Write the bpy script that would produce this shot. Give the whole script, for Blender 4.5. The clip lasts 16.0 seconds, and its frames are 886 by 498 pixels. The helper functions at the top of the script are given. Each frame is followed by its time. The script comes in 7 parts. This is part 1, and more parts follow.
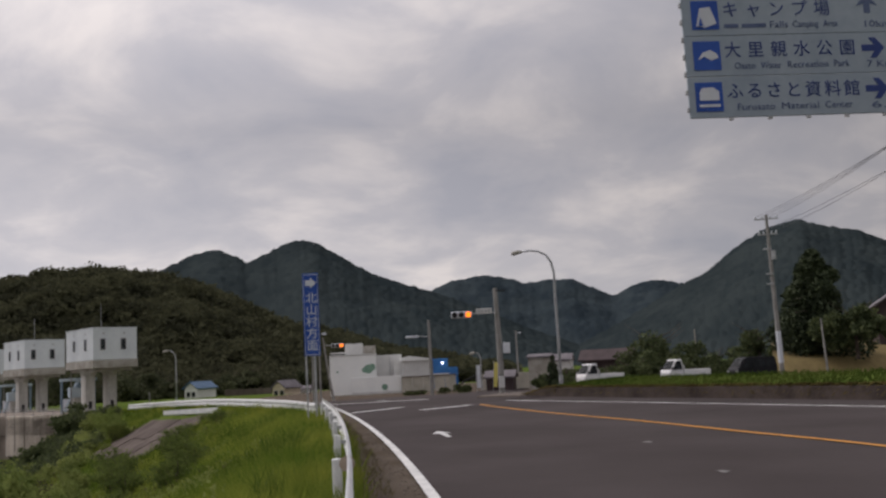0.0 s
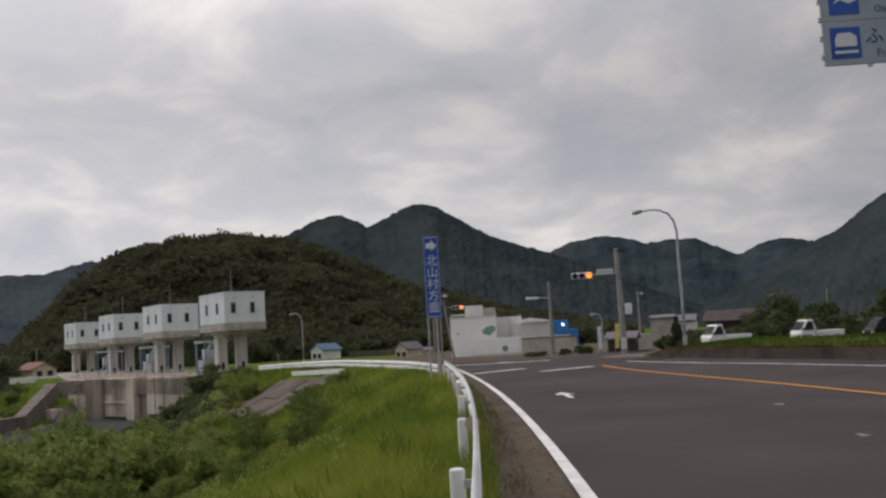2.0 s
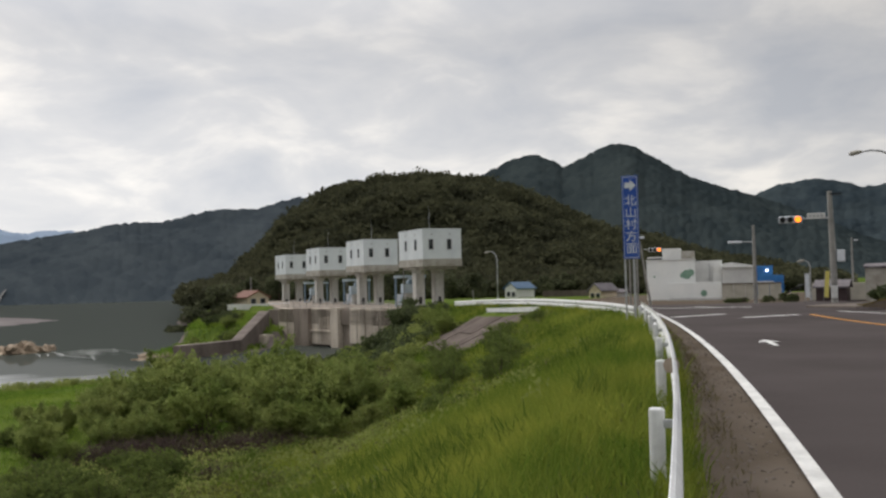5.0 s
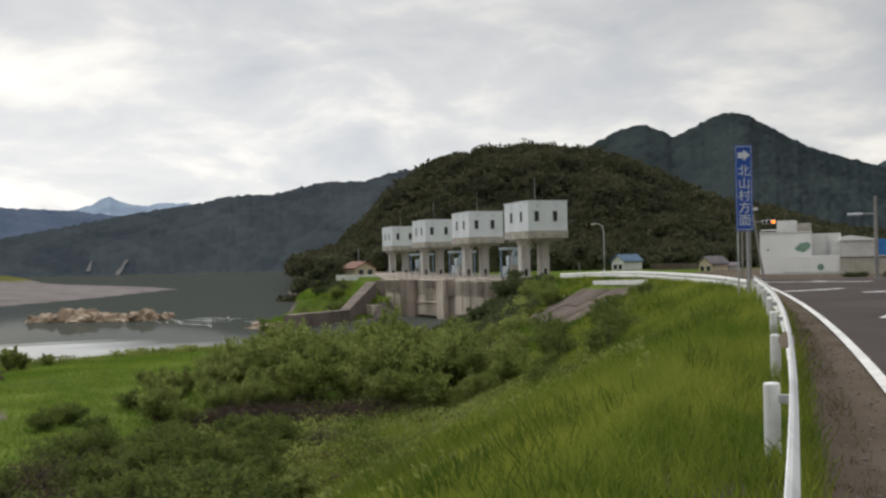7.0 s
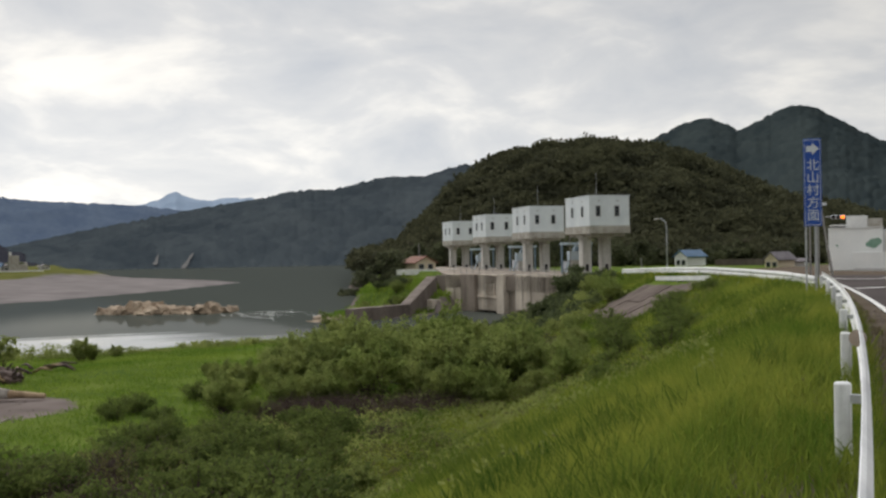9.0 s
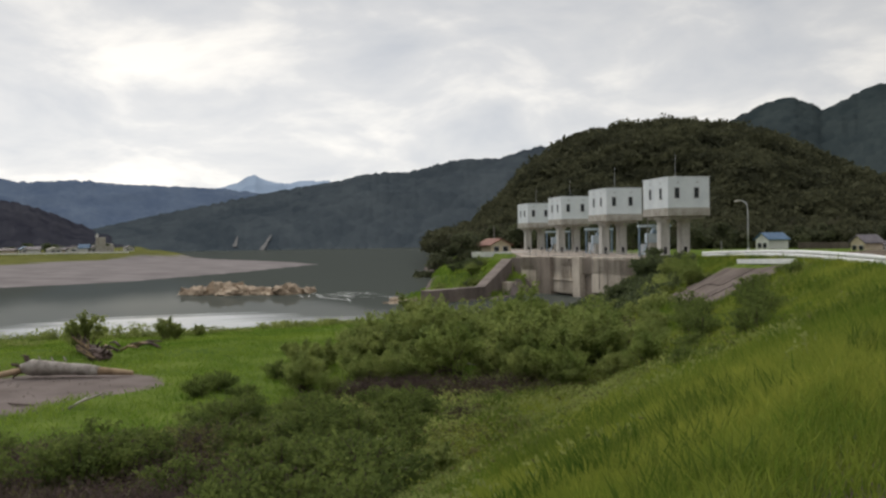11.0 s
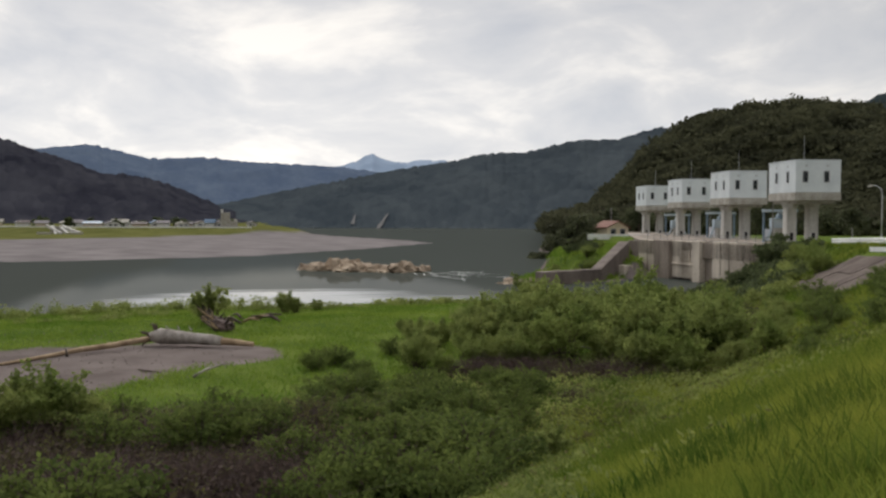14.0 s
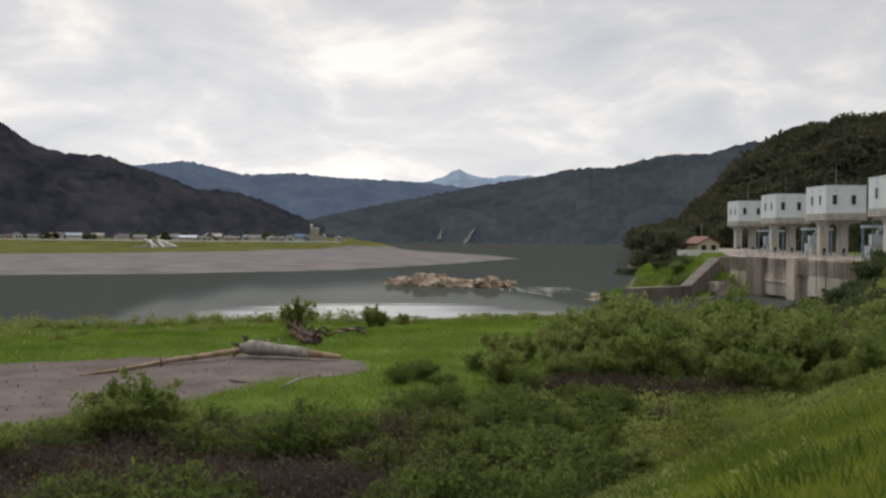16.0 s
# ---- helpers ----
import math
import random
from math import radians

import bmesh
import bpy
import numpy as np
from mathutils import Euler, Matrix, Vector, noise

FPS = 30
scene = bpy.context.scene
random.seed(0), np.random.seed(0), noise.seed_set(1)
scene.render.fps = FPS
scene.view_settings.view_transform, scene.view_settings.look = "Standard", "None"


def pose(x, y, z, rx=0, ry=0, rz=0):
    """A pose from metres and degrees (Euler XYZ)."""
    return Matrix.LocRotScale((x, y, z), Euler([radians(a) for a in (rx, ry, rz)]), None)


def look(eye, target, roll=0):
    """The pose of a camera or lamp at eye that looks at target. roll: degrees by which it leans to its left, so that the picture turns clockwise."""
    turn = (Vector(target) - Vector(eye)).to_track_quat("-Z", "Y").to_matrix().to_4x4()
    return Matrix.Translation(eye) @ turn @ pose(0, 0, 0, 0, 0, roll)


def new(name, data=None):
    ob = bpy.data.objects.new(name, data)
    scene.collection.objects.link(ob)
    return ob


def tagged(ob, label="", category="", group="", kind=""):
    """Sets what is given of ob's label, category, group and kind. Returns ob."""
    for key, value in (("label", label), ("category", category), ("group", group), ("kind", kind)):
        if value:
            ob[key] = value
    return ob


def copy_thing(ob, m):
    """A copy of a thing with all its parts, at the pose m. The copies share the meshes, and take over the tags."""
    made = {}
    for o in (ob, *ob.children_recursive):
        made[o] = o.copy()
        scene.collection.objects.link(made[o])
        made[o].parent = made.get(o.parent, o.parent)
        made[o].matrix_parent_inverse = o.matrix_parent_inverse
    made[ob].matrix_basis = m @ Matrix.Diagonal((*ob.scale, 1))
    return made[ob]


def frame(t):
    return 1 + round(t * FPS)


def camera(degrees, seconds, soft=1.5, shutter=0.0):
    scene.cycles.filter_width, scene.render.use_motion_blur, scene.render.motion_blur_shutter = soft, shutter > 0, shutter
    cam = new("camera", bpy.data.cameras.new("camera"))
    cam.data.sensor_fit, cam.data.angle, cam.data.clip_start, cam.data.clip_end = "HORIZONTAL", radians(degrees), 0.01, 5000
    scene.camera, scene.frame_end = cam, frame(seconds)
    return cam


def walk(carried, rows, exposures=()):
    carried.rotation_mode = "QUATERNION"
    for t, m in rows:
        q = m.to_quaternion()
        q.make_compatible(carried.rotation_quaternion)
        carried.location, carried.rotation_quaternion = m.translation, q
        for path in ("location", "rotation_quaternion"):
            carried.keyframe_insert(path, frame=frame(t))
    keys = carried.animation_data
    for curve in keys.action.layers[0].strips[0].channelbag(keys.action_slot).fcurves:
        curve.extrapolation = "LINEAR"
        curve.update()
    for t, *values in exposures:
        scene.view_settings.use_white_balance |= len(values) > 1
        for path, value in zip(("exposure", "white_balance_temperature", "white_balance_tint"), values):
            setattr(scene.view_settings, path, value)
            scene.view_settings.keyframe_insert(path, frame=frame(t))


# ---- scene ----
cam = camera(50.03, 16.0, soft=2.5)
PATH = [
    (0.0, pose(0.000, -0.000, 1.600, 96.96, 3.04, 3.97)),
    (0.5, pose(-0.025, 0.004, 1.605, 96.59, 3.26, 5.91)),
    (1.0, pose(-0.028, 0.032, 1.602, 95.66, 3.35, 7.69)),
    (1.5, pose(-0.042, 0.045, 1.597, 95.51, 3.22, 9.29)),
    (2.0, pose(-0.049, 0.050, 1.593, 95.07, 3.24, 11.16)),
    (2.5, pose(-0.063, 0.073, 1.586, 94.60, 3.44, 13.38)),
    (3.0, pose(-0.069, 0.052, 1.575, 93.81, 2.80, 15.58)),
    (3.5, pose(-0.073, 0.034, 1.568, 93.05, 2.28, 17.14)),
    (4.0, pose(-0.084, 0.039, 1.568, 92.40, 2.84, 19.69)),
    (4.5, pose(-0.093, 0.037, 1.565, 92.23, 2.10, 21.30)),
    (7.0, pose(-0.114, 0.002, 1.552, 90.35, 1.11, 29.13)),
    (7.5, pose(-0.120, -0.005, 1.548, 90.20, 1.01, 30.10)),
    (8.0, pose(-0.118, -0.011, 1.556, 90.26, 1.05, 30.88)),
    (8.5, pose(-0.123, -0.005, 1.554, 90.22, 1.02, 31.70)),
    (9.0, pose(-0.131, 0.001, 1.555, 90.10, 0.94, 32.76)),
    (11.5, pose(-0.309, -0.042, 1.523, 88.87, 0.74, 38.20)),
    (12.0, pose(-0.345, -0.028, 1.523, 88.66, 0.58, 39.18)),
    (12.5, pose(-0.363, -0.001, 1.519, 88.45, 0.50, 40.52)),
    (13.0, pose(-0.380, 0.029, 1.509, 88.33, 0.34, 41.68)),
    (13.5, pose(-0.402, 0.046, 1.506, 88.16, 0.01, 42.90)),
    (14.0, pose(-0.418, 0.068, 1.503, 87.97, -0.17, 44.17)),
    (14.5, pose(-0.422, 0.078, 1.491, 87.83, 0.08, 45.65)),
    (15.0, pose(-0.408, 0.090, 1.490, 87.97, 0.05, 46.82)),
    (15.5, pose(-0.403, 0.095, 1.485, 88.44, 0.07, 47.88)),
    (16.0, pose(-0.403, 0.096, 1.474, 88.87, -0.33, 49.38)),
]
EXPOSURES = [(0.0, -0.17, 6650, 18.0), (1.0, -0.13, 6650, 17.0), (2.0, -0.04, 6650, 14.0), (3.5, 0.1, 6700, 12.0), (4.5, 0.18, 6700, 11.0), (7.0, 0.25, 6700, 9.0), (9.0, 0.23, 6700, 9.0), (12.5, 0.2, 6700, 10.0), (16.0, 0.14, 6700, 11.0)]
walk(cam, PATH, EXPOSURES)

# ---- sky and sun: a broken overcast, brighter overhead and low in the west ----
SUN_AZ, SUN_EL = 62.0, 38.0


def make_world():
    world = bpy.data.worlds.new("overcast_sky")
    scene.world = world
    world.use_nodes = True
    nt = world.node_tree
    nt.nodes.clear()
    N, L = nt.nodes.new, nt.links.new
    out = N("ShaderNodeOutputWorld")
    bg = N("ShaderNodeBackground")
    sky = N("ShaderNodeTexSky")
    sky.sky_type, sky.sun_disc = "NISHITA", False
    sky.sun_elevation, sky.sun_rotation = radians(SUN_EL), radians(-SUN_AZ)
    tc = N("ShaderNodeTexCoord")
    sep = N("ShaderNodeSeparateXYZ")
    L(tc.outputs["Generated"], sep.inputs[0])
    # the cloud sheet is a plane high above, so that clouds flatten towards the horizon
    den = N("ShaderNodeMath"); den.operation = "MAXIMUM"; den.inputs[1].default_value = 0.0
    L(sep.outputs["Z"], den.inputs[0])
    add = N("ShaderNodeMath"); add.operation = "ADD"; add.inputs[1].default_value = 0.3
    L(den.outputs[0], add.inputs[0])
    dx = N("ShaderNodeMath"); dx.operation = "DIVIDE"
    dy = N("ShaderNodeMath"); dy.operation = "DIVIDE"
    L(sep.outputs["X"], dx.inputs[0]); L(add.outputs[0], dx.inputs[1])
    L(sep.outputs["Y"], dy.inputs[0]); L(add.outputs[0], dy.inputs[1])
    comb = N("ShaderNodeCombineXYZ")
    L(dx.outputs[0], comb.inputs[0]); L(dy.outputs[0], comb.inputs[1])
    n1 = N("ShaderNodeTexNoise")
    n1.inputs["Scale"].default_value, n1.inputs["Detail"].default_value = 2.7, 8.0
    n1.inputs["Roughness"].default_value = 0.54
    n1.inputs["Distortion"].default_value = 0.35
    L(comb.outputs[0], n1.inputs["Vector"])
    ramp = N("ShaderNodeValToRGB")
    ramp.color_ramp.elements[0].position, ramp.color_ramp.elements[0].color = 0.32, (0.378, 0.397, 0.434, 1)
    ramp.color_ramp.elements[1].position, ramp.color_ramp.elements[1].color = 0.66, (0.655, 0.64, 0.617, 1)
    e = ramp.color_ramp.elements.new(0.5); e.color = (0.468, 0.475, 0.492, 1)
    L(n1.outputs["Fac"], ramp.inputs[0])
    # overcast law: three times brighter overhead than at the horizon
    up = N("ShaderNodeMapRange")
    up.inputs["From Min"].default_value, up.inputs["From Max"].default_value = 0.25, 1.0
    up.inputs["To Min"].default_value, up.inputs["To Max"].default_value = 1.0, 3.0
    L(sep.outputs["Z"], up.inputs["Value"])
    # the sky clears towards the low sun in the west
    west = N("ShaderNodeVectorMath"); west.operation = "DOT_PRODUCT"
    west.inputs[1].default_value = (-math.sin(radians(SUN_AZ)), math.cos(radians(SUN_AZ)), 0.1)
    L(tc.outputs["Generated"], west.inputs[0])
    wr = N("ShaderNodeMapRange")
    wr.inputs["From Min"].default_value, wr.inputs["From Max"].default_value = 0.0, 1.0
    wr.inputs["To Min"].default_value, wr.inputs["To Max"].default_value = 0.66, 1.36
    L(west.outputs["Value"], wr.inputs["Value"])
    m1 = N("ShaderNodeMath"); m1.operation = "MULTIPLY"
    L(up.outputs[0], m1.inputs[0]); L(wr.outputs[0], m1.inputs[1])
    # thin bright cloud low over the ridges
    low = N("ShaderNodeMapRange")
    low.inputs["From Min"].default_value, low.inputs["From Max"].default_value = 0.04, 0.24
    low.inputs["To Min"].default_value, low.inputs["To Max"].default_value = 1.25, 1.0
    L(sep.outputs["Z"], low.inputs["Value"])
    m2 = N("ShaderNodeMath"); m2.operation = "MULTIPLY"
    L(m1.outputs[0], m2.inputs[0]); L(low.outputs[0], m2.inputs[1])
    m1 = m2
    cl = N("ShaderNodeVectorMath"); cl.operation = "SCALE"
    L(ramp.outputs[0], cl.inputs[0]); L(m1.outputs[0], cl.inputs["Scale"])
    sk = N("ShaderNodeVectorMath"); sk.operation = "SCALE"
    sk.inputs["Scale"].default_value = 0.05
    L(sky.outputs[0], sk.inputs[0])
    mix = N("ShaderNodeMix"); mix.data_type = "RGBA"
    mix.inputs["Factor"].default_value = 0.9
    L(sk.outputs[0], mix.inputs["A"]); L(cl.outputs[0], mix.inputs["B"])
    L(mix.outputs["Result"], bg.inputs["Color"])
    bg.inputs["Strength"].default_value = 1.0
    L(bg.outputs[0], out.inputs["Surface"])


make_world()
sun = new("sun", bpy.data.lights.new("sun", "SUN"))
sun.data.energy, sun.data.angle, sun.data.color = 1.2, radians(25), (1.0, 0.96, 0.9)
a, e = radians(SUN_AZ), radians(SUN_EL)
sun.matrix_world = look((0, 0, 60), (60 * math.sin(a) * math.cos(e), -60 * math.cos(a) * math.cos(e), 60 - 60 * math.sin(e)))


# ---- materials ----
def mat(name, c1, c2, scale=3.0, rough=0.8, bump=0.0, detail=6.0, metal=0.0, island=0.0, fine=None, obj=0.0, spec=0.3, thin=0.0, stretch=1.0, coord="", tone=0.0, crowns=0.0):
    """A node material that wanders between two colours at two scales, with relief. Scale: features per metre."""
    m = bpy.data.materials.new(name)
    m.use_nodes = True
    nt = m.node_tree
    N, L = nt.nodes.new, nt.links.new
    b = nt.nodes["Principled BSDF"]
    b.inputs["Roughness"].default_value, b.inputs["Metallic"].default_value = rough, metal
    b.inputs["Specular IOR Level"].default_value = spec
    tc = N("ShaderNodeTexCoord")
    place = tc.outputs["Object"]
    if coord:
        at = N("ShaderNodeAttribute"); at.attribute_name = coord
        place = at.outputs["Vector"]
    n1 = N("ShaderNodeTexNoise")
    n1.inputs["Scale"].default_value, n1.inputs["Detail"].default_value = scale, detail
    if stretch != 1.0:
        mp = N("ShaderNodeMapping"); mp.inputs["Scale"].default_value = (1, 1, stretch)
        L(place, mp.inputs[0]); L(mp.outputs[0], n1.inputs["Vector"])
    else:
        L(place, n1.inputs["Vector"])
    n2 = N("ShaderNodeTexNoise")
    n2.inputs["Scale"].default_value, n2.inputs["Detail"].default_value = fine or scale * 9, 3
    L(place, n2.inputs["Vector"])
    mx = N("ShaderNodeMath"); mx.operation = "MULTIPLY_ADD"
    mx.inputs[1].default_value, mx.inputs[2].default_value = 0.45, -0.22
    L(n2.outputs["Fac"], mx.inputs[0])
    ad = N("ShaderNodeMath"); ad.operation = "ADD"
    L(n1.outputs["Fac"], ad.inputs[0]); L(mx.outputs[0], ad.inputs[1])
    last = ad
    if island or obj:
        src = N("ShaderNodeNewGeometry") if island else N("ShaderNodeObjectInfo")
        sc = N("ShaderNodeMath"); sc.operation = "MULTIPLY_ADD"
        k = island or obj
        sc.inputs[1].default_value, sc.inputs[2].default_value = k, -k / 2
        L(src.outputs["Random Per Island" if island else "Random"], sc.inputs[0])
        a2 = N("ShaderNodeMath"); a2.operation = "ADD"
        L(ad.outputs[0], a2.inputs[0]); L(sc.outputs[0], a2.inputs[1])
        last = a2
    cells = None
    if crowns:
        # tree crowns: each a dome with a tone of its own
        cells = N("ShaderNodeTexVoronoi"); cells.feature = "SMOOTH_F1"
        cells.inputs["Scale"].default_value, cells.inputs["Smoothness"].default_value = crowns, 0.25
        L(place, cells.inputs["Vector"])
        cs = N("ShaderNodeSeparateColor"); L(cells.outputs["Color"], cs.inputs[0])
        cm = N("ShaderNodeMath"); cm.operation = "MULTIPLY_ADD"
        cm.inputs[1].default_value = 0.22
        L(cs.outputs[0], cm.inputs[0])
        sh = N("ShaderNodeMath"); sh.operation = "SUBTRACT"; sh.inputs[1].default_value = 0.11
        L(last.outputs[0], sh.inputs[0]); L(sh.outputs[0], cm.inputs[2])
        last = cm
    if tone:
        ta = N("ShaderNodeAttribute"); ta.attribute_name = "tone"
        tm = N("ShaderNodeMath"); tm.operation = "MULTIPLY_ADD"; tm.inputs[1].default_value = tone
        L(ta.outputs["Fac"], tm.inputs[0]); L(last.outputs[0], tm.inputs[2])
        last = tm
    r = N("ShaderNodeValToRGB")
    r.color_ramp.elements[0].position, r.color_ramp.elements[0].color = 0.3, (*c1, 1)
    r.color_ramp.elements[1].position, r.color_ramp.elements[1].color = 0.7, (*c2, 1)
    L(last.outputs[0], r.inputs[0])
    L(r.outputs[0], b.inputs["Base Color"])
    if thin:
        tl = N("ShaderNodeBsdfTranslucent")
        ms = N("ShaderNodeMixShader")
        ms.inputs[0].default_value = thin
        L(r.outputs[0], tl.inputs["Color"])
        L(b.outputs[0], ms.inputs[1]); L(tl.outputs[0], ms.inputs[2])
        L(ms.outputs[0], nt.nodes["Material Output"].inputs["Surface"])
    if bump:
        bp = N("ShaderNodeBump")
        bp.inputs["Strength"].default_value, bp.inputs["Distance"].default_value = min(1.0, bump), 0.02 if bump <= 1 else 0.02 * bump
        L(ad.outputs[0], bp.inputs["Height"])
        if cells:
            bp.inputs["Distance"].default_value, bp.inputs["Strength"].default_value = 0.3 / crowns, 0.7
            bp.invert = True
            L(cells.outputs["Distance"], bp.inputs["Height"])
        L(bp.outputs[0], b.inputs["Normal"])
    return m


def blend_zone(m, attribute, c1, c2, scale):
    """Where the surface carries a zone, its colour gives way to another one."""
    nt = m.node_tree
    N, L = nt.nodes.new, nt.links.new
    b = nt.nodes["Principled BSDF"]
    old = b.inputs["Base Color"].links[0].from_socket
    at = N("ShaderNodeAttribute"); at.attribute_name = attribute
    tc = N("ShaderNodeTexCoord")
    n = N("ShaderNodeTexNoise"); n.inputs["Scale"].default_value, n.inputs["Detail"].default_value = scale, 8
    L(tc.outputs["Object"], n.inputs["Vector"])
    r = N("ShaderNodeValToRGB")
    r.color_ramp.elements[0].position, r.color_ramp.elements[0].color = 0.3, (*c1, 1)
    r.color_ramp.elements[1].position, r.color_ramp.elements[1].color = 0.7, (*c2, 1)
    L(n.outputs["Fac"], r.inputs[0])
    # a ragged edge
    ed = N("ShaderNodeMath"); ed.operation = "MULTIPLY_ADD"
    ed.inputs[1].default_value, ed.inputs[2].default_value = 0.8, -0.4
    L(n.outputs["Fac"], ed.inputs[0])
    s2 = N("ShaderNodeMath"); s2.operation = "ADD"
    L(at.outputs["Fac"], s2.inputs[0]); L(ed.outputs[0], s2.inputs[1])
    mr = N("ShaderNodeMapRange")
    mr.inputs["From Min"].default_value, mr.inputs["From Max"].default_value = 0.35, 0.65
    L(s2.outputs[0], mr.inputs["Value"])
    mix = N("ShaderNodeMix"); mix.data_type = "RGBA"
    L(mr.outputs[0], mix.inputs["Factor"]); L(old, mix.inputs["A"]); L(r.outputs[0], mix.inputs["B"])
    L(mix.outputs["Result"], b.inputs["Base Color"])
    return m


M = {}
M["soil"] = mat("meadow_soil", (0.06, 0.098, 0.021), (0.12, 0.16, 0.037), 0.35, 0.95, 0.6, spec=0.0)
blend_zone(M["soil"], "sand", (0.12, 0.1, 0.093), (0.19, 0.162, 0.152), 0.6)
blend_zone(M["soil"], "dirt", (0.095, 0.076, 0.058), (0.15, 0.124, 0.102), 0.9)
blend_zone(M["soil"], "straw", (0.25, 0.19, 0.08), (0.33, 0.26, 0.12), 0.8)
blend_zone(M["soil"], "gravel", (0.15, 0.136, 0.136), (0.235, 0.214, 0.213), 0.15)
blend_zone(M["soil"], "turf", (0.085, 0.092, 0.03), (0.145, 0.145, 0.052), 0.12)
M["asphalt"] = mat("worn_asphalt", (0.056, 0.047, 0.046), (0.083, 0.071, 0.07), 0.25, 0.92, 0.2, fine=45.0, spec=0.05)
M["paint"] = mat("white_road_paint", (0.55, 0.55, 0.54), (0.78, 0.78, 0.76), 2.5, 0.7, 0.2)
M["orange"] = mat("orange_road_paint", (0.5, 0.22, 0.03), (0.66, 0.3, 0.05), 2.5, 0.7, 0.2)
M["concrete"] = mat("stained_concrete", (0.28, 0.235, 0.19), (0.7, 0.62, 0.52), 0.55, 0.9, 0.4, stretch=0.25)
M["concrete_dark"] = mat("weathered_dark_concrete", (0.075, 0.06, 0.05), (0.17, 0.14, 0.118), 0.5, 0.9, 0.4, stretch=0.3)
M["concrete_mid"] = mat("brown_weathered_concrete", (0.15, 0.122, 0.1), (0.34, 0.288, 0.24), 0.55, 0.9, 0.4, stretch=0.25)
# brown concrete made darker: the shadow on the wing wall is in its colour
M["river_concrete"] = mat("shaded_brown_concrete", (0.1, 0.08, 0.07), (0.22, 0.18, 0.155), 0.5, 0.9, 0.4, stretch=0.25)
M["pier"] = mat("pale_pier_concrete", (0.36, 0.35, 0.32), (0.68, 0.67, 0.64), 0.7, 0.85, 0.2, stretch=0.2)
M["wall_white"] = mat("white_gatehouse_paint", (0.6, 0.65, 0.68), (0.74, 0.785, 0.805), 0.5, 0.7, 0.1)
M["slab"] = mat("soiled_slab_concrete", (0.28, 0.26, 0.22), (0.46, 0.44, 0.4), 1.0, 0.9, 0.2)
M["rail"] = mat("white_guardrail_paint", (0.6, 0.61, 0.62), (0.8, 0.81, 0.81), 2.0, 0.45, 0.05)
M["steel"] = mat("galvanised_steel", (0.32, 0.33, 0.34), (0.5, 0.51, 0.52), 3.0, 0.5, 0.05, metal=0.4)
M["pole_grey"] = mat("concrete_pole_grey", (0.2, 0.195, 0.185), (0.34, 0.33, 0.31), 1.5, 0.85, 0.1)
M["dark"] = mat("dark_glass", (0.015, 0.018, 0.02), (0.04, 0.045, 0.05), 2.0, 0.2)
M["black"] = mat("black_plastic", (0.012, 0.012, 0.013), (0.03, 0.03, 0.032), 4.0, 0.4)
M["sign_blue"] = mat("blue_sign_sheeting", (0.02, 0.07, 0.33), (0.03, 0.1, 0.42), 1.5, 0.4)
M["sign_white"] = mat("white_sign_sheeting", (0.6, 0.63, 0.68), (0.7, 0.73, 0.77), 1.0, 0.5)
# white board against the bright sky: its shaded face is put into the colour
M["sign_backlit"] = mat("backlit_sign_sheeting", (0.28, 0.34, 0.4), (0.36, 0.42, 0.48), 0.8, 0.55)
M["navy"] = mat("navy_sign_lettering", (0.02, 0.04, 0.17), (0.03, 0.06, 0.22), 3.0, 0.4)
M["navy_faded"] = mat("faded_navy_lettering", (0.07, 0.1, 0.2), (0.12, 0.16, 0.27), 3.0, 0.5)
M["rock"] = mat("ochre_river_rock", (0.2, 0.145, 0.1), (0.46, 0.37, 0.275), 0.6, 0.9, 1.0, island=0.2)
M["log"] = mat("bleached_driftwood", (0.14, 0.12, 0.105), (0.44, 0.4, 0.36), 2.2, 0.85, 0.8)
M["log_tan"] = mat("tan_driftwood", (0.2, 0.135, 0.08), (0.42, 0.31, 0.2), 1.8, 0.85, 0.6)
M["grass"] = mat("bright_slope_grass", (0.085, 0.15, 0.02), (0.315, 0.34, 0.062), 0.3, 0.75, island=0.14, spec=0.05, thin=0.45)
M["meadow"] = mat("meadow_grass", (0.096, 0.175, 0.024), (0.225, 0.3, 0.053), 0.16, 0.8, island=0.2, spec=0.0, thin=0.45)
M["leaf"] = mat("shrub_leaves", (0.15, 0.2, 0.06), (0.33, 0.37, 0.12), 0.5, 0.75, island=0.14, spec=0.03, thin=0.5)
M["leaf_dark"] = mat("dark_conifer_leaves", (0.032, 0.045, 0.026), (0.072, 0.092, 0.045), 0.3, 0.7, island=0.4, spec=0.15)
M["twig"] = mat("dead_brown_twigs", (0.046, 0.032, 0.03), (0.125, 0.09, 0.079), 1.5, 0.9, island=0.3)
M["bark"] = mat("brown_bark", (0.06, 0.045, 0.035), (0.14, 0.11, 0.09), 3.0, 0.9, 0.5)
M["forest"] = mat("mixed_forest_crowns", (0.053, 0.056, 0.035), (0.102, 0.105, 0.06), 0.1, 0.9, island=0.05, fine=0.8, spec=0.02, thin=0.3, tone=0.12)
M["forest_floor"] = mat("forest_floor", (0.036, 0.043, 0.028), (0.066, 0.072, 0.046), 0.03, 0.95, fine=0.4, spec=0.05)


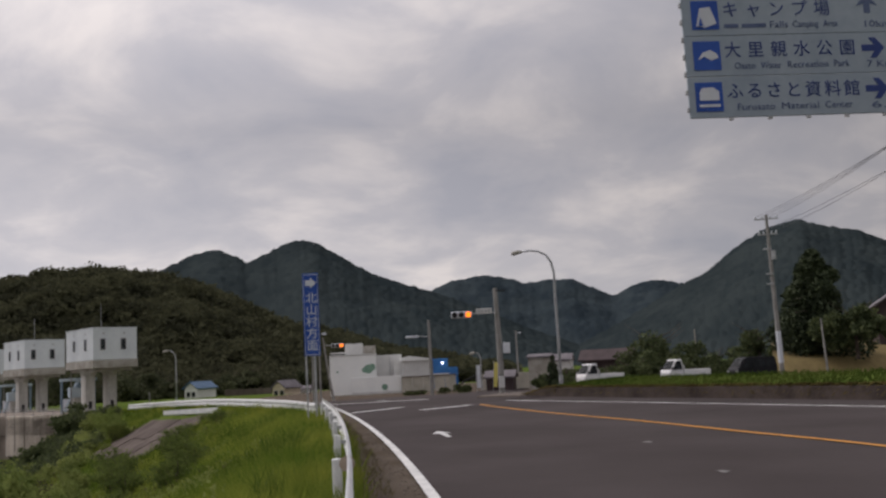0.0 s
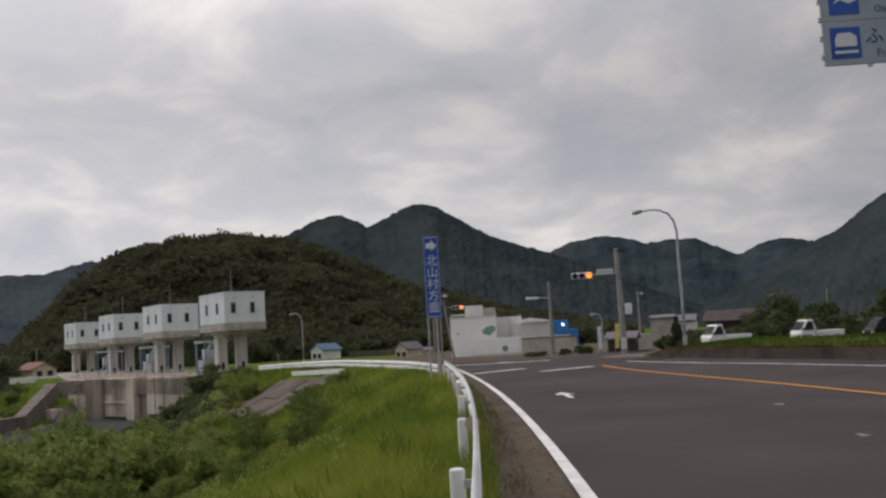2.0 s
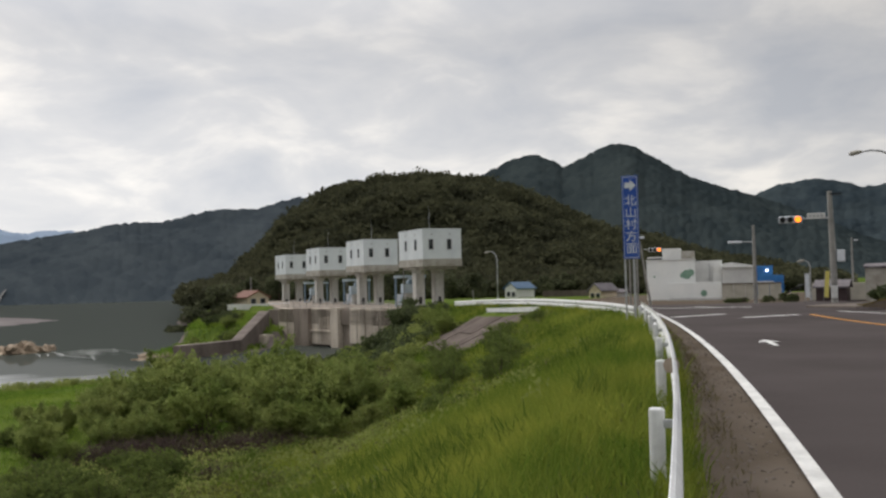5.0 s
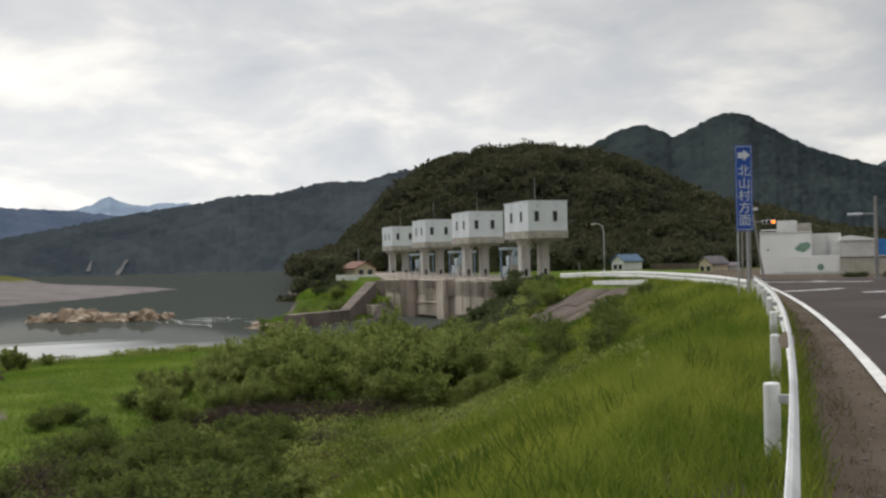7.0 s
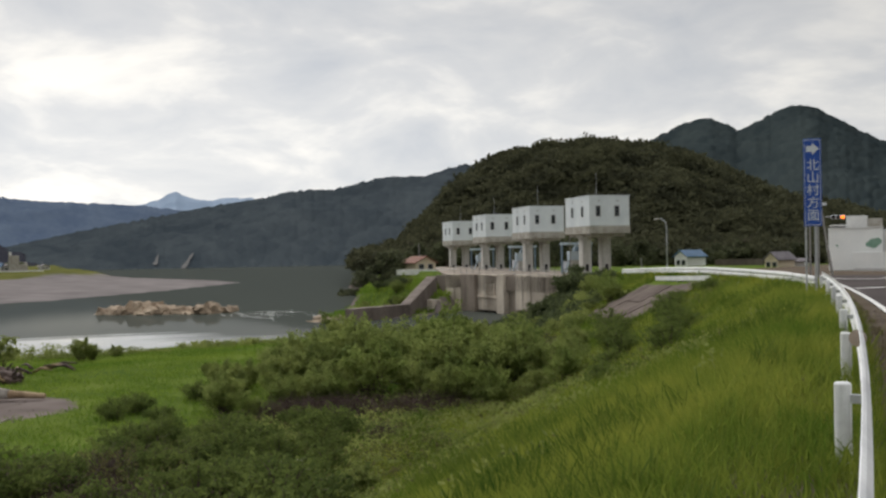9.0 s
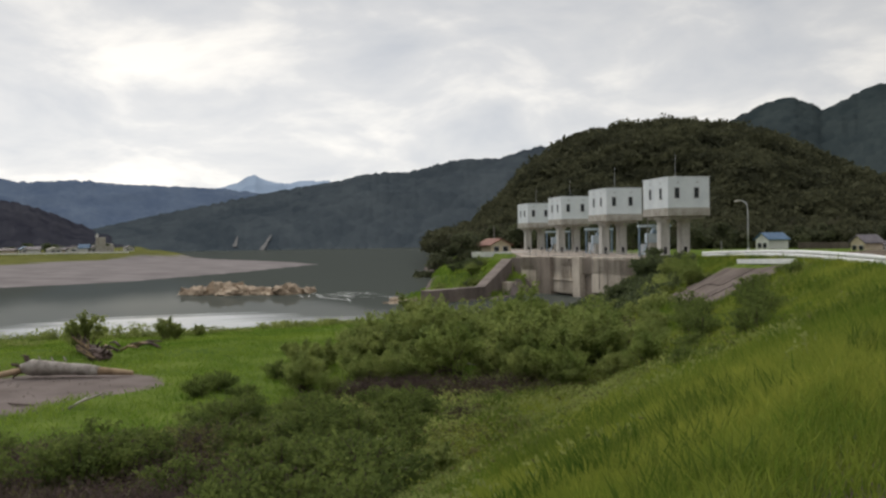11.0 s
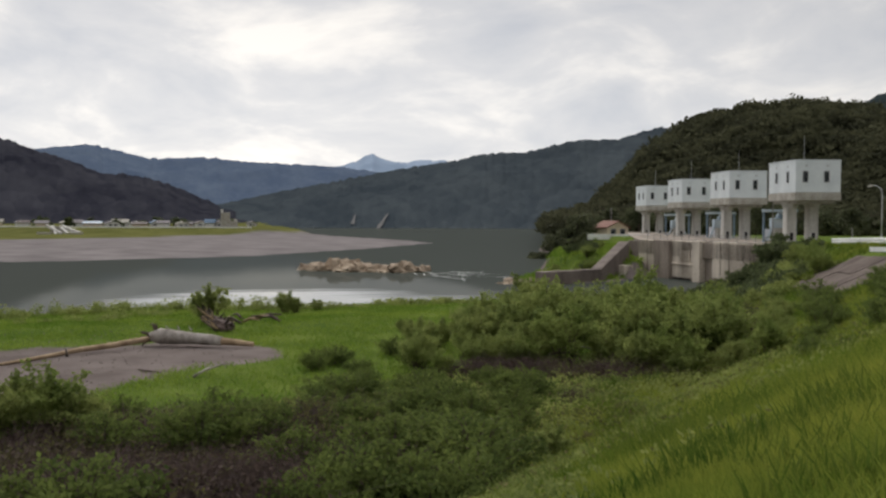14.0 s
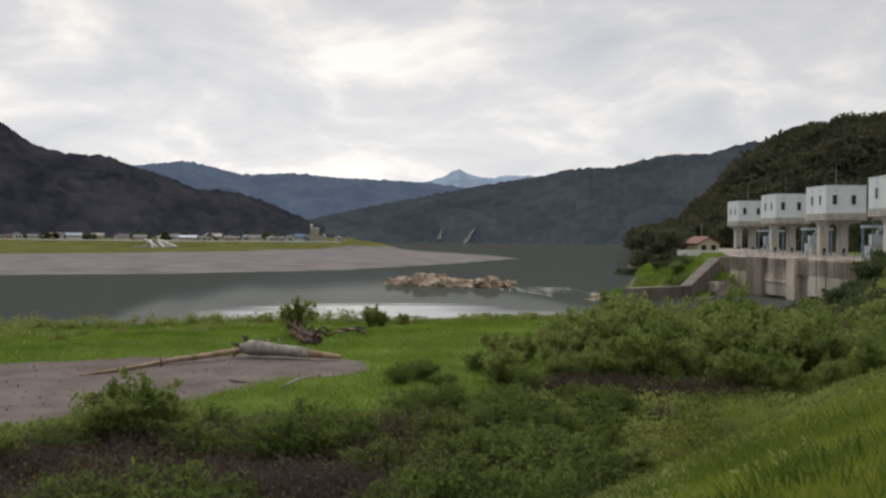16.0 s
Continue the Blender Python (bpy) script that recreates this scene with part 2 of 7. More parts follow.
# ---- building helpers ----
def part(name, bm, material, parent=None, label="", smooth=False):
    me = bpy.data.meshes.new(name)
    bm.to_mesh(me)
    bm.free()
    me.materials.append(material)
    if smooth:
        me.polygons.foreach_set("use_smooth", [True] * len(me.polygons))
    ob = new(name, me)
    if parent:
        ob.parent = parent
    if label:
        ob["label"] = label
    return ob


def from_arrays(name, verts, faces, material, parent=None, smooth=False):
    """One mesh from numpy arrays of corners and of triangles or quads."""
    me = bpy.data.meshes.new(name)
    verts, faces = np.asarray(verts, dtype=np.float32), np.asarray(faces, dtype=np.int32)
    n, k = faces.shape
    me.vertices.add(len(verts)); me.vertices.foreach_set("co", verts.ravel())
    me.loops.add(n * k); me.loops.foreach_set("vertex_index", faces.ravel())
    me.polygons.add(n)
    me.polygons.foreach_set("loop_start", np.arange(0, n * k, k, dtype=np.int32))
    me.polygons.foreach_set("use_smooth", np.full(n, smooth))
    me.update(calc_edges=True)
    me.materials.append(material)
    ob = new(name, me)
    if parent:
        ob.parent = parent
    return ob


def thing(name, m, label, category, group="", kind=""):
    ob = new(name)
    ob.empty_display_size = 0.3
    ob.matrix_basis = m
    return tagged(ob, label, category, group, kind)


def box(bm, x0, y0, z0, x1, y1, z1, bevel=0.0):
    g = bmesh.ops.create_cube(bm, size=1.0, matrix=Matrix.Translation(((x0 + x1) / 2, (y0 + y1) / 2, (z0 + z1) / 2)) @ Matrix.Diagonal((x1 - x0, y1 - y0, z1 - z0, 1)))
    if bevel:
        es = {e for v in g["verts"] for e in v.link_edges}
        bmesh.ops.bevel(bm, geom=list(es), offset=bevel, segments=2, affect="EDGES", profile=0.5)
    return bm


def tube(bm, p, q, r0, r1=None, seg=10):
    p, q = Vector(p), Vector(q)
    d = q - p
    m = Matrix.Translation((p + q) / 2) @ d.to_track_quat("Z", "Y").to_matrix().to_4x4()
    bmesh.ops.create_cone(bm, cap_ends=True, segments=seg, radius1=r0, radius2=r0 if r1 is None else r1, depth=d.length, matrix=m)
    return bm


def bent(bm, pts, radii, seg=10):
    """A tube through several points."""
    pts = [Vector(p) for p in pts]
    rings = []
    for i, p in enumerate(pts):
        d = (pts[min(i + 1, len(pts) - 1)] - pts[max(i - 1, 0)]).normalized()
        a = d.orthogonal().normalized() if i == 0 else (a - d * a.dot(d)).normalized()
        b = d.cross(a)
        r = radii[i] if isinstance(radii, (list, tuple)) else radii
        rings.append([bm.verts.new(p + (a * math.cos(t) + b * math.sin(t)) * r) for t in (2 * math.pi * k / seg for k in range(seg))])
    for r0, r1 in zip(rings, rings[1:]):
        for k in range(seg):
            bm.faces.new((r0[k], r0[(k + 1) % seg], r1[(k + 1) % seg], r1[k]))
    bm.faces.new(list(reversed(rings[0])))
    bm.faces.new(rings[-1])
    return bm


def BM():
    return bmesh.new()


def polar(az, d, z=0.0):
    """A place by its bearing from the start (degrees, positive to the west) and distance."""
    return Vector((-math.sin(radians(az)) * d, math.cos(radians(az)) * d, z))


rng = np.random.default_rng(7)


# ---- the lie of the land ----
def edge_line(y):
    """x of the white line along the river-side lane."""
    return 0.82 - 0.136 * y - 0.00174 * y * y


CREST = [(3.2, -60), (2.0, -30), (0.6, -8)] + [(edge_line(y) - 1.5, y) for y in (0, 6, 12, 18, 24, 30, 35)] + [
    (-11.2, 42), (-16.5, 52), (-28.5, 70), (-38, 84), (-41.5, 90.3), (-55, 99), (-66, 104.5), (-84, 122), (-98, 141), (-112, 152), (-122, 185), (-150, 270), (-270, 440), (-520, 640), (-1400, 1200)]
SHORE = [(-160, -200), (-92, -20), (-74, 14), (-68, 26), (-66.5, 36), (-60.5, 42), (-56.5, 52), (-52, 62), (-45, 70), (-38, 79), (-40.9, 87.6), (-62.6, 100.6), (-58.2, 86.6), (-60.8, 76.8), (-66, 78), (-76, 97), (-104, 137), (-120, 152), (-132, 190), (-162, 275), (-290, 450), (-545, 655), (-1400, 1250)]
FAR = [(-240, -150), (-165, 10), (-151, 42), (-141, 64), (-138, 95), (-150, 130), (-169, 170), (-192, 184), (-312, 226), (-420, 300), (-700, 480), (-1400, 1000)]
LEVEE = [(-560, -150), (-420, 60), (-376, 105), (-304, 152), (-262, 185), (-330, 262), (-700, 440)]


def signed(poly, X, Y):
    """Distance to an open line of points, positive on its left."""
    best = np.full(X.shape, 1e9)
    sign = np.ones(X.shape)
    for (ax, ay), (bx, by) in zip(poly, poly[1:]):
        dx, dy = bx - ax, by - ay
        t = np.clip(((X - ax) * dx + (Y - ay) * dy) / (dx * dx + dy * dy), 0, 1)
        d = np.hypot(X - ax - t * dx, Y - ay - t * dy)
        c = dx * (Y - ay) - dy * (X - ax)
        near = d < best - 1e-9
        best = np.where(near, d, best)
        sign = np.where(near, np.where(c >= 0, 1.0, -1.0), sign)
    return best * sign


def within(poly, X, Y):
    """Whether a place lies inside a closed outline."""
    odd = np.zeros(X.shape, dtype=bool)
    for (ax, ay), (bx, by) in zip(poly, poly[1:] + poly[:1]):
        if ay == by:
            continue
        odd ^= ((ay > Y) != (by > Y)) & (X < (bx - ax) * (Y - ay) / (by - ay) + ax)
    return odd


def to_water(X, Y):
    """Distance to the near shore, positive over the water."""
    d = np.abs(signed(SHORE, X, Y))
    return np.where(within(SHORE + [(-6000, 5000), (-6000, -200)], X, Y), d, -d)


def smooth(a, b, v):
    t = np.clip((v - a) / (b - a), 0, 1)
    return t * t * (3 - 2 * t)


def wave(X, Y, s, seed=0.0):
    """Cheap rolling unevenness."""
    return (np.sin(X / s * 1.7 + seed) * np.cos(Y / s * 1.3 + 2.1 * seed) + 0.6 * np.sin((X + Y) / s * 2.9 + 1.3 + seed) * np.cos((X - 1.6 * Y) / s * 2.3)) / 1.6


def land(X, Y):
    r = np.hypot(X, Y)
    z = -1.4 * smooth(40, 110, r) - 1.1 * smooth(110, 260, r)
    return z


def height(X, Y):
    X, Y = np.asarray(X, dtype=float), np.asarray(Y, dtype=float)
    s, w, f, lv = signed(CREST, X, Y), to_water(X, Y), signed(FAR, X, Y), signed(LEVEE, X, Y)
    top = land(X, Y)
    steep = 2.05 - 0.75 * smooth(64, 70, Y) + 7.25 * smooth(88, 104, Y)
    # meadow: falls gently to the water's edge
    meadow = -4.55 - 0.95 * smooth(-22, 0, w) + 0.12 * wave(X, Y, 5.0) + 0.05 * wave(X, Y, 1.7, 2.0)
    slope = top - np.clip(s - 0.7, 0, 1e9) / steep + 0.08 * wave(X, Y, 2.2, 1.0) * smooth(0.8, 3, s)
    river = np.maximum(slope, meadow) + 0.0
    z = np.where(s > 0.2, np.minimum(river, top), top)
    z = np.where((Y > 74) & (X < -57) & (s > 0), np.minimum(z, -4.0 + np.clip(-w, 0, 100) * 0.13), z)
    bed = -5.6 - np.clip(w, 0, 6) * 0.6
    z = np.where((w > 0) & (s > 0), bed, z)
    bar = -5.5 + np.clip(f, -8, 30) * 0.02 + 0.05 * wave(X, Y, 12.0)
    z = np.where((f > -8) & (w > 20), np.maximum(z, np.where(f < 0, -5.62 + f * 0.3, bar)), z)
    lev = -2.9 - np.clip(-lv, 0, 100) * 0.28
    z = np.where((w > 60) & (f > 0), np.maximum(z, np.maximum(lev, -9)), z)
    return z


def ground_at(x, y):
    return float(height(np.array([x]), np.array([y]))[0])


def sand_patch(X, Y):
    """Under 1 on the bare sand round the stranded trunk."""
    return np.minimum(np.hypot((X + 38) / 7.3, (Y - 8) / 18), np.hypot((X + 37) / 5.0, (Y - 22.5) / 3.2))


def axis(lo, hi, step, far):
    v = list(np.arange(lo, hi + step / 2, step))
    d = step
    while v[-1] < far:
        d *= 1.11
        v.append(v[-1] + d)
    d = step
    while v[0] > -far:
        d *= 1.11
        v.insert(0, v[0] - d)
    return np.array(v)


def build_ground():
    xs, ys = axis(-125, 26, 0.9, 4800), axis(-12, 165, 0.9, 4800)
    X, Y = np.meshgrid(xs, ys)
    Z = height(X, Y)
    # the ground lies just under the paved surfaces
    s = signed(CREST, X, Y)
    Z = np.where(s < -2.2, Z - 0.05, Z)
    n, k = X.shape
    idx = np.arange(n * k).reshape(n, k)
    faces = np.stack([idx[:-1, :-1], idx[:-1, 1:], idx[1:, 1:], idx[1:, :-1]], -1).reshape(-1, 4)
    ob = from_arrays("ground", np.stack([X, Y, Z], -1).reshape(-1, 3), faces, M["soil"], smooth=True)
    w, f, lv = to_water(X, Y), signed(FAR, X, Y), signed(LEVEE, X, Y)
    # the bare sand round the stranded trunk
    sand = np.where((s > 5), (1.05 - sand_patch(X, Y)) * 4.0, 0)
    gravel = np.where((f > -10) & (w > 20), 1.0, 0.0)
    sand = np.where((w > -0.5) & (s > 0) & (f < -10), 1.0, sand)
    dirt = np.where((s < -3) & (X > -34) & (X < 14) & (Y > 40) & (Y < 175), 0.85, 0.0)
    dirt = np.where((s > -3.0) & (s < 0.35) & (Y < 60), 1.0 - np.abs(s + 0.6) * 0.15, dirt)
    az, r = np.degrees(np.arctan2(-X, Y)), np.hypot(X, Y)
    turf = np.where((w > 60) & (f > 0) & ((lv > -8) | ((Y > -60) & (r > np.interp(az, [54, 57, 62, 75, 90], [345, 322, 276, 258, 250])))), 1.0, 0.0)
    straw = np.where((s < -5) & (X > 22) & (Y > 66) & (Y < 130), 1.0, 0.0)
    for name, arr in (("sand", sand), ("gravel", gravel), ("dirt", dirt), ("turf", turf), ("straw", straw)):
        at = ob.data.attributes.new(name, "FLOAT", "POINT")
        at.data.foreach_set("value", np.clip(arr, 0, 1).astype(np.float32).ravel())
    tagged(ob, "grassy river bank, meadow and fields out to the horizon", "ground", kind="structure")


build_ground()


def build_water():
    m = bpy.data.materials.new("river_water")
    m.use_nodes = True
    nt = m.node_tree
    N, L = nt.nodes.new, nt.links.new
    b = nt.nodes["Principled BSDF"]
    b.inputs["Base Color"].default_value = (0.085, 0.095, 0.078, 1)
    b.inputs["Roughness"].default_value = 0.03
    b.inputs["IOR"].default_value = 1.33
    tc = N("ShaderNodeTexCoord")
    mp = N("ShaderNodeMapping"); mp.inputs["Scale"].default_value = (0.6, 0.25, 1)
    mp.inputs["Rotation"].default_value = (0, 0, radians(35))
    n = N("ShaderNodeTexNoise"); n.inputs["Scale"].default_value, n.inputs["Detail"].default_value = 1.0, 5
    L(tc.outputs["Object"], mp.inputs[0]); L(mp.outputs[0], n.inputs["Vector"])
    n2 = N("ShaderNodeTexNoise"); n2.inputs["Scale"].default_value, n2.inputs["Detail"].default_value = 0.07, 4
    L(tc.outputs["Object"], n2.inputs["Vector"])
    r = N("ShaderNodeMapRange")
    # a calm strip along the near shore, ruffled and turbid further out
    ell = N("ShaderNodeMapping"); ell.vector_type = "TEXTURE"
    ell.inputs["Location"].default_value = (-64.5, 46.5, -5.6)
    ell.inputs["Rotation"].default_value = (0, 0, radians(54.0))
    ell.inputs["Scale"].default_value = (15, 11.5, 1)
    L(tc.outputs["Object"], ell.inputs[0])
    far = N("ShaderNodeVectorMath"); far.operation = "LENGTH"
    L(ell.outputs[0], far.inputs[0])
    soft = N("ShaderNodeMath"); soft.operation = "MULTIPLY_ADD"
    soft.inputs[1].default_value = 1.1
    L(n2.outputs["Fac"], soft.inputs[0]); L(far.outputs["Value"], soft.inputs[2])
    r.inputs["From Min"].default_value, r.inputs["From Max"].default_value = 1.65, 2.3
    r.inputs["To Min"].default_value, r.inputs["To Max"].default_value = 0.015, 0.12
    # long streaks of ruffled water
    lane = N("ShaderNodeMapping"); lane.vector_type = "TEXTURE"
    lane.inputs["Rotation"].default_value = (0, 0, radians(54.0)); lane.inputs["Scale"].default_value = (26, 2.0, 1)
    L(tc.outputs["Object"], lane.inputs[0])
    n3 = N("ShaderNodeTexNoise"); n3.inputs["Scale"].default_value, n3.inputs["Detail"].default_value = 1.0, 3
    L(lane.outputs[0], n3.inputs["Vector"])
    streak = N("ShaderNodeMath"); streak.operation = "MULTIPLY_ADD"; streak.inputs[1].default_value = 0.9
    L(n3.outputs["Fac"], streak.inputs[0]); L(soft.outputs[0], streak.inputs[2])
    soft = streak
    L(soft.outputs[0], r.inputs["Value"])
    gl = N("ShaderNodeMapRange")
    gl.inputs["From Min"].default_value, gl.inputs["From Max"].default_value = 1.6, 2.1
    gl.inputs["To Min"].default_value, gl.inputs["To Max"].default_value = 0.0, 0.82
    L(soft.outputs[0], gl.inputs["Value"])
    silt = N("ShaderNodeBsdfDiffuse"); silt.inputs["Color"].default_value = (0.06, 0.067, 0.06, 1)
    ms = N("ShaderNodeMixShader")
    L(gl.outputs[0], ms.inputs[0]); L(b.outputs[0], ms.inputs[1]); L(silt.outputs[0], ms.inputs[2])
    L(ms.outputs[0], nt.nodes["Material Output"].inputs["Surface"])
    bp = N("ShaderNodeBump"); bp.inputs["Distance"].default_value = 0.07
    L(r.outputs[0], bp.inputs["Strength"])
    L(n.outputs["Fac"], bp.inputs["Height"]); L(bp.outputs[0], b.inputs["Normal"])
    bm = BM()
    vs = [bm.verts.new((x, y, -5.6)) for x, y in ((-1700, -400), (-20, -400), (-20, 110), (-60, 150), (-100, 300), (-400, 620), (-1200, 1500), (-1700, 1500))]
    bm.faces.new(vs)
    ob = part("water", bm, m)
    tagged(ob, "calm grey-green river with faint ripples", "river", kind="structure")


build_water()


# ---- hills and mountains ----
def ridge(name, crest, d0, d1, d2, material, label, rough=0.05, cell=1.0, seed=0.0, foot=-6.0, sink=0.0, tree_size=6.0):
    """A mountain range: crest is a run of (bearing, height); it climbs from d0 to its crest at d1 and falls away to d2."""
    az = np.array([c[0] for c in crest]); hh = np.array([c[1] for c in crest])
    o = np.argsort(az); az, hh = az[o], hh[o]
    na, nr = int((az[-1] - az[0]) / (0.16 * cell)) + 2, int(64 / cell ** 0.5)
    A = np.linspace(az[0], az[-1], na)
    H = np.interp(A, az, hh)
    k = np.array([1, 3, 4, 3, 1.0]); k /= k.sum()
    H = np.convolve(np.pad(H, 2, mode="edge"), k, mode="valid")
    t = np.linspace(0, 1, nr)
    D = np.where(t < 0.72, d0 + (d1 - d0) * t / 0.72, d1 + (d2 - d1) * (t - 0.72) / 0.28)
    AA, DD = np.meshgrid(A, D)
    TT = np.meshgrid(A, t)[1]
    HH = np.meshgrid(H, t)[0]
    up = np.where(TT < 0.72, np.sin(np.clip(TT / 0.72, 0, 1) * math.pi / 2) ** 1.15, np.cos((TT - 0.72) / 0.28 * math.pi / 2))
    X, Y = -np.sin(np.radians(AA)) * DD, np.cos(np.radians(AA)) * DD
    s = (d1 - d0) * 0.22
    bump = (np.abs(wave(X, Y, s, seed)) - 0.5) + 0.5 * (np.abs(wave(X, Y, s * 0.37, seed + 3)) - 0.5)
    mask = np.sin(np.clip(TT / 0.72, 0, 1) * math.pi) * (TT < 0.72)
    Z = foot + (HH - foot) * up + bump * mask * (HH - foot) * rough * 4
    if cell < 3:
        fine = np.array([noise.noise(Vector((x, y, seed)) * (0.2 / tree_size)) for x, y in zip(X.ravel(), Y.ravel())]).reshape(X.shape)
        Z = Z + fine * tree_size * 0.6 * up
    # keep the skyline where the crest says
    want = (H + sink - 1.6) / d1
    jag = np.array([noise.noise(Vector((a * 2.3, seed, 0))) + 0.7 * noise.noise(Vector((a * 4.3, seed, 3))) + 0.6 * noise.noise(Vector((a * 9.1, seed, 5))) for a in A])
    want = want + jag * 0.15 * tree_size / d1
    for _ in range(3):
        k = (want * d1 - foot + 1.6) / (((Z - 1.6) / DD).max(0) * d1 - foot + 1.6)
        Z = foot + (Z - foot) * np.clip(k, 0.3, 2.5)
    n, kk = X.shape
    idx = np.arange(n * kk).reshape(n, kk)
    faces = np.stack([idx[:-1, :-1], idx[1:, :-1], idx[1:, 1:], idx[:-1, 1:]], -1).reshape(-1, 4)
    ob = from_arrays(name, np.stack([X, Y, Z], -1).reshape(-1, 3), faces, material, smooth=True)
    # places on the slope, along the range and up it
    at = ob.data.attributes.new("slope", "FLOAT_VECTOR", "POINT")
    at.data.foreach_set("vector", np.stack([np.radians(AA) * d1, Z * 1.2, DD * 0.35], -1).astype(np.float32).ravel())
    tagged(ob, label, "mountain", kind="structure")
    return X, Y, Z, TT


def at_d(d, rows):
    """Heights from rising angles: (bearing, degrees) pairs seen at distance d from eye height."""
    return [(b, 1.6 + d * math.tan(radians(a))) for b, a in rows]


HILL = at_d(330, [(38, 0.0), (36.4, 0.35), (35.4, 0.6), (34, 2.0), (31.9, 4.2), (30.5, 5.2), (28.5, 6.0), (26.1, 6.4), (23, 6.45), (20.3, 6.1), (18.7, 5.6), (16.7, 4.8), (14.7, 3.7), (12.7, 2.9), (9.4, 2.0), (7, 1.2), (3, 0.3), (0, -0.3)])
TWIN = at_d(1400, [(30, 3.5), (24, 4.8), (21.5, 5.6), (20.1, 6.4), (18.4, 7.2), (17.1, 7.45), (16, 7.0), (15.3, 6.6), (13.9, 7.3), (12.6, 7.85), (12, 7.85), (11.2, 7.65), (9.5, 6.6), (7.9, 5.65), (6.3, 5.05), (4.3, 4.4), (1.5, 3.3), (-1.1, 2.0), (-5, 0.5)])
MID = at_d(2600, [(9, 2.5), (6, 3.6), (4.4, 4.5), (3.2, 5.0), (1.1, 5.25), (-0.3, 4.95), (-1.3, 4.6), (-2.6, 4.75), (-4, 4.7), (-5.3, 4.1), (-6.4, 3.5), (-7.6, 4.1), (-8.9, 4.35), (-10.5, 4.0), (-13, 3.0), (-17, 2.0)])
RIGHT = at_d(1500, [(-3, 0.2), (-6.8, 2.0), (-10.5, 4.0), (-11.8, 4.5), (-13.5, 5.8), (-15.2, 6.75), (-17.1, 7.15), (-18.5, 6.6), (-20.2, 6.2), (-21.5, 5.5), (-24, 5.0), (-30, 4.0), (-38, 3.2)])
LEFT = at_d(1100, [(25, 4.5), (31.4, 5.2), (33.9, 4.5), (36.2, 4.5), (37.5, 4.2), (39.1, 3.8), (41.8, 3.7), (43.4, 3.3), (47.2, 2.7), (50.2, 2.1), (52.3, 1.7), (54.3, 1.3), (57, 0.7), (61, -0.2)])
BLUE = at_d(3300, [(80, 3.0), (73, 3.4), (67.5, 3.6), (64.5, 3.95), (62.9, 3.6), (61.3, 3.2), (58.3, 3.35), (55.6, 3.1), (52.9, 3.0), (50.2, 2.85), (46, 2.3), (41, 2.0)])
PEAK = at_d(4500, [(54, 2.2), (50.9, 2.8), (49.9, 3.05), (49.2, 3.3), (48.7, 3.62), (48.4, 3.7), (48.0, 3.45), (47.2, 3.2), (46.4, 3.16), (45.5, 3.34), (44.9, 3.26), (44.4, 3.34), (43.4, 3.1), (40, 2.2)])
DARK = at_d(800, [(110, 5.5), (90, 7.0), (79, 7.5), (74.4, 5.8), (72.7, 4.6), (71.2, 4.2), (68.8, 4.1), (67.6, 3.6), (65.8, 3.1), (63.9, 2.3), (62.6, 2.3), (61, 2.0), (59.6, 1.5), (57.6, 0.6), (55.2, -0.4)])

# forest green greyed towards blue: the valley haze is part of the colour
M["mountain"] = mat("haze_tinted_wooded_slope", (0.025, 0.034, 0.037), (0.04, 0.051, 0.052), 0.012, 0.95, 32.0, fine=0.05, spec=0.0, coord="slope", crowns=0.085)
# the haze over the river is mixed into this ridge's bluish base colour
M["mountain_river"] = mat("haze_blued_wooded_slope", (0.036, 0.046, 0.055), (0.058, 0.07, 0.078), 0.012, 0.95, 38.0, fine=0.05, spec=0.0, coord="slope", crowns=0.085)
M["mountain_dark"] = mat("dark_wooded_slope", (0.022, 0.023, 0.032), (0.046, 0.047, 0.057), 0.016, 0.95, 50.0, fine=0.07, spec=0.0, coord="slope", crowns=0.12)
# distance haze is put into these base colours: bluer, then paler, with distance
M["mountain_far"] = mat("haze_tinted_far_range", (0.027, 0.038, 0.046), (0.045, 0.059, 0.065), 0.008, 0.95, 45.0, fine=0.03, spec=0.0, coord="slope", crowns=0.05)
M["mountain_blue"] = mat("haze_blue_distant_range", (0.07, 0.096, 0.146), (0.1, 0.13, 0.18), 0.012, 0.95, 80.0, fine=0.05, spec=0.0, coord="slope")
M["mountain_pale"] = mat("haze_pale_distant_peak", (0.22, 0.29, 0.39), (0.26, 0.33, 0.43), 0.002, 0.95, fine=0.03, spec=0.05)

hill = ridge("wooded_hill", HILL, 195, 330, 520, M["forest_floor"], "dark wooded hill behind the sluice gates", 0.05, 0.9, 1.0, -2.6, sink=-3.0, tree_size=7)
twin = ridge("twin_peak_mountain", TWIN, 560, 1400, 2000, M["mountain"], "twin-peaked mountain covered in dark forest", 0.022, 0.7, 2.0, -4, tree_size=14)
mid = ridge("far_range", MID, 1500, 2600, 3400, M["mountain_far"], "wooded range closing the valley, haze put into its colour", 0.04, 0.9, 3.0, -4, tree_size=24)
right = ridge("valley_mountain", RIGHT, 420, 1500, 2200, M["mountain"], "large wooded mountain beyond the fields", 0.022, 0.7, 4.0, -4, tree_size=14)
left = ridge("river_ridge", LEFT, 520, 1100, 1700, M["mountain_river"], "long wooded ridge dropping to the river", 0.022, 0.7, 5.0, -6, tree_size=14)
blue = ridge("blue_range", BLUE, 1800, 3300, 4200, M["mountain_blue"], "range far up the valley, coloured blue for haze", 0.03, 0.8, 6.0, -6, tree_size=34)
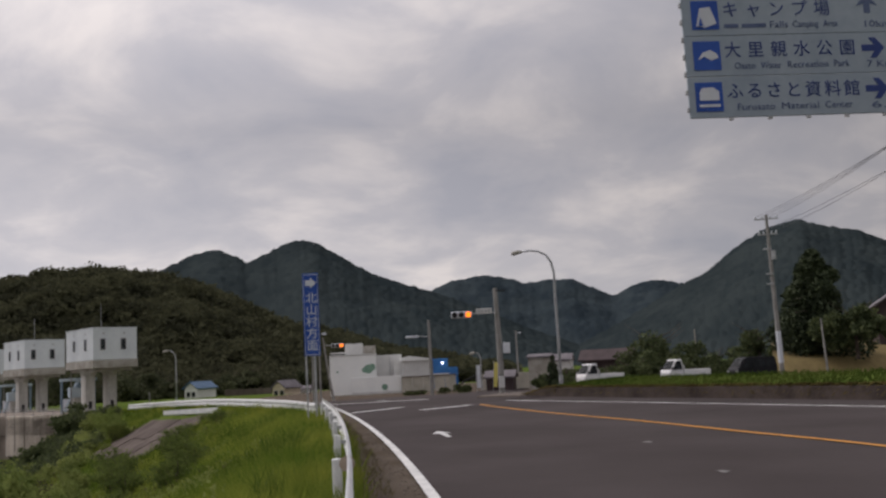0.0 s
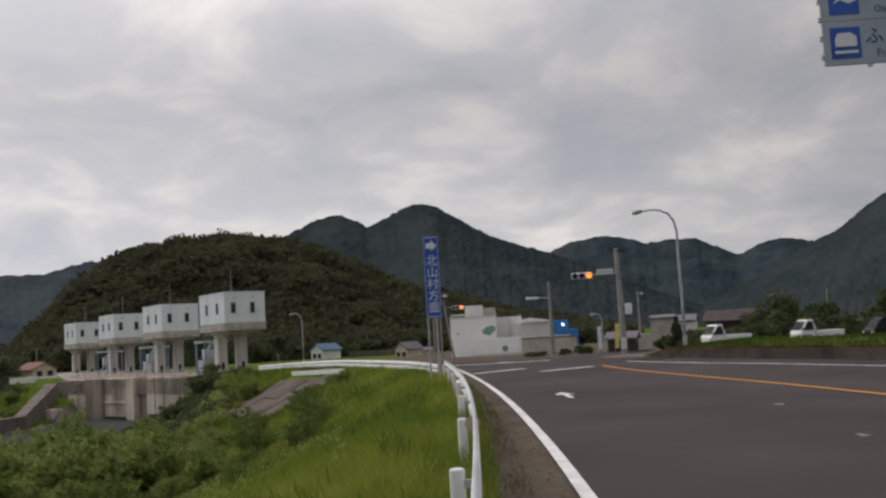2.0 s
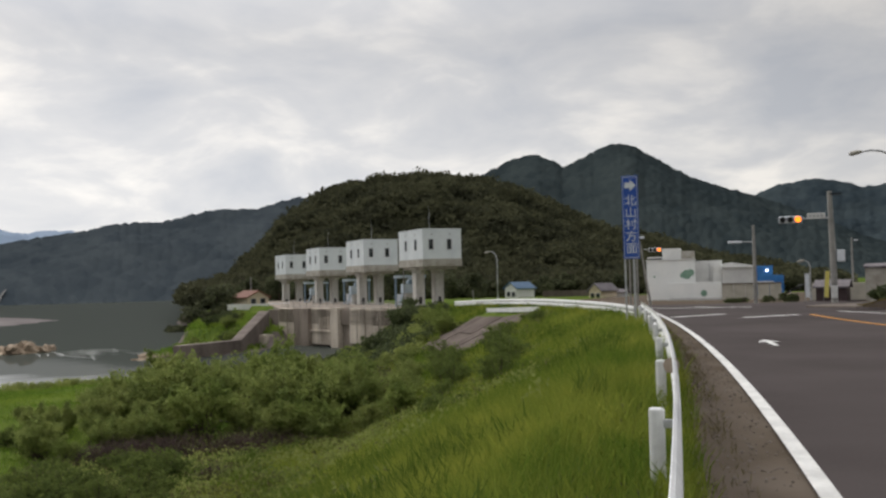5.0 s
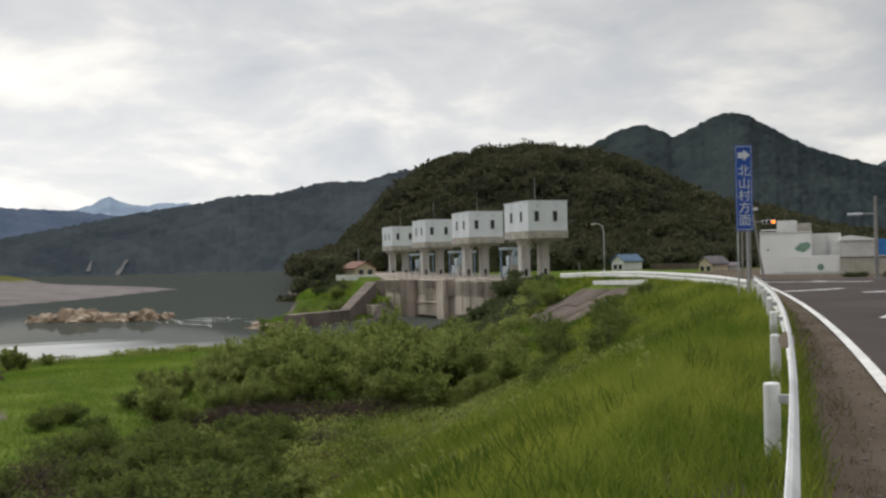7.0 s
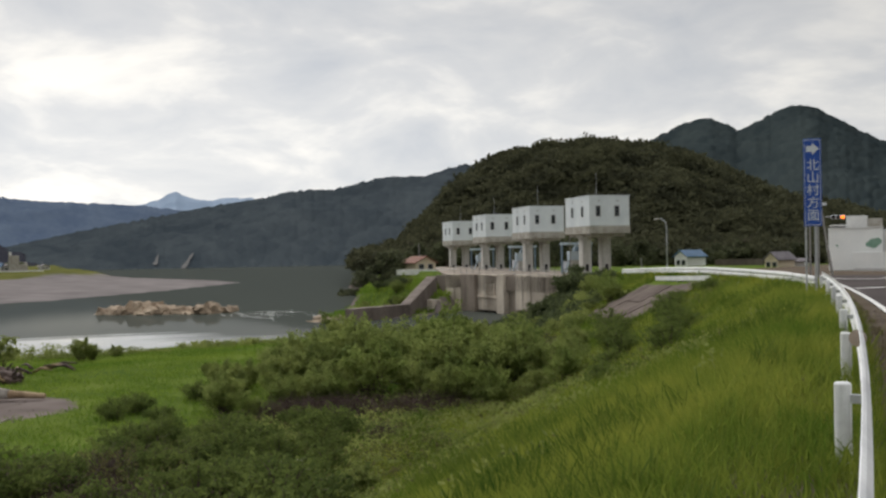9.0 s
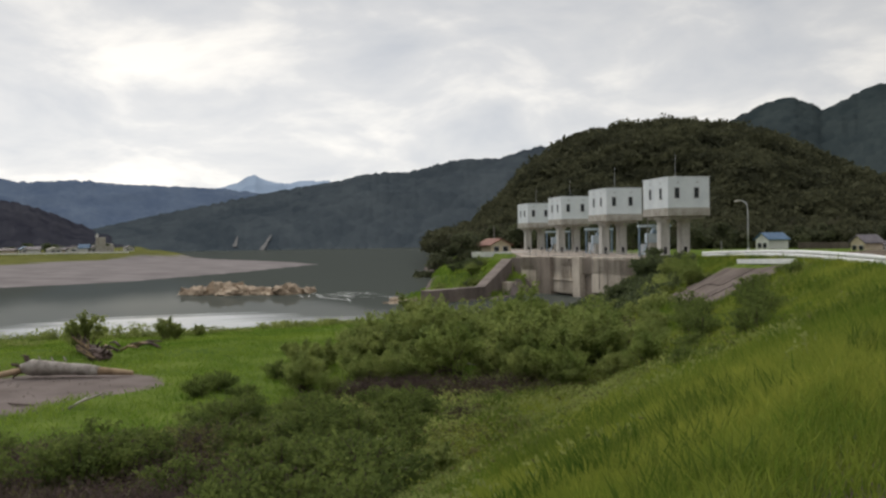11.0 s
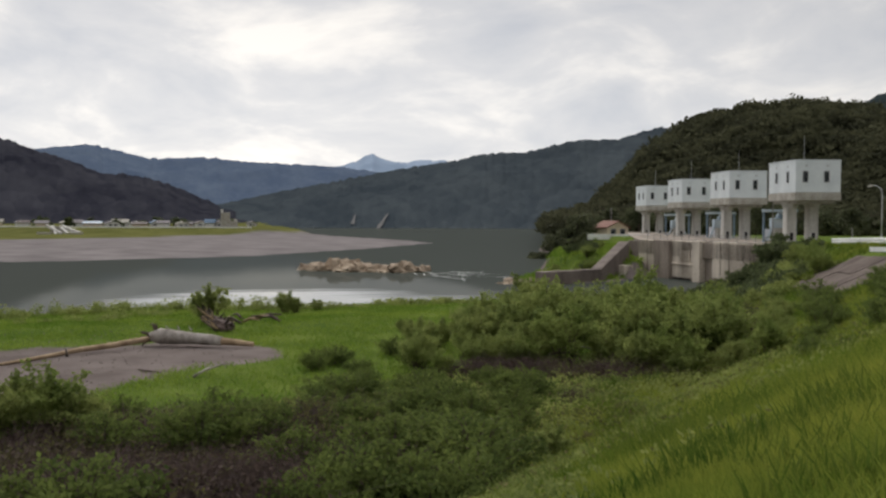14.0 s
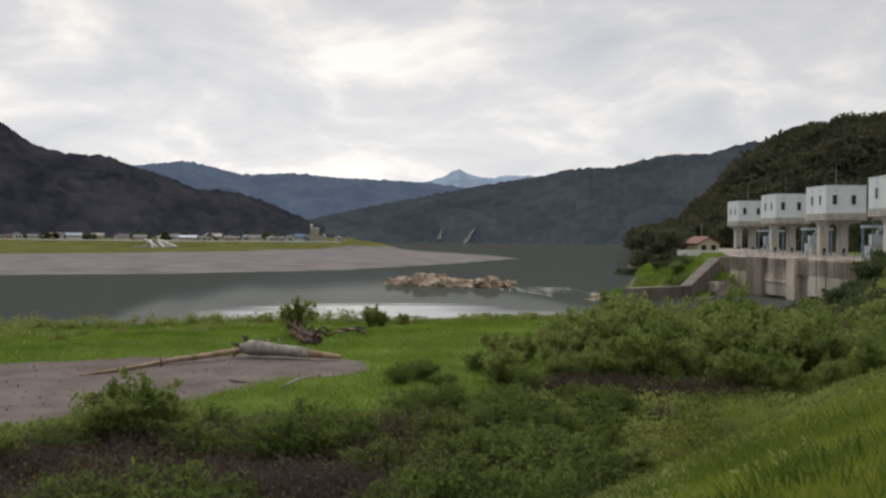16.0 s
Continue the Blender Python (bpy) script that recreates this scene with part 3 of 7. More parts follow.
peak = ridge("pale_peak", PEAK, 3400, 4500, 4700, M["mountain_pale"], "peak on the horizon, coloured pale blue for haze", 0.02, 0.6, 7.0, -6, tree_size=36)
dark = ridge("dark_bank_hill", DARK, 470, 800, 1200, M["mountain_dark"], "dark wooded hill above the far bank's houses", 0.022, 0.7, 8.0, -5, tree_size=10)


# ---- roads ----
def sheet(name, lines, material, lift, label, category):
    """A paved surface between lines of points that have the same count, laid on the land."""
    vs, fs = [], []
    k = len(lines[0])
    for ln in lines:
        P = np.array(ln)
        vs.append(np.stack([P[:, 0], P[:, 1], land(P[:, 0], P[:, 1]) + lift], -1))
    n = len(lines)
    idx = np.arange(n * k).reshape(n, k)
    fs = np.stack([idx[:-1, :-1], idx[:-1, 1:], idx[1:, 1:], idx[1:, :-1]], -1).reshape(-1, 4)
    return tagged(from_arrays(name, np.concatenate(vs), fs, material, smooth=True), label, category, kind="structure")


RIGHT_EDGE = [(15.5, -60), (15.2, 0), (14.6, 8), (13, 15), (11.2, 20), (9, 24), (6.4, 28.4), (4.5, 31.7), (2, 35.6), (-0.3, 39.6)]
CENTRE = [(8.5, -60), (7.4, 0), (6.6, 8), (5.6, 15), (4.3, 19.1), (3.2, 22.7), (1.5, 27.5), (-0.5, 33.9), (-1.2, 36.7)]


def along(poly, n):
    P = np.array(poly, dtype=float)
    # a smooth run through the points
    t = np.concatenate([[0], np.cumsum(np.hypot(*np.diff(P, axis=0).T))])
    T = np.linspace(0, t[-1], n)
    m = np.gradient(P, t, axis=0)
    i = np.clip(np.searchsorted(t, T, side="right") - 1, 0, len(t) - 2)
    h = (t[i + 1] - t[i])[:, None]
    u = ((T - t[i]) / (t[i + 1] - t[i]))[:, None]
    return (2 * u**3 - 3 * u**2 + 1) * P[i] + (u**3 - 2 * u**2 + u) * h * m[i] + (-2 * u**3 + 3 * u**2) * P[i + 1] + (u**3 - u**2) * h * m[i + 1]


def offset(P, d):
    """The line shifted to its right by d."""
    g = np.gradient(P, axis=0)
    g /= np.linalg.norm(g, axis=1)[:, None]
    return P + np.stack([g[:, 1], -g[:, 0]], -1) * d


NR = 110
ly = np.concatenate([np.linspace(-60, -6, 20), np.linspace(-5, 40.5, 90)])
LEFT_EDGE = np.stack([edge_line(np.maximum(ly, -8)) + np.where(ly < -8, (-8 - ly) * 0.05, 0), ly], -1)
right_line = along(RIGHT_EDGE, NR)
paved = [LEFT_EDGE * (1 - u) + offset(right_line, 2.4) * u for u in np.linspace(0, 1, 9)]
paved.insert(0, offset(LEFT_EDGE, -0.075))
sheet("road", paved, M["asphalt"], 0.02, "worn grey asphalt road with painted lines", "road")
# the junction and the cross road, from the levee to the fields
cross_n = [(-36.6, 84.5), (-25.6, 67.5), (-14.8, 51), (-10.6, 43), (-7.9, 40.3), (0.3, 41.2), (8, 49), (20, 58), (44, 70), (80, 84)]
cross_f = [(-45, 98), (-36, 83), (-24, 66), (-16, 60), (-9, 60), (-2, 60), (6, 72), (18, 80), (42, 92), (78, 106)]
cn, cf = along(cross_n, 60), along(cross_f, 60)
sheet("road_2", [cn * (1 - u) + cf * u for u in np.linspace(0, 1, 9)][::-1], M["asphalt"], 0.026, "asphalt cross road at the junction", "road")
far_l = [(-9, 59), (-6.5, 75), (-3.5, 100), (0, 140)]
far_r = [(-1, 59), (-0.5, 75), (1.5, 100), (5, 140)]
fl, fr = along(far_l, 30), along(far_r, 30)
sheet("road_3", [fl * (1 - u) + fr * u for u in np.linspace(0, 1, 5)], M["asphalt"], 0.023, "asphalt road leaving the junction", "road")


def stripe(name, P, width, material, label, lift=0.034):
    sheet(name, [offset(P, -width / 2), offset(P, width / 2)], material, lift, label, "road marking")


stripe("edge_line", LEFT_EDGE[18:], 0.145, M["paint"], "white edge line beside the guardrail")
stripe("edge_line_2", right_line[20:], 0.17, M["paint"], "white edge line along the raised verge")
stripe("centre_line", along(CENTRE, 90), 0.15, M["orange"], "orange no-passing centre line")
stripe("stop_line", np.array([(-5.9, 34.9), (-5.1, 36.2), (-4.3, 37.6)]), 0.32, M["paint"], "white stop line of the near lane")
stripe("stop_line_2", np.array([(-3.3, 34.4), (-2.4, 35.5), (-1.6, 36.5)]), 0.32, M["paint"], "white stop line of the turning lane")
stripe("crossing_mark", np.array([(-9, 45.5), (-6.5, 45.2), (-4, 46)]), 0.5, M["paint"], "white marking across the junction", 0.04)


def lane_arrow(m, label):
    bm = BM()
    pts = [(-0.06, -1.0), (0.06, -1.0), (0.06, 0.1), (0.24, 0.1), (0, 0.9), (-0.24, 0.1), (-0.06, 0.1)]
    vs = [bm.verts.new((x, y, 0.0)) for x, y in pts]
    bm.faces.new(vs)
    ob = part("lane_arrow", bm, M["paint"])
    ob.matrix_basis = m
    tagged(ob, label, "road marking", kind="structure")


lane_arrow(pose(-1.62, 22.1, 0.034, 0, 0, 12), "white straight-ahead lane arrow")
lane_arrow(pose(-6.1, 45.4, 0.045, 0, 0, 30), "white lane arrow in the junction")


# ---- guardrails ----
def w_beam(P, z, side):
    """A corrugated beam swept along a line; side: towards which the waves bulge."""
    prof = [(-0.175, 0.0), (-0.16, 0.02), (-0.12, 0.045), (-0.06, 0.045), (-0.02, 0.01), (0.02, 0.01), (0.06, 0.045), (0.12, 0.045), (0.16, 0.02), (0.175, 0.0)]
    g = np.gradient(P, axis=0)
    g /= np.linalg.norm(g, axis=1)[:, None]
    nrm = np.stack([g[:, 1], -g[:, 0]], -1) * side
    bm = BM()
    rows = []
    for p, n, zz in zip(P, nrm, z):
        rows.append([[bm.verts.new((p[0] + n[0] * (b + k), p[1] + n[1] * (b + k), zz + a)) for a, b in prof] for k in (0.0, -0.006)])
    for r, q in zip(rows, rows[1:]):
        for k in range(len(prof) - 1):
            bm.faces.new((r[0][k], q[0][k], q[0][k + 1], r[0][k + 1]))
            bm.faces.new((r[1][k], r[1][k + 1], q[1][k + 1], q[1][k]))
        bm.faces.new((r[0][0], r[1][0], q[1][0], q[0][0]))
        bm.faces.new((r[0][-1], q[0][-1], q[1][-1], r[1][-1]))
    return bm


def rail_post(parent, x, y, z, h, lean=0.0):
    bm = BM()
    bent(bm, [(x, y, z - 0.3), (x, y, z + h - 0.015), (x + lean, y, z + h - 0.004), (x + lean, y, z + h)], [0.057, 0.057, 0.05, 0.03], 14)
    post = part("post", bm, M["rail"], parent, smooth=False)
    return post


def guardrail(name, P, ztop, step, label, disc_at=(), post_at=-0.2):
    base = thing(name, pose(0, 0, 0), label, "guardrail")
    z = ztop - 0.175
    beam = offset(P, -0.075)
    part("beam", w_beam(beam, z, 1.0 if post_at < 0 else -1.0), M["rail"], base)
    # posts on the river side, with a bracket each
    t = np.concatenate([[0], np.cumsum(np.hypot(*np.diff(P, axis=0).T))])
    left = offset(P, post_at)
    for i, d in enumerate(np.arange(step[0], t[-1], step[1])):
        x, y = np.interp(d, t, left[:, 0]), np.interp(d, t, left[:, 1])
        bx, by = np.interp(d, t, beam[:, 0]), np.interp(d, t, beam[:, 1])
        zt = np.interp(d, t, ztop)
        post = rail_post(base, x, y, zt - 0.68, 0.62)
        bm = BM()
        box(bm, x + 0.02, y - 0.025, zt - 0.2, bx + 0.02, y + 0.025, zt - 0.14, 0.005)
        part("bracket", bm, M["steel"], post)
        if i in disc_at:
            bm = BM()
            tube(bm, (bx + 0.03, by - 0.26, zt - 0.1), (bx + 0.03, by - 0.22, zt - 0.1), 0.085, 0.085, 20)
            part("reflector", bm, M["reflector"], post, "round orange-brown reflector")
    return base


M["reflector"] = mat("faded_amber_reflector", (0.32, 0.25, 0.2), (0.45, 0.36, 0.3), 6.0, 0.4)
ry = np.linspace(-0.9, 33, 80)
RAIL = np.stack([edge_line(ry) - 0.95, ry], -1)
guardrail("guardrail", RAIL, np.full(len(RAIL), 0.68), (0.0, 3.95), "white corrugated steel guardrail on round posts at the road's edge", (3,))
R2 = along([(-6.1, 31), (-8.2, 36), (-11.6, 42), (-17, 52), (-27, 67)], 56)
guardrail("guardrail_2", offset(R2, -0.2), land(R2[:, 0], R2[:, 1]) + 0.58, (0.6, 3.95), "white steel guardrail along the levee road to the sluice", (), 0.06)


# ---- sluice gates ----
U = Vector((-0.722, 0.692, 0))
V = Vector((0.692, 0.722, 0))
DECK = -1.42
ROW = math.degrees(math.atan2(U.y, U.x)) - 90      # the row's own y axis runs along U


def gatehouse(p, label):
    """Hoist house on two legs; its origin is the near river-side corner at deck height, x along V, y along U."""
    g = thing("gatehouse", pose(p.x, p.y, DECK, 0, 0, ROW), label, "gatehouse", "row of sluice gatehouses")
    W, Ld = 4.7, 7.3
    for i, x in enumerate((0.85, 3.2)):
        bm = BM()
        box(bm, x - 0.52, 2.9, 0, x + 0.52, 4.1, 3.9, 0.05)
        tube(bm, (x, 3.5, 3.85), (x, 3.5, 4.5), 0.75, 1.05, 4)
        leg = part("leg", bm, M["pier"], g)
        bm = BM()
        box(bm, x - 0.2, 2.87, 0.4, x + 0.16, 2.9, 1.2)
        part("hatch", bm, M["black"], leg)
    bm = BM()
    box(bm, 0.35, 0.5, 4.25, W - 0.35, Ld - 0.5, 4.55)
    box(bm, -0.05, -0.05, 4.55, W + 0.05, Ld + 0.05, 5.38, 0.04)
    part("floor_slab", bm, M["slab"], g)
    bm = BM()
    box(bm, 0, 0, 5.39, W, Ld, 8.63, 0.05)
    body = part("body", bm, M["wall_white"], g)
    bm = BM()
    box(bm, -0.04, -0.04, 8.62, W + 0.04, Ld + 0.04, 8.74, 0.02)
    part("coping", bm, M["wall_white"], g)
    for x in (1.0, 3.2):
        win(g, (x, -0.0, 6.5), 0)
        vent(g, (x + 0.1, 0.0, 8.05), 0)
    for y in (2.0, 5.0):
        win(g, (0.0, y, 6.5), 1)
        vent(g, (0.0, y, 8.05), 1)
    bm = BM()
    tube(bm, (2.6, 4.2, 8.8), (2.6, 4.2, 11.6), 0.03, 0.012, 6)
    part("lightning_rod", bm, M["steel"], g)
    return g


def win(g, p, side):
    bm = BM()
    x, y, z = p
    if side == 0:
        box(bm, x - 0.3, -0.05, z - 0.1, x + 0.3, 0.05, z + 1.1)
    else:
        box(bm, -0.05, y - 0.3, z - 0.1, 0.05, y + 0.3, z + 1.1)
    fr = part("window", bm, M["steel"], g)
    bm = BM()
    if side == 0:
        box(bm, x - 0.23, -0.06, z - 0.03, x + 0.23, -0.03, z + 1.03)
    else:
        box(bm, -0.06, y - 0.23, z - 0.03, -0.03, y + 0.23, z + 1.03)
    part("pane", bm, M["dark"], fr)


def vent(g, p, side):
    bm = BM()
    x, y, z = p
    if side == 0:
        box(bm, x - 0.12, -0.06, z, x + 0.12, 0.02, z + 0.14, 0.02)
    else:
        box(bm, -0.06, y - 0.12, z, 0.02, y + 0.12, z + 0.14, 0.02)
    part("vent", bm, M["steel"], g)


C1 = polar(23.96, 104) + Vector((-0.13, 0, 0))
HOUSES = [(polar(a, d) + Vector((-0.13, 0, 0)), z) for a, d, z in ((23.96, 104, 0), (27.52, 122, -0.22), (30.16, 141, -0.46), (32.17, 163, -0.72))]
first = gatehouse(C1, "white boxy sluice gatehouse on two pale concrete legs")
for q, dz in HOUSES[1:]:
    copy_thing(first, pose(q.x, q.y, DECK + dz, 0, 0, ROW))


def slab_poly(name, corners, z0, z1, material, label, category, parent=None):
    """A block with an outline of ground places; z1 may be one height or one for each corner."""
    bm = BM()
    zt = z1 if isinstance(z1, (list, tuple)) else [z1] * len(corners)
    lo = [bm.verts.new((x, y, z0)) for x, y in corners]
    hi = [bm.verts.new((x, y, z)) for (x, y), z in zip(corners, zt)]
    n = len(corners)
    bm.faces.new(hi)
    bm.faces.new(lo[::-1])
    for i in range(n):
        bm.faces.new((lo[i], lo[(i + 1) % n], hi[(i + 1) % n], hi[i]))
    bmesh.ops.recalc_face_normals(bm, faces=bm.faces[:])
    bmesh.ops.bevel(bm, geom=bm.edges[:], offset=0.03, segments=1, affect="EDGES")
    ob = part(name, bm, material, parent)
    return tagged(ob, label, category) if label else ob


# ---- sluice: deck, river wall, openings ----
WA, WB = Vector((-40.2, 86.0, 0)), Vector((-63.6, 99.2, 0))      # the wall's two ends, seen from the river side
WD = (WB - WA).normalized()
WN = Vector((-WD.y, WD.x, 0))                                     # into the bank is -WN
if WN.y > 0:
    WN = -WN
backs = [C1 + V * 6 + U * 72, C1 + V * 5 - U * 1.5]
slab_poly("sluice_deck", [(WA.x, WA.y), (WB.x, WB.y), (C1 + U * 72 - V * 1.5).to_tuple()[:2], backs[0].to_tuple()[:2], backs[1].to_tuple()[:2]], DECK - 1.6, DECK + 0.05, M["concrete_mid"], "grey concrete deck carrying the gatehouses", "deck")


def wall_box(name, a, b, out, back, z0, z1, material, parent, bevel=0.04):
    """A block on the river wall: from a to b metres along it, standing out of its face."""
    bm = BM()
    box(bm, a, -back, z0, b, out, z1, bevel)
    ob = part(name, bm, material, parent)
    return ob


ang = math.degrees(math.atan2(WD.y, WD.x))
river_wall = thing("river_wall", pose(WA.x, WA.y, 0, 0, 0, ang), "tall stained concrete river wall under the sluice deck", "retaining wall")
LEN = (WB - WA).length
# x runs along the wall towards the river's far side, +y faces the river
panels = [(2.2, 4.2, -3.1), (4.2, 6.3, -4.7), (6.3, 10.8, -5.0), (14.1, 19.0, -5.35), (22.4, 26.9, -5.6)]
for a, b, z0 in panels:
    wall_box("wall_panel", a + 0.02, b - 0.02, 0.0, 0.8, z0, DECK + 0.36 - 0.3 * b / LEN, M["concrete"], river_wall)
wall_box("recess", 10.8, 12.6, -0.35, 0.8, -5.4, DECK + 0.2, M["concrete_mid"], river_wall)
wall_box("pilaster", 12.6, 14.1, 0.4, 0.8, -6.6, DECK + 0.24, M["concrete"], river_wall)
wall_box("pilaster", 19.0, 22.4, 0.45, 0.8, -7.0, DECK + 0.14, M["concrete_mid"], river_wall)
wall_box("wing", 26.9, 29.9, -0.15, 0.9, -7.0, DECK - 0.1, M["river_concrete"], river_wall)
wall_box("lintel", 14.1, 19.0, 0.16, 0.0, -3.95, -3.72, M["concrete"], river_wall)
for k in range(5):
    wall_box("rib", 14.5 + k * 0.6, 14.72 + k * 0.6, 0.12, 0.0, -3.5, -2.3, M["concrete"], river_wall)
wall_box("opening_back", 13.9, 19.2, -2.6, 3.2, -7.2, -5.1, M["concrete_dark"], river_wall)
for a in (3.1, 5.0, 7.6, 9.2, 24.6):
    wall_box("joint_strip", a, a + 0.09, 0.04, 0.0, -3.0 if a < 4 else -4.6, DECK + 0.1, M["concrete_mid"], river_wall)
stub = thing("mooring_stub", pose(WA.x + WD.x * 21.4 + WN.x * 5, WA.y + WD.y * 21.4 + WN.y * 5, -7), "short square concrete pier in the outlet channel", "pier")
bm = BM(); box(bm, -0.9, -0.9, 0, 0.9, 0.9, 2.9, 0.08); part("shaft", bm, M["concrete"], stub)

# the lower wall that runs out into the river, and its wing
lw = [(-60.4, 76.5), (-58.9, 84.5), (-62.6, 95.6), (-63.8, 95.2), (-60.2, 84.5), (-61.6, 76.7)]
slab_poly("low_river_wall", lw, -7.5, [-4.25, -4.2, -1.5, -1.5, -4.2, -4.25], M["river_concrete"], "low weathered concrete wall along the bank", "retaining wall")


def railing(name, pts, h, gap, label, material):
    """Posts and three rails through ground places with heights."""
    r = thing(name, pose(0, 0, 0), label, "railing")
    P = [Vector(p) for p in pts]
    for k in (0.35, 0.7, 1.0):
        bm = BM()
        bent(bm, [p + Vector((0, 0, h * k)) for p in P], 0.03, 6)
        part("rail", bm, material, r)
    for p, q in zip(P, P[1:]):
        n = max(1, round((q - p).length / gap))
        for i in range(n):
            c = p.lerp(q, i / n)
            bm = BM()
            tube(bm, c - Vector((0, 0, 0.3)), c + Vector((0, 0, h)), 0.035, 0.035, 6)
            part("post", bm, material, r)
    return r


railing("deck_railing", [(WA.x - 0.2, WA.y + 0.3, DECK), (WB.x + 0.2, WB.y + 0.3, DECK)], 0.9, 1.6, "grey steel railing along the deck edge", M["pole_grey"])

M["blue_steel"] = mat("blue_painted_steel", (0.13, 0.19, 0.25), (0.2, 0.28, 0.35), 1.2, 0.5, 0.1)
M["pale_blue"] = mat("pale_blue_painted_steel", (0.4, 0.5, 0.58), (0.55, 0.64, 0.7), 1.2, 0.5, 0.1)


def hoist(p):
    """Pale blue hoisting frame with raking struts that stands between the legs."""
    g = thing("gate_hoist", pose(p.x, p.y, DECK, 0, 0, ROW), "pale blue painted steel gate frame between the legs", "hoist", "gate hoists")
    for x in (0.2, 3.8):
        bm = BM(); box(bm, x - 0.1, 9.0, 0, x + 0.1, 9.25, 3.6, 0.02); part("upright", bm, M["blue_steel"], g)
    bm = BM(); box(bm, 0.0, 8.95, 3.4, 4.0, 9.3, 3.7, 0.02); part("crossbeam", bm, M["pale_blue"], g)
    for x0, x1 in ((0.5, 1.9), (3.5, 2.1)):
        bm = BM(); tube(bm, (x0, 9.1, 0.1), (x1, 9.1, 3.4), 0.14, 0.1, 8); part("strut", bm, M["pale_blue"], g)
    bm = BM(); box(bm, 1.0, 8.7, 1.6, 3.0, 9.6, 2.7, 0.05); part("motor_housing", bm, M["pale_blue"], g)
    bm = BM(); box(bm, 1.4, 8.8, 0.0, 2.6, 9.5, 1.6, 0.04); part("pedestal", bm, M["pier"], g)
    bm = BM(); tube(bm, (2.0, 8.6, 2.9), (2.0, 9.7, 2.9), 0.28, 0.28, 14); part("drum", bm, M["blue_steel"], g)
    return g


h0 = hoist(C1)
for q, dz in HOUSES[1:3]:
    copy_thing(h0, pose(q.x, q.y, DECK + dz, 0, 0, ROW))
for i, (a, b) in enumerate(((12, 3.4), (14.5, 2.6), (32, 3.2), (34, 2.4), (53, 3.0))):
    q = C1 + U * a + V * b
    bm = BM(); box(bm, -0.35, -0.3, 0, 0.35, 0.3, 1.35, 0.03); box(bm, -0.4, -0.35, 1.35, 0.4, 0.35, 1.42)
    ob = part("control_cabinet", bm, M["sign_white"])
    ob.matrix_basis = pose(q.x, q.y, DECK, 0, 0, ROW)
    tagged(ob, "pale steel control cabinet on the sluice deck", "cabinet", "control cabinets")

# ---- concrete revetment on the levee slope, with white handrails ----
rd = Vector((-0.56, 0.829))
ra = Vector((-13.6, 45.4))
rn = Vector((-rd.y, rd.x))
M["revet"] = mat("brown_stained_concrete", (0.086, 0.069, 0.061), (0.16, 0.132, 0.117), 0.7, 0.95, 0.5, spec=0.05)


def revetment():
    g = thing("revetment", pose(0, 0, 0), "sloping slab of brown-stained concrete on the levee bank", "revetment")
    n, L0, W0 = 4, 3.2, 1.85
    for i in range(n):
        for j in range(2):
            a = ra + rd * (i * L0 + 0.03) + rn * (0.6 + j * W0)
            b = ra + rd * ((i + 1) * L0 - 0.03) + rn * (0.6 + j * W0)
            c, d = b + rn * (W0 - 0.06), a + rn * (W0 - 0.06)
            z = [ground_at(p.x, p.y) + 0.16 - 0.03 * ((i + j) % 2) for p in (a, b, c, d)]
            bm = BM()
            t = [bm.verts.new((p.x, p.y, q)) for p, q in zip((a, b, c, d), z)]
            u = [bm.verts.new((p.x, p.y, q - 0.5)) for p, q in zip((a, b, c, d), z)]
            bm.faces.new(t); bm.faces.new(u[::-1])
            for k in range(4):
                bm.faces.new((t[k], u[k], u[(k + 1) % 4], t[(k + 1) % 4]))
            bmesh.ops.recalc_face_normals(bm, faces=bm.faces[:])
            part("slab", bm, M["revet"], g)


def bare(X, Y):
    """Whether a place lies on the revetment."""
    a, b = (X - ra.x) * rd.x + (Y - ra.y) * rd.y, (X - ra.x) * rn.x + (Y - ra.y) * rn.y
    return (a > -0.2) & (a < 12.9) & (b > -0.9) & (b < 4.6)


revetment()


def revetment_rail():
    """A broad white rail on short posts along the slab's upper edge."""
    g = thing("handrail", pose(0, 0, 0), "low broad white rail on short posts above the revetment", "railing")
    a, b = Vector((-14.3, 46.4, 0.0)), Vector((-20.9, 56.6, -0.38))
    n = 11
    for k in range(n + 1):
        c = a.lerp(b, k / n)
        bm = BM(); tube(bm, (c.x, c.y, ground_at(c.x, c.y) - 0.2), c, 0.05, 0.05, 8); part("post", bm, M["pole_grey"], g)
    bm = BM()
    d = (b - a).normalized()
    w = Vector((-d.y, d.x, 0)).normalized()
    rows_ = [[bm.verts.new(p + w * q * 0.05 + Vector((0, 0, r))) for q, r in ((-1, -0.13), (1, -0.13), (1, 0.13), (-1, 0.13))] for p in (a, b)]
    for k in range(4):
        bm.faces.new((rows_[0][k], rows_[0][(k + 1) % 4], rows_[1][(k + 1) % 4], rows_[1][k]))
    bm.faces.new(rows_[0]); bm.faces.new(rows_[1])
    bmesh.ops.recalc_face_normals(bm, faces=bm.faces[:])
    part("top_board", bm, M["rail"], g)


revetment_rail()


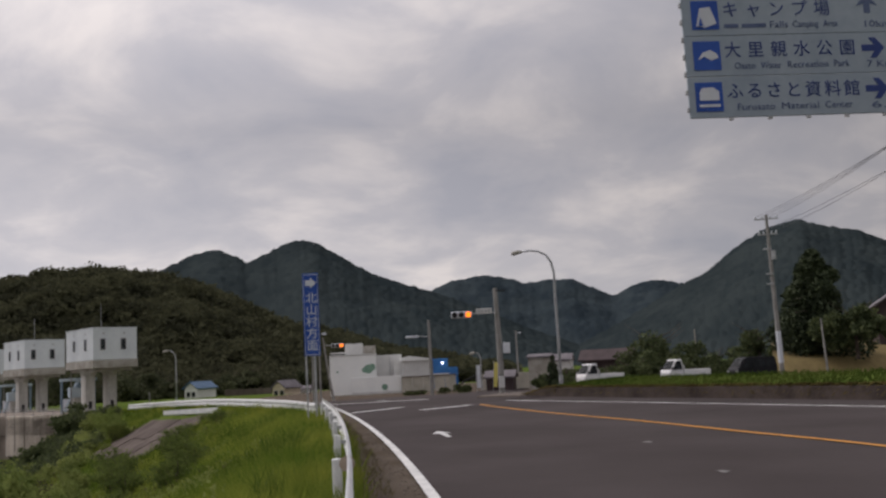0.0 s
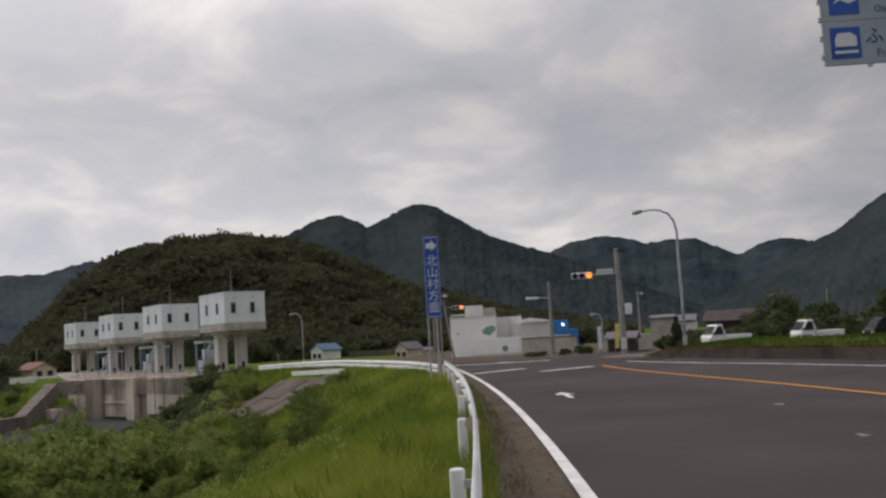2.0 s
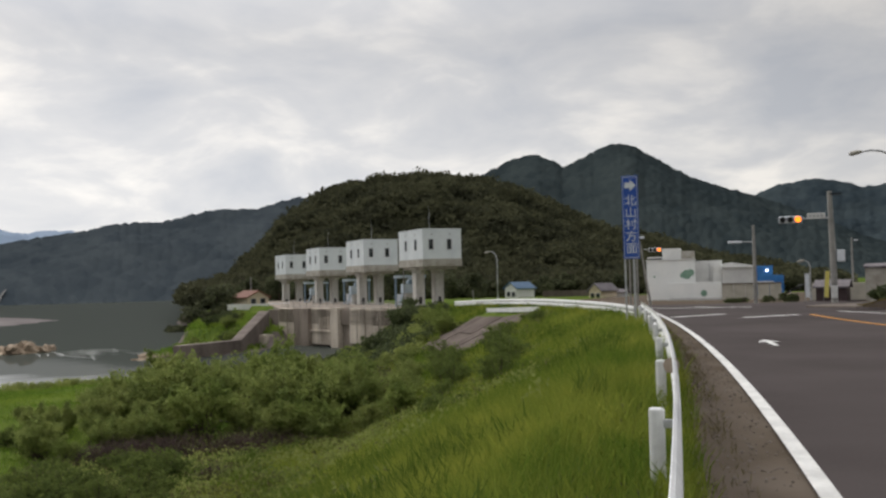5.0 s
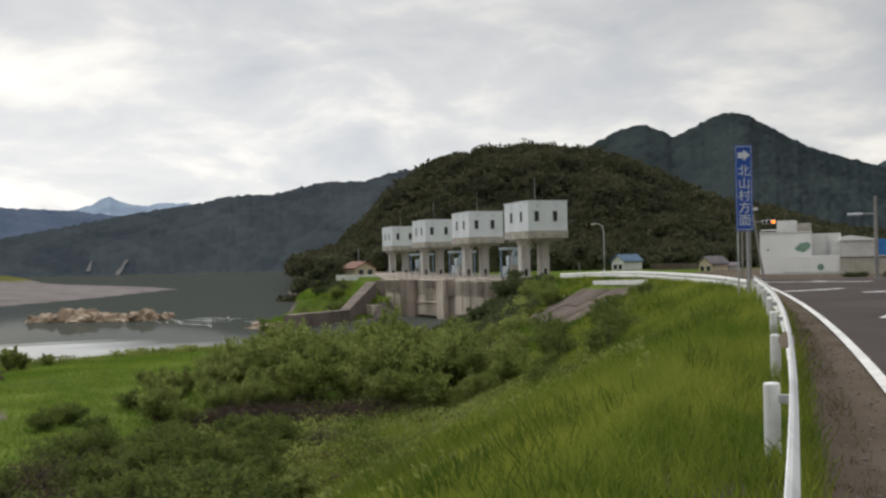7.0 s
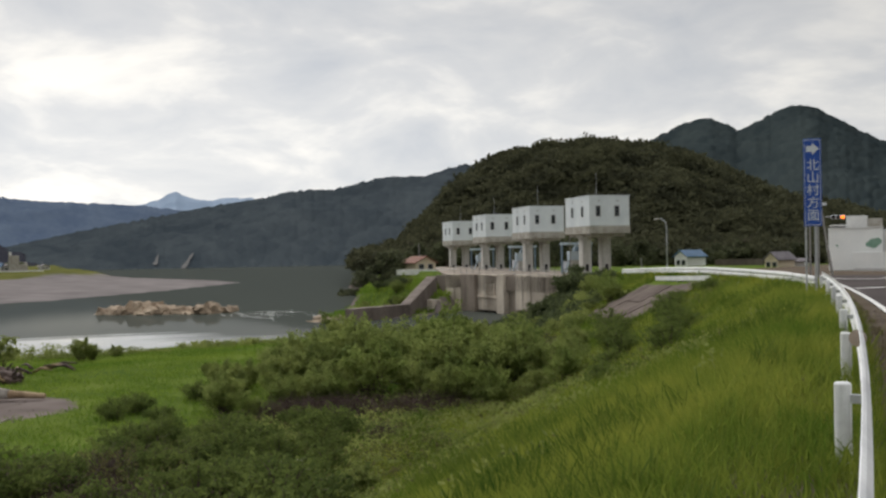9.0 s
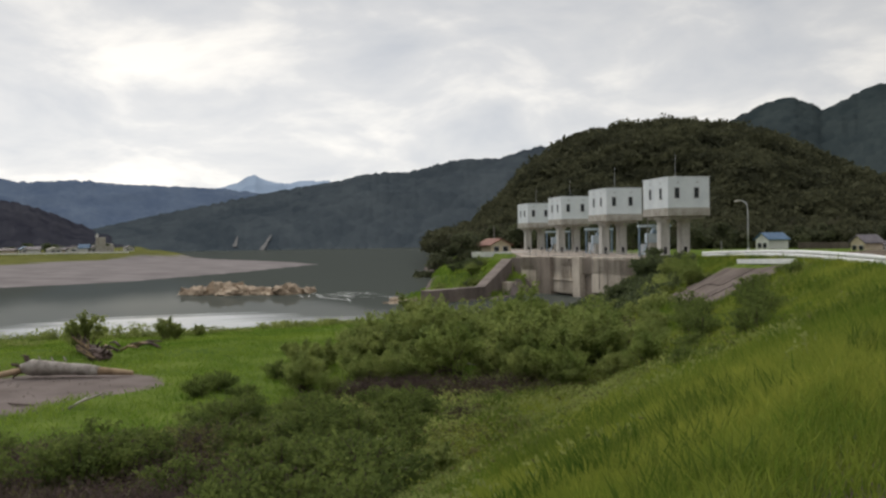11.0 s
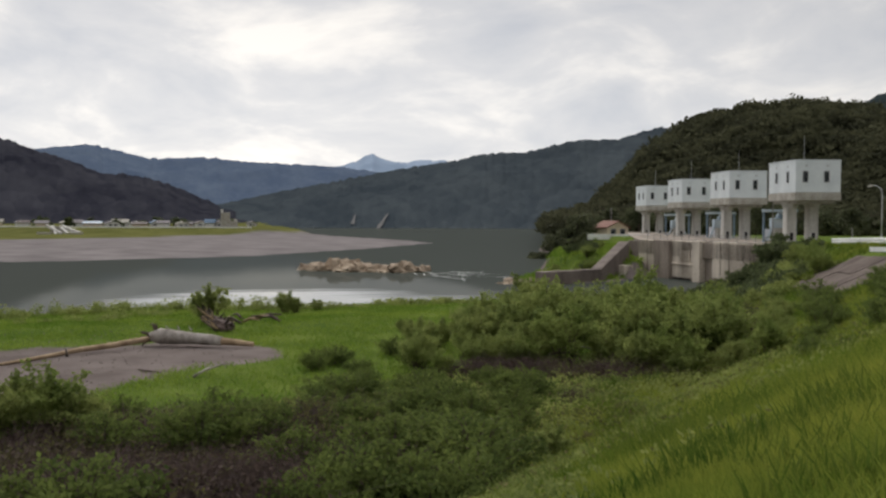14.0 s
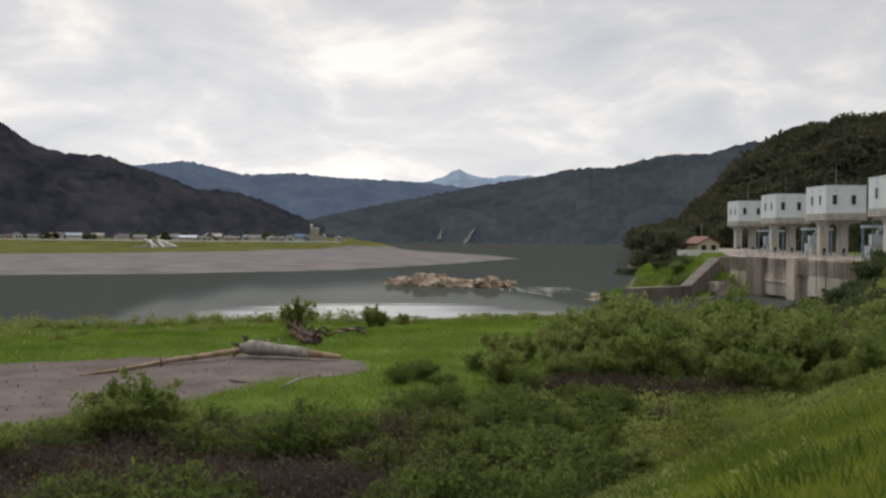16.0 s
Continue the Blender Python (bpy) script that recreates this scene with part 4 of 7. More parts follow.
# ---- leaves, grass and trees ----
def leaf_quads(P, size, rg, flat=0.0):
    """Small diamond leaves with random turns at the places P."""
    n = len(P)
    a = rg.normal(size=(n, 3)); a[:, 2] *= 1 - flat
    a /= np.linalg.norm(a, axis=1)[:, None]
    b = np.cross(a, rg.normal(size=(n, 3)) * (1 - flat * 0.7) + np.array([0, 0, 2.0 * flat]))
    b /= np.linalg.norm(b, axis=1)[:, None] + 1e-9
    s = (size * rg.uniform(0.6, 1.3, n))[:, None]
    v = np.stack([P - a * s, P + b * s * 0.5, P + a * s, P - b * s * 0.5], 1).reshape(-1, 3)
    return v, np.arange(4 * n).reshape(n, 4)


def blob_points(n, centres, rads, rg, squash=0.75):
    """Places in ragged clumps, more of them near the outside."""
    k = rg.integers(0, len(centres), n)
    d = rg.normal(size=(n, 3)); d /= np.linalg.norm(d, axis=1)[:, None]
    r = rads[k] * rg.uniform(0.35, 1.12, n) ** 0.6
    p = centres[k] + d * r[:, None] * np.array([1, 1, squash])
    return p


def scatter(ob, places):
    """The first place takes the thing itself, the others copies: (x, y, z, turn, size)."""
    for i, (x, y, z, turn, s) in enumerate(places):
        m = pose(x, y, z, 0, 0, turn)
        if i == 0:
            ob.matrix_basis = m
            ob.scale = (s, s, s)
        else:
            c = copy_thing(ob, m)
            c.scale = (s, s, s * (0.85 + 0.3 * ((i * 37) % 10) / 10))


M["leaf_bright"] = mat("bright_shrub_leaves", (0.14, 0.19, 0.05), (0.3, 0.345, 0.105), 0.6, 0.75, island=0.16, spec=0.04, thin=0.45)
M["leaf_low"] = mat("dusky_scrub_leaves", (0.07, 0.1, 0.032), (0.185, 0.23, 0.064), 0.9, 0.75, island=0.2, spec=0.02, thin=0.45)
M["leaf_deep"] = mat("deep_green_shrub_leaves", (0.145, 0.185, 0.058), (0.31, 0.345, 0.11), 0.5, 0.75, island=0.16, spec=0.03, thin=0.45)
M["leaf_dull"] = mat("dull_withering_leaves", (0.085, 0.082, 0.036), (0.18, 0.17, 0.072), 0.8, 0.85, island=0.2, spec=0.02, thin=0.35)
M["leaf_brown"] = mat("withered_shrub_leaves", (0.07, 0.05, 0.045), (0.148, 0.108, 0.088), 0.8, 0.85, island=0.16, spec=0.02, thin=0.3)

M["leaf_dusky"] = mat("dusky_tree_leaves", (0.066, 0.076, 0.046), (0.135, 0.145, 0.078), 0.4, 0.75, island=0.35, spec=0.05, thin=0.3)
M["leaf_tree"] = mat("dark_green_tree_leaves", (0.056, 0.074, 0.036), (0.13, 0.155, 0.066), 0.4, 0.7, island=0.45, spec=0.1, thin=0.25)

def curved(n_t, base, mid, tip):
    """Places along arching stems: base, bend and tip for each, n_t steps."""
    t = np.linspace(0, 1, n_t)[None, :, None]
    return (1 - t) ** 2 * base[:, None] + 2 * t * (1 - t) * mid[:, None] + t * t * tip[:, None]


def ribbons(S, w0):
    """Thin tapering twigs along rows of places, as crossed strips."""
    n, k, _ = S.shape
    w = w0 * np.linspace(1, 0.25, k)[None, :, None]
    vs, fs = [], []
    for turn, (dx, dy) in enumerate(((1, 0), (0, 1))):
        off = np.array([dx, dy, 0.0])[None, None] * w
        vs.append(np.stack([S - off, S + off], 2).reshape(-1, 3))
        a = (np.arange(n)[:, None] * k + np.arange(k - 1)[None]).ravel() * 2 + turn * n * k * 2
        fs.append(np.stack([a, a + 1, a + 3, a + 2], -1))
    return np.concatenate(vs), np.concatenate(fs)


def willow(w, h, stems, leaves, leaf_size, material, seed, label, group, low=0.25, name="shrub"):
    """A shrub of many arching stems that start together, leafy towards their ends and hollow below."""
    rg = np.random.default_rng(seed)
    g = thing(name, pose(0, 0, 0), label, "shrub", group)
    a, u = rg.uniform(0, 2 * math.pi, stems), np.sqrt(rg.uniform(0.02, 1, stems))
    base = np.stack([np.cos(a) * 0.12 * w * u, np.sin(a) * 0.12 * w * u, np.full(stems, -0.1)], -1)
    top = h * rg.uniform(0.7, 1.12, stems) * (1 - 0.42 * u ** 2)
    tip = np.stack([np.cos(a) * 0.5 * w * u, np.sin(a) * 0.5 * w * u, top], -1)
    mid = np.stack([tip[:, 0] * 0.35, tip[:, 1] * 0.35, top * 0.72], -1) + rg.normal(0, 0.05 * w, (stems, 3))
    S = curved(8, base, mid, tip)
    v, f = ribbons(S, 0.022)
    from_arrays("woody_stem", v, f, M["bark"], g)
    k = rg.integers(0, stems, leaves)
    t = rg.uniform(low, 1.0, leaves) ** 0.75
    q = np.clip(t * 7, 0, 6.999); q0 = q.astype(int); fq = (q - q0)[:, None]
    P = S[k, q0] * (1 - fq) + S[k, q0 + 1] * fq
    P = P + rg.normal(0, 1, (leaves, 3)) * (0.085 * w * (1.15 - 0.8 * t))[:, None] * np.array([1, 1, 0.7])
    P[:, 2] = np.maximum(P[:, 2], 0.05)
    v, f = leaf_quads(P, leaf_size, rg)
    from_arrays("foliage", v, f, material, g)
    return g


def brush(w, h, twigs, leaves, leaf_mat, seed, label):
    """Withered brush: a tangle of thin bare twigs with a few leaves left."""
    rg = np.random.default_rng(seed)
    g = thing("shrub", pose(0, 0, 0), label, "shrub", "withered shrubs")
    a, u = rg.uniform(0, 2 * math.pi, twigs), np.sqrt(rg.uniform(0, 1, twigs))
    base = np.stack([np.cos(a) * 0.42 * w * u, np.sin(a) * 0.42 * w * u, np.full(twigs, -0.05)], -1)
    tip = base + np.stack([rg.normal(0, 0.22 * w, twigs), rg.normal(0, 0.22 * w, twigs), h * rg.uniform(0.35, 1.1, twigs) * (1 - 0.5 * u ** 2)], -1)
    mid = (base + tip) / 2 + rg.normal(0, 0.09 * w, (twigs, 3)) + np.array([0, 0, 0.12 * h])
    S = curved(6, base, mid, tip)
    v, f = ribbons(S, 0.012)
    from_arrays("twig_tangle", v, f, M["twig"], g)
    k, t = rg.integers(0, twigs, leaves), rg.uniform(0.2, 1.0, leaves)
    q = np.clip(t * 5, 0, 4.999); q0 = q.astype(int); fq = (q - q0)[:, None]
    P = S[k, q0] * (1 - fq) + S[k, q0 + 1] * fq + rg.normal(0, 0.035 * w, (leaves, 3))
    P[:, 2] = np.maximum(P[:, 2], 0.03)
    v, f = leaf_quads(P, 0.045, rg)
    from_arrays("foliage", v, f, leaf_mat, g)
    return g


KIND = {
    "willow": willow(3.6, 2.8, 46, 4200, 0.095, M["leaf"], 1, "tall leafy green willow shrub of the riverside thicket", "thicket shrubs"),
    "willow_b": willow(3.0, 2.8, 34, 3400, 0.09, M["leaf_bright"], 2, "light green willow shrub with upright shoots", "thicket shrubs", 0.35),
    "willow_c": willow(3.4, 2.8, 40, 3600, 0.1, M["leaf_deep"], 3, "deep green bushy shrub in the thicket", "thicket shrubs", 0.2),
    "low": willow(2.4, 1.2, 36, 2900, 0.055, M["leaf_low"], 4, "low leafy green shrub in the rough meadow", "meadow shrubs", 0.1),
    "low_b": willow(2.2, 1.2, 30, 2300, 0.055, M["leaf_low"], 5, "low dark green shrub among withered brush", "meadow shrubs", 0.1),
    "brush": brush(3.2, 1.1, 460, 1500, M["leaf_brown"], 6, "withered brown brush of tangled bare twigs"),
    "brush_b": brush(2.9, 1.0, 380, 1900, M["leaf_dull"], 7, "half withered brush with dull green leaves"),
    "dark": willow(3.2, 2.0, 40, 3200, 0.11, M["leaf_tree"], 9, "dark leafy shrub at the end of the river wall", "dark shrubs", 0.1),
}
TALL = {"willow": 2.8, "willow_b": 2.8, "willow_c": 2.8, "low": 1.2, "low_b": 1.2, "brush": 1.1, "brush_b": 1.0, "dark": 2.0}
places = {k: [] for k in KIND}
rg = np.random.default_rng(11)


def add_shrub(kind, x, y, tall):
    """A shrub of a kind at a place, with its height in metres."""
    places[kind].append((x, y, ground_at(x, y) - 0.05, rg.uniform(0, 360), tall / TALL[kind]))


# the thicket below the slope: its top falls away to both sides
for az in np.arange(25.2, 46.5, 1.1):
    for row, d in enumerate((37.2, 40.5, 44.5, 49.5, 56.0)):
        a, r = az + rg.normal(0, 0.35), d + rg.normal(0, 0.8)
        if row == 4 and a > 38:
            continue
        p = polar(a, r)
        lim = 1.5 - r * math.tan(radians(float(np.interp(a, [24, 27, 30, 34, 36.5, 40, 43, 45], [4.6, 4.6, 4.4, 4.0, 3.7, 4.4, 5.4, 6.1])))) - ground_at(p.x, p.y)
        if lim < 0.5 or rg.uniform() < 0.16 or (row == 0 and 33 < a < 43 and rg.uniform() < 0.55):
            continue
        kind = ("willow", "willow_c", "willow_b", "willow", "willow_c")[int(rg.integers(0, 5))]
        add_shrub(kind, p.x, p.y, min(lim, 3.5) * (0.62, 0.84, 1.0, 1.05, 0.9)[row] * rg.uniform(0.45, 1.3))
# bare twigs in the hollow along its foot
for az, d, h in ((43.0, 36.2, 0.8), (41.6, 36.4, 0.9), (40.2, 36.0, 1.0), (38.6, 36.6, 1.1), (35.2, 36.4, 0.7), (33.6, 36.0, 1.0), (27.0, 45.5, 1.3), (26.4, 46.5, 1.3), (36.4, 31.5, 0.6), (33.4, 29.5, 0.5)):
    p = polar(az, d)
    add_shrub("brush", p.x, p.y, h)
# bushes before the revetment and up the levee
for az, d, el in ((23.4, 58, 3.1), (22.6, 54, 3.9), (24.4, 60, 3.1), (25.6, 62, 3.5), (27.2, 64, 3.8), (29.5, 66, 4.0), (31.5, 66, 4.0), (24.8, 55, 3.9), (22.0, 50, 4.6), (26.4, 58, 4.0), (28.4, 60, 4.1)):
    p = polar(az, d)
    h = 1.5 - d * math.tan(radians(el)) - ground_at(p.x, p.y)
    if h > 0.4:
        add_shrub("willow_b" if d % 2 else "willow_c", p.x, p.y, h)
for x, y, h in ((-40.6, 80.8, 1.5), (-39.4, 77.8, 1.4), (-37.4, 75.6, 1.3), (-38.4, 80.1, 1.4), (-35.8, 73.0, 1.2), (-41.0, 83.4, 1.3), (-36.6, 77.4, 1.4), (-38.9, 84.0, 1.2)):
    add_shrub("dark", x, y, h)
for az, d, h, kind in ((24.9, 79, 2.3, "dark"), (24.4, 77, 2.0, "dark"), (23.8, 75, 1.7, "dark"), (25.3, 82, 2.2, "dark"), (23.3, 73, 1.5, "dark"), (23.4, 66, 1.9, "willow_b"), (23.2, 63, 1.8, "willow_b"), (22.9, 59.5, 1.7, "willow_b"), (24.0, 69, 1.6, "willow_c")):
    p = polar(az, d)
    add_shrub(kind, p.x, p.y, h)
for k in range(48):
    x, y = rg.uniform(-44, -20), rg.uniform(56, 86)
    sc = float(signed(CREST, np.array([x]), np.array([y]))[0])
    r = math.hypot(x, y)
    h = min(1.6, 1.5 - r * math.tan(radians(1.95 if x < -32 else 2.3)) - ground_at(x, y)) * rg.uniform(0.75, 1.0)
    if 1.0 < sc < 9 and h > 0.35 and not (y < 60 and sc < 6):
        add_shrub(("dark", "willow_c", "willow", "willow_c")[k % 4], x, y, h)
for x, y, h in ((-64.5, 88, 1.2), (-66, 92, 1.5), (-68.5, 96, 1.6), (-63.2, 91.5, 1.0), (-70, 91, 1.2), (-72, 97, 1.6), (-74, 103, 2.0), (-67, 99.5, 1.2)):
    add_shrub("dark" if h > 1.4 else "willow_c", x, y, h)
# leafy clumps on the road bank
for x, y, h in ((-11.0, 32.2, 0.75), (-12.0, 33.4, 0.6), (-9.2, 25.6, 0.7), (-12.8, 36.5, 0.8), (-10.4, 29.4, 0.45), (-14.4, 40.6, 0.8), (-13.8, 38.2, 0.7), (-14.9, 43.2, 0.5), (-14.2, 44.2, 0.4), (-13.0, 41.8, 0.5), (-8.6, 21.8, 0.4), (-12.4, 29.0, 0.5), (-10.4, 24.0, 0.5), (-14.2, 34.6, 0.8), (-16.4, 39.2, 0.9), (-17.4, 41.0, 0.9), (-15.6, 37.0, 0.9), (-13.4, 31.6, 0.7)):
    add_shrub("low_b" if h > 0.6 else "low", x, y, h * 1.35)
# the dark scrub nearest the road bank
for az in np.arange(43.5, 84, 2.0):
    for row, d in enumerate((19.6, 21.6, 23.8, 26.0, 28.2)):
        a, r = az + rg.normal(0, 0.5), d + rg.normal(0, 0.6)
        p = polar(a, r)
        if (row == 4 and a < 56) or float(signed(CREST, np.array([p.x]), np.array([p.y]))[0]) < 8.5:
            continue
        brown = float(np.interp(a, [44, 52, 62], [0.3, 0.45, 0.78]))
        u = rg.uniform()
        kind = "brush" if u < brown * 0.72 else "brush_b" if u < brown else "low_b" if u < brown + 0.35 * (1 - brown) else "low"
        add_shrub(kind, p.x, p.y, (1.45, 1.4, 1.3, 1.15, 0.9)[row] * rg.uniform(0.5, 1.15) * (1.12 if kind[0] == "l" else 0.92))
for az, d, kind, h in ((67.2, 27.4, "willow_b", 2.4), (65.4, 26.8, "willow_c", 1.7), (69.2, 27.0, "willow_c", 1.8), (64.0, 25.0, "low_b", 1.4), (75.0, 25.5, "willow_c", 1.5), (63.2, 27.6, "low_b", 1.0), (71.5, 26.5, "low", 1.2), (46.0, 30.0, "low", 1.2), (44.5, 29.0, "low", 1.2), (47.6, 29.4, "low", 1.0), (43.2, 27.5, "low_b", 1.1), (45.2, 25.6, "low", 1.0), (41.4, 25.0, "low_b", 1.0), (51.0, 38.5, "low", 0.9), (49.6, 36.5, "low", 0.7), (52.2, 37.2, "low_b", 0.8), (47.5, 41.0, "low_b", 0.9), (46.2, 38.6, "low", 1.0)):
    p = polar(az, d)
    add_shrub(kind, p.x, p.y, h)
for k in range(36):
    a, r = rg.uniform(38, 56), rg.uniform(22.5, 35)
    p = polar(a, r)
    if float(signed(CREST, np.array([p.x]), np.array([p.y]))[0]) > 9 and r < float(np.interp(a, [38, 44, 50, 56], [34.5, 35, 33, 29.5])):
        add_shrub(("low", "low_b", "low", "low", "willow_c")[k % 5], p.x, p.y, rg.uniform(0.55, 1.25))
# along the water's edge
for az, d, h in ((53.8, 66.0, 1.5), (53.2, 66.6, 1.1), (51.9, 68.5, 1.0), (58.6, 60.0, 1.1)):
    p = polar(az, d)
    add_shrub("willow_c", p.x, p.y, h)
# on the bank beyond the wall
for x, y, kind, h in [(-64, 90, "willow_b", 2.0), (-66, 86, "willow_b", 1.2), (-63.5, 83, "willow_b", 1.0), (-68, 95, "willow", 1.8), (-71, 101, "willow_b", 2.2), (-66, 100, "willow_c", 1.4)]:
    add_shrub(kind, x, y, h)
for k, ob in KIND.items():
    scatter(ob, places[k])



def shore_scrub():
    """Low green scrub and reeds in an uneven band along the near shore."""
    rg = np.random.default_rng(71)
    n, k = 190, 130
    u = rg.uniform(0, 1, n)
    x = np.interp(u, [0, 0.45, 0.7, 1], [-73, -64.5, -58.5, -53.5]) + 2.6 + rg.normal(0, 1.0, n)
    y = np.interp(u, [0, 0.45, 0.7, 1], [12, 35, 42, 55]) + rg.normal(0, 0.9, n)
    far = rg.uniform(0, 1, n) < 0.16
    x, y = np.where(far, -56.5 + rg.normal(0, 1.6, n), x), np.where(far, rg.uniform(12, 32, n), y)
    h = rg.uniform(0.35, 1.05, n) * np.where(u > 0.72, 0.6, 1.0)
    c = np.stack([x, y, height(x, y)], -1)
    w = rg.uniform(0.35, 0.8, n)
    t = rg.uniform(0, 1, (n, k))
    P = c[:, None, :] + np.stack([rg.normal(0, 1, (n, k)) * w[:, None] * 0.5, rg.normal(0, 1, (n, k)) * w[:, None] * 0.5, t * h[:, None] * (0.6 + 0.5 * rg.uniform(0, 1, (n, k)))], -1)
    v, f = leaf_quads(P.reshape(-1, 3), 0.09, rg)
    tagged(from_arrays("shore_scrub", v, f, M["leaf_deep"]), "low green scrub and reeds along the water's edge", "scrub", kind="stuff")


shore_scrub()


def levee_scrub():
    """Bushy growth over the levee's slope between the sluice wall and the revetment."""
    rg = np.random.default_rng(73)
    x, y = rg.uniform(-44, -17, 2600), rg.uniform(50, 87, 2600)
    sc, r, z = signed(CREST, x, y), np.hypot(x, y), height(x, y)
    h = np.minimum(1.1, 1.5 - r * np.tan(np.radians(np.where(x < -32, 1.95, 2.35))) - z) * rg.uniform(0.5, 1.0, len(x))
    ok = (sc > 0.9) & (sc < 10) & (h > 0.25) & ~bare(x, y) & ~((y < 60) & (sc < 2.5)) & (wave(x, y, 2.5, 1.0) + rg.normal(0, 0.4, len(x)) > -0.5)
    x, y, z, h = x[ok][:640], y[ok][:640], z[ok][:640], h[ok][:640]
    n, k = len(x), 80
    w = h * rg.uniform(0.4, 0.75, n)
    d = rg.normal(0, 1, (n, k, 3)); d /= np.linalg.norm(d, axis=2)[..., None]
    P = np.stack([x, y, z + h * 0.45], -1)[:, None] + d * np.stack([w, w, h * 0.55], -1)[:, None] * rg.uniform(0.5, 1.1, (n, k, 1))
    dark = wave(x, y, 3.4, 2.0) - 0.09 * (x + 26) > 0.2
    for name, pick, material, label in (("levee_scrub", ~dark, "leaf_deep", "bushy green scrub on the levee slope below the cross road"), ("dark_levee_scrub", dark, "leaf_tree", "dark bushes on the levee slope beside the sluice wall")):
        v, f = leaf_quads(P[pick].reshape(-1, 3), 0.11, rg)
        tagged(from_arrays(name, v, f, M[material]), label, "scrub", kind="stuff")


levee_scrub()
lone = willow(2.5, 2.3, 26, 1500, 0.11, M["leaf_deep"], 19, "lone green bush on the sand by the water", "", 0.45)
lone.matrix_basis = pose(-46.9, 29.2, ground_at(-46.9, 29.2) - 0.05, 0, 0, 40)


def blades(name, X, Y, h, w, material, label, seed):
    """Grass: a pointed, leaning blade at every place."""
    rg = np.random.default_rng(seed)
    n = len(X)
    Z = height(X, Y) - 0.03
    a = rg.uniform(0, 2 * math.pi, n)
    hh = h * rg.uniform(0.5, 1.3, n) * np.clip(0.35 + np.hypot(X, Y) / 22, 0.5, 1.0)
    ww = w * rg.uniform(0.6, 1.4, n)
    lean = rg.uniform(0.1, 0.75, n) * hh
    la = rg.uniform(0, 2 * math.pi, n)
    base = np.stack([X, Y, Z], -1)
    side = np.stack([np.cos(a), np.sin(a), np.zeros(n)], -1) * ww[:, None]
    mid = base + np.stack([np.cos(la) * lean * 0.35, np.sin(la) * lean * 0.35, hh * 0.6], -1)
    tip = base + np.stack([np.cos(la) * lean, np.sin(la) * lean, hh], -1)
    v = np.stack([base - side, mid + side, tip, mid - side * 0.4], 1).reshape(-1, 3)
    i = np.arange(n) * 4
    f = np.concatenate([np.stack([i, i + 1, i + 3], -1), np.stack([i + 3, i + 1, i + 2], -1)])
    ob = from_arrays(name, v, f, material)
    return tagged(ob, label, "grass", kind="stuff")


def grass_places(n, x0, x1, y0, y1, test, seed):
    rg = np.random.default_rng(seed)
    X, Y = rg.uniform(x0, x1, n), rg.uniform(y0, y1, n)
    k = test(X, Y, rg.uniform(0, 1, n))
    return X[k], Y[k]


def on_slope(X, Y, u):
    s = signed(CREST, X, Y)
    r = np.hypot(X, Y)
    tuft = 0.7 + 0.4 * wave(X, Y, 0.9, 4.0)
    return (s > -0.7) & (s < 12.5) & (u < np.clip(8 / r, 0.11, 1) * tuft * np.where(s < -0.62, 0.25, 1)) & ~bare(X, Y)


gx, gy = grass_places(2600000, -30, 2, -2, 62, on_slope, 21)
blades("slope_grass", gx, gy, 0.4, 0.009, M["grass"], "thick bright green grass on the road bank", 22)


def tufts(X, Y, u):
    s = signed(CREST, X, Y)
    return (s > 0.3) & (s < 13) & (wave(X, Y, 1.9, 6.0) + 0.6 * wave(X, Y, 0.6, 3.0) > 0.42) & (u < np.clip(14 / np.hypot(X, Y), 0.2, 1)) & ~bare(X, Y)


M["grass_dark"] = mat("dark_tall_grass", (0.045, 0.095, 0.014), (0.15, 0.19, 0.035), 0.5, 0.75, island=0.3, spec=0.05, thin=0.4)
gx, gy = grass_places(700000, -30, 2, -2, 62, tufts, 41)
blades("tall_grass", gx, gy, 0.52, 0.014, M["grass_dark"], "taller tufts of darker grass on the road bank", 42)


def on_meadow(X, Y, u):
    s, w = signed(CREST, X, Y), to_water(X, Y)
    sd = sand_patch(X, Y)
    tuft = 0.55 + 0.55 * wave(X, Y, 1.6, 1.0)
    return (s > 10.5) & (w < -0.4) & (sd > 0.86 + 0.12 * u) & (u < tuft)


gx, gy = grass_places(420000, -72, -12, -6, 70, on_meadow, 23)
blades("meadow_grass", gx, gy, 0.2, 0.026, M["meadow"], "short green meadow grass by the river", 24)


def on_rough(X, Y, u):
    """The weedy ground between the bank and the open meadow."""
    s, r = signed(CREST, X, Y), np.hypot(X, Y)
    az = np.degrees(np.arctan2(-X, Y))
    return (s > 7.5) & (r < np.interp(az, [20, 30, 45, 55, 80], [52, 42, 36, 29.5, 29])) & (sand_patch(X, Y) > 1.0) & (u < 0.75 + 0.3 * wave(X, Y, 2.6, 3.0))


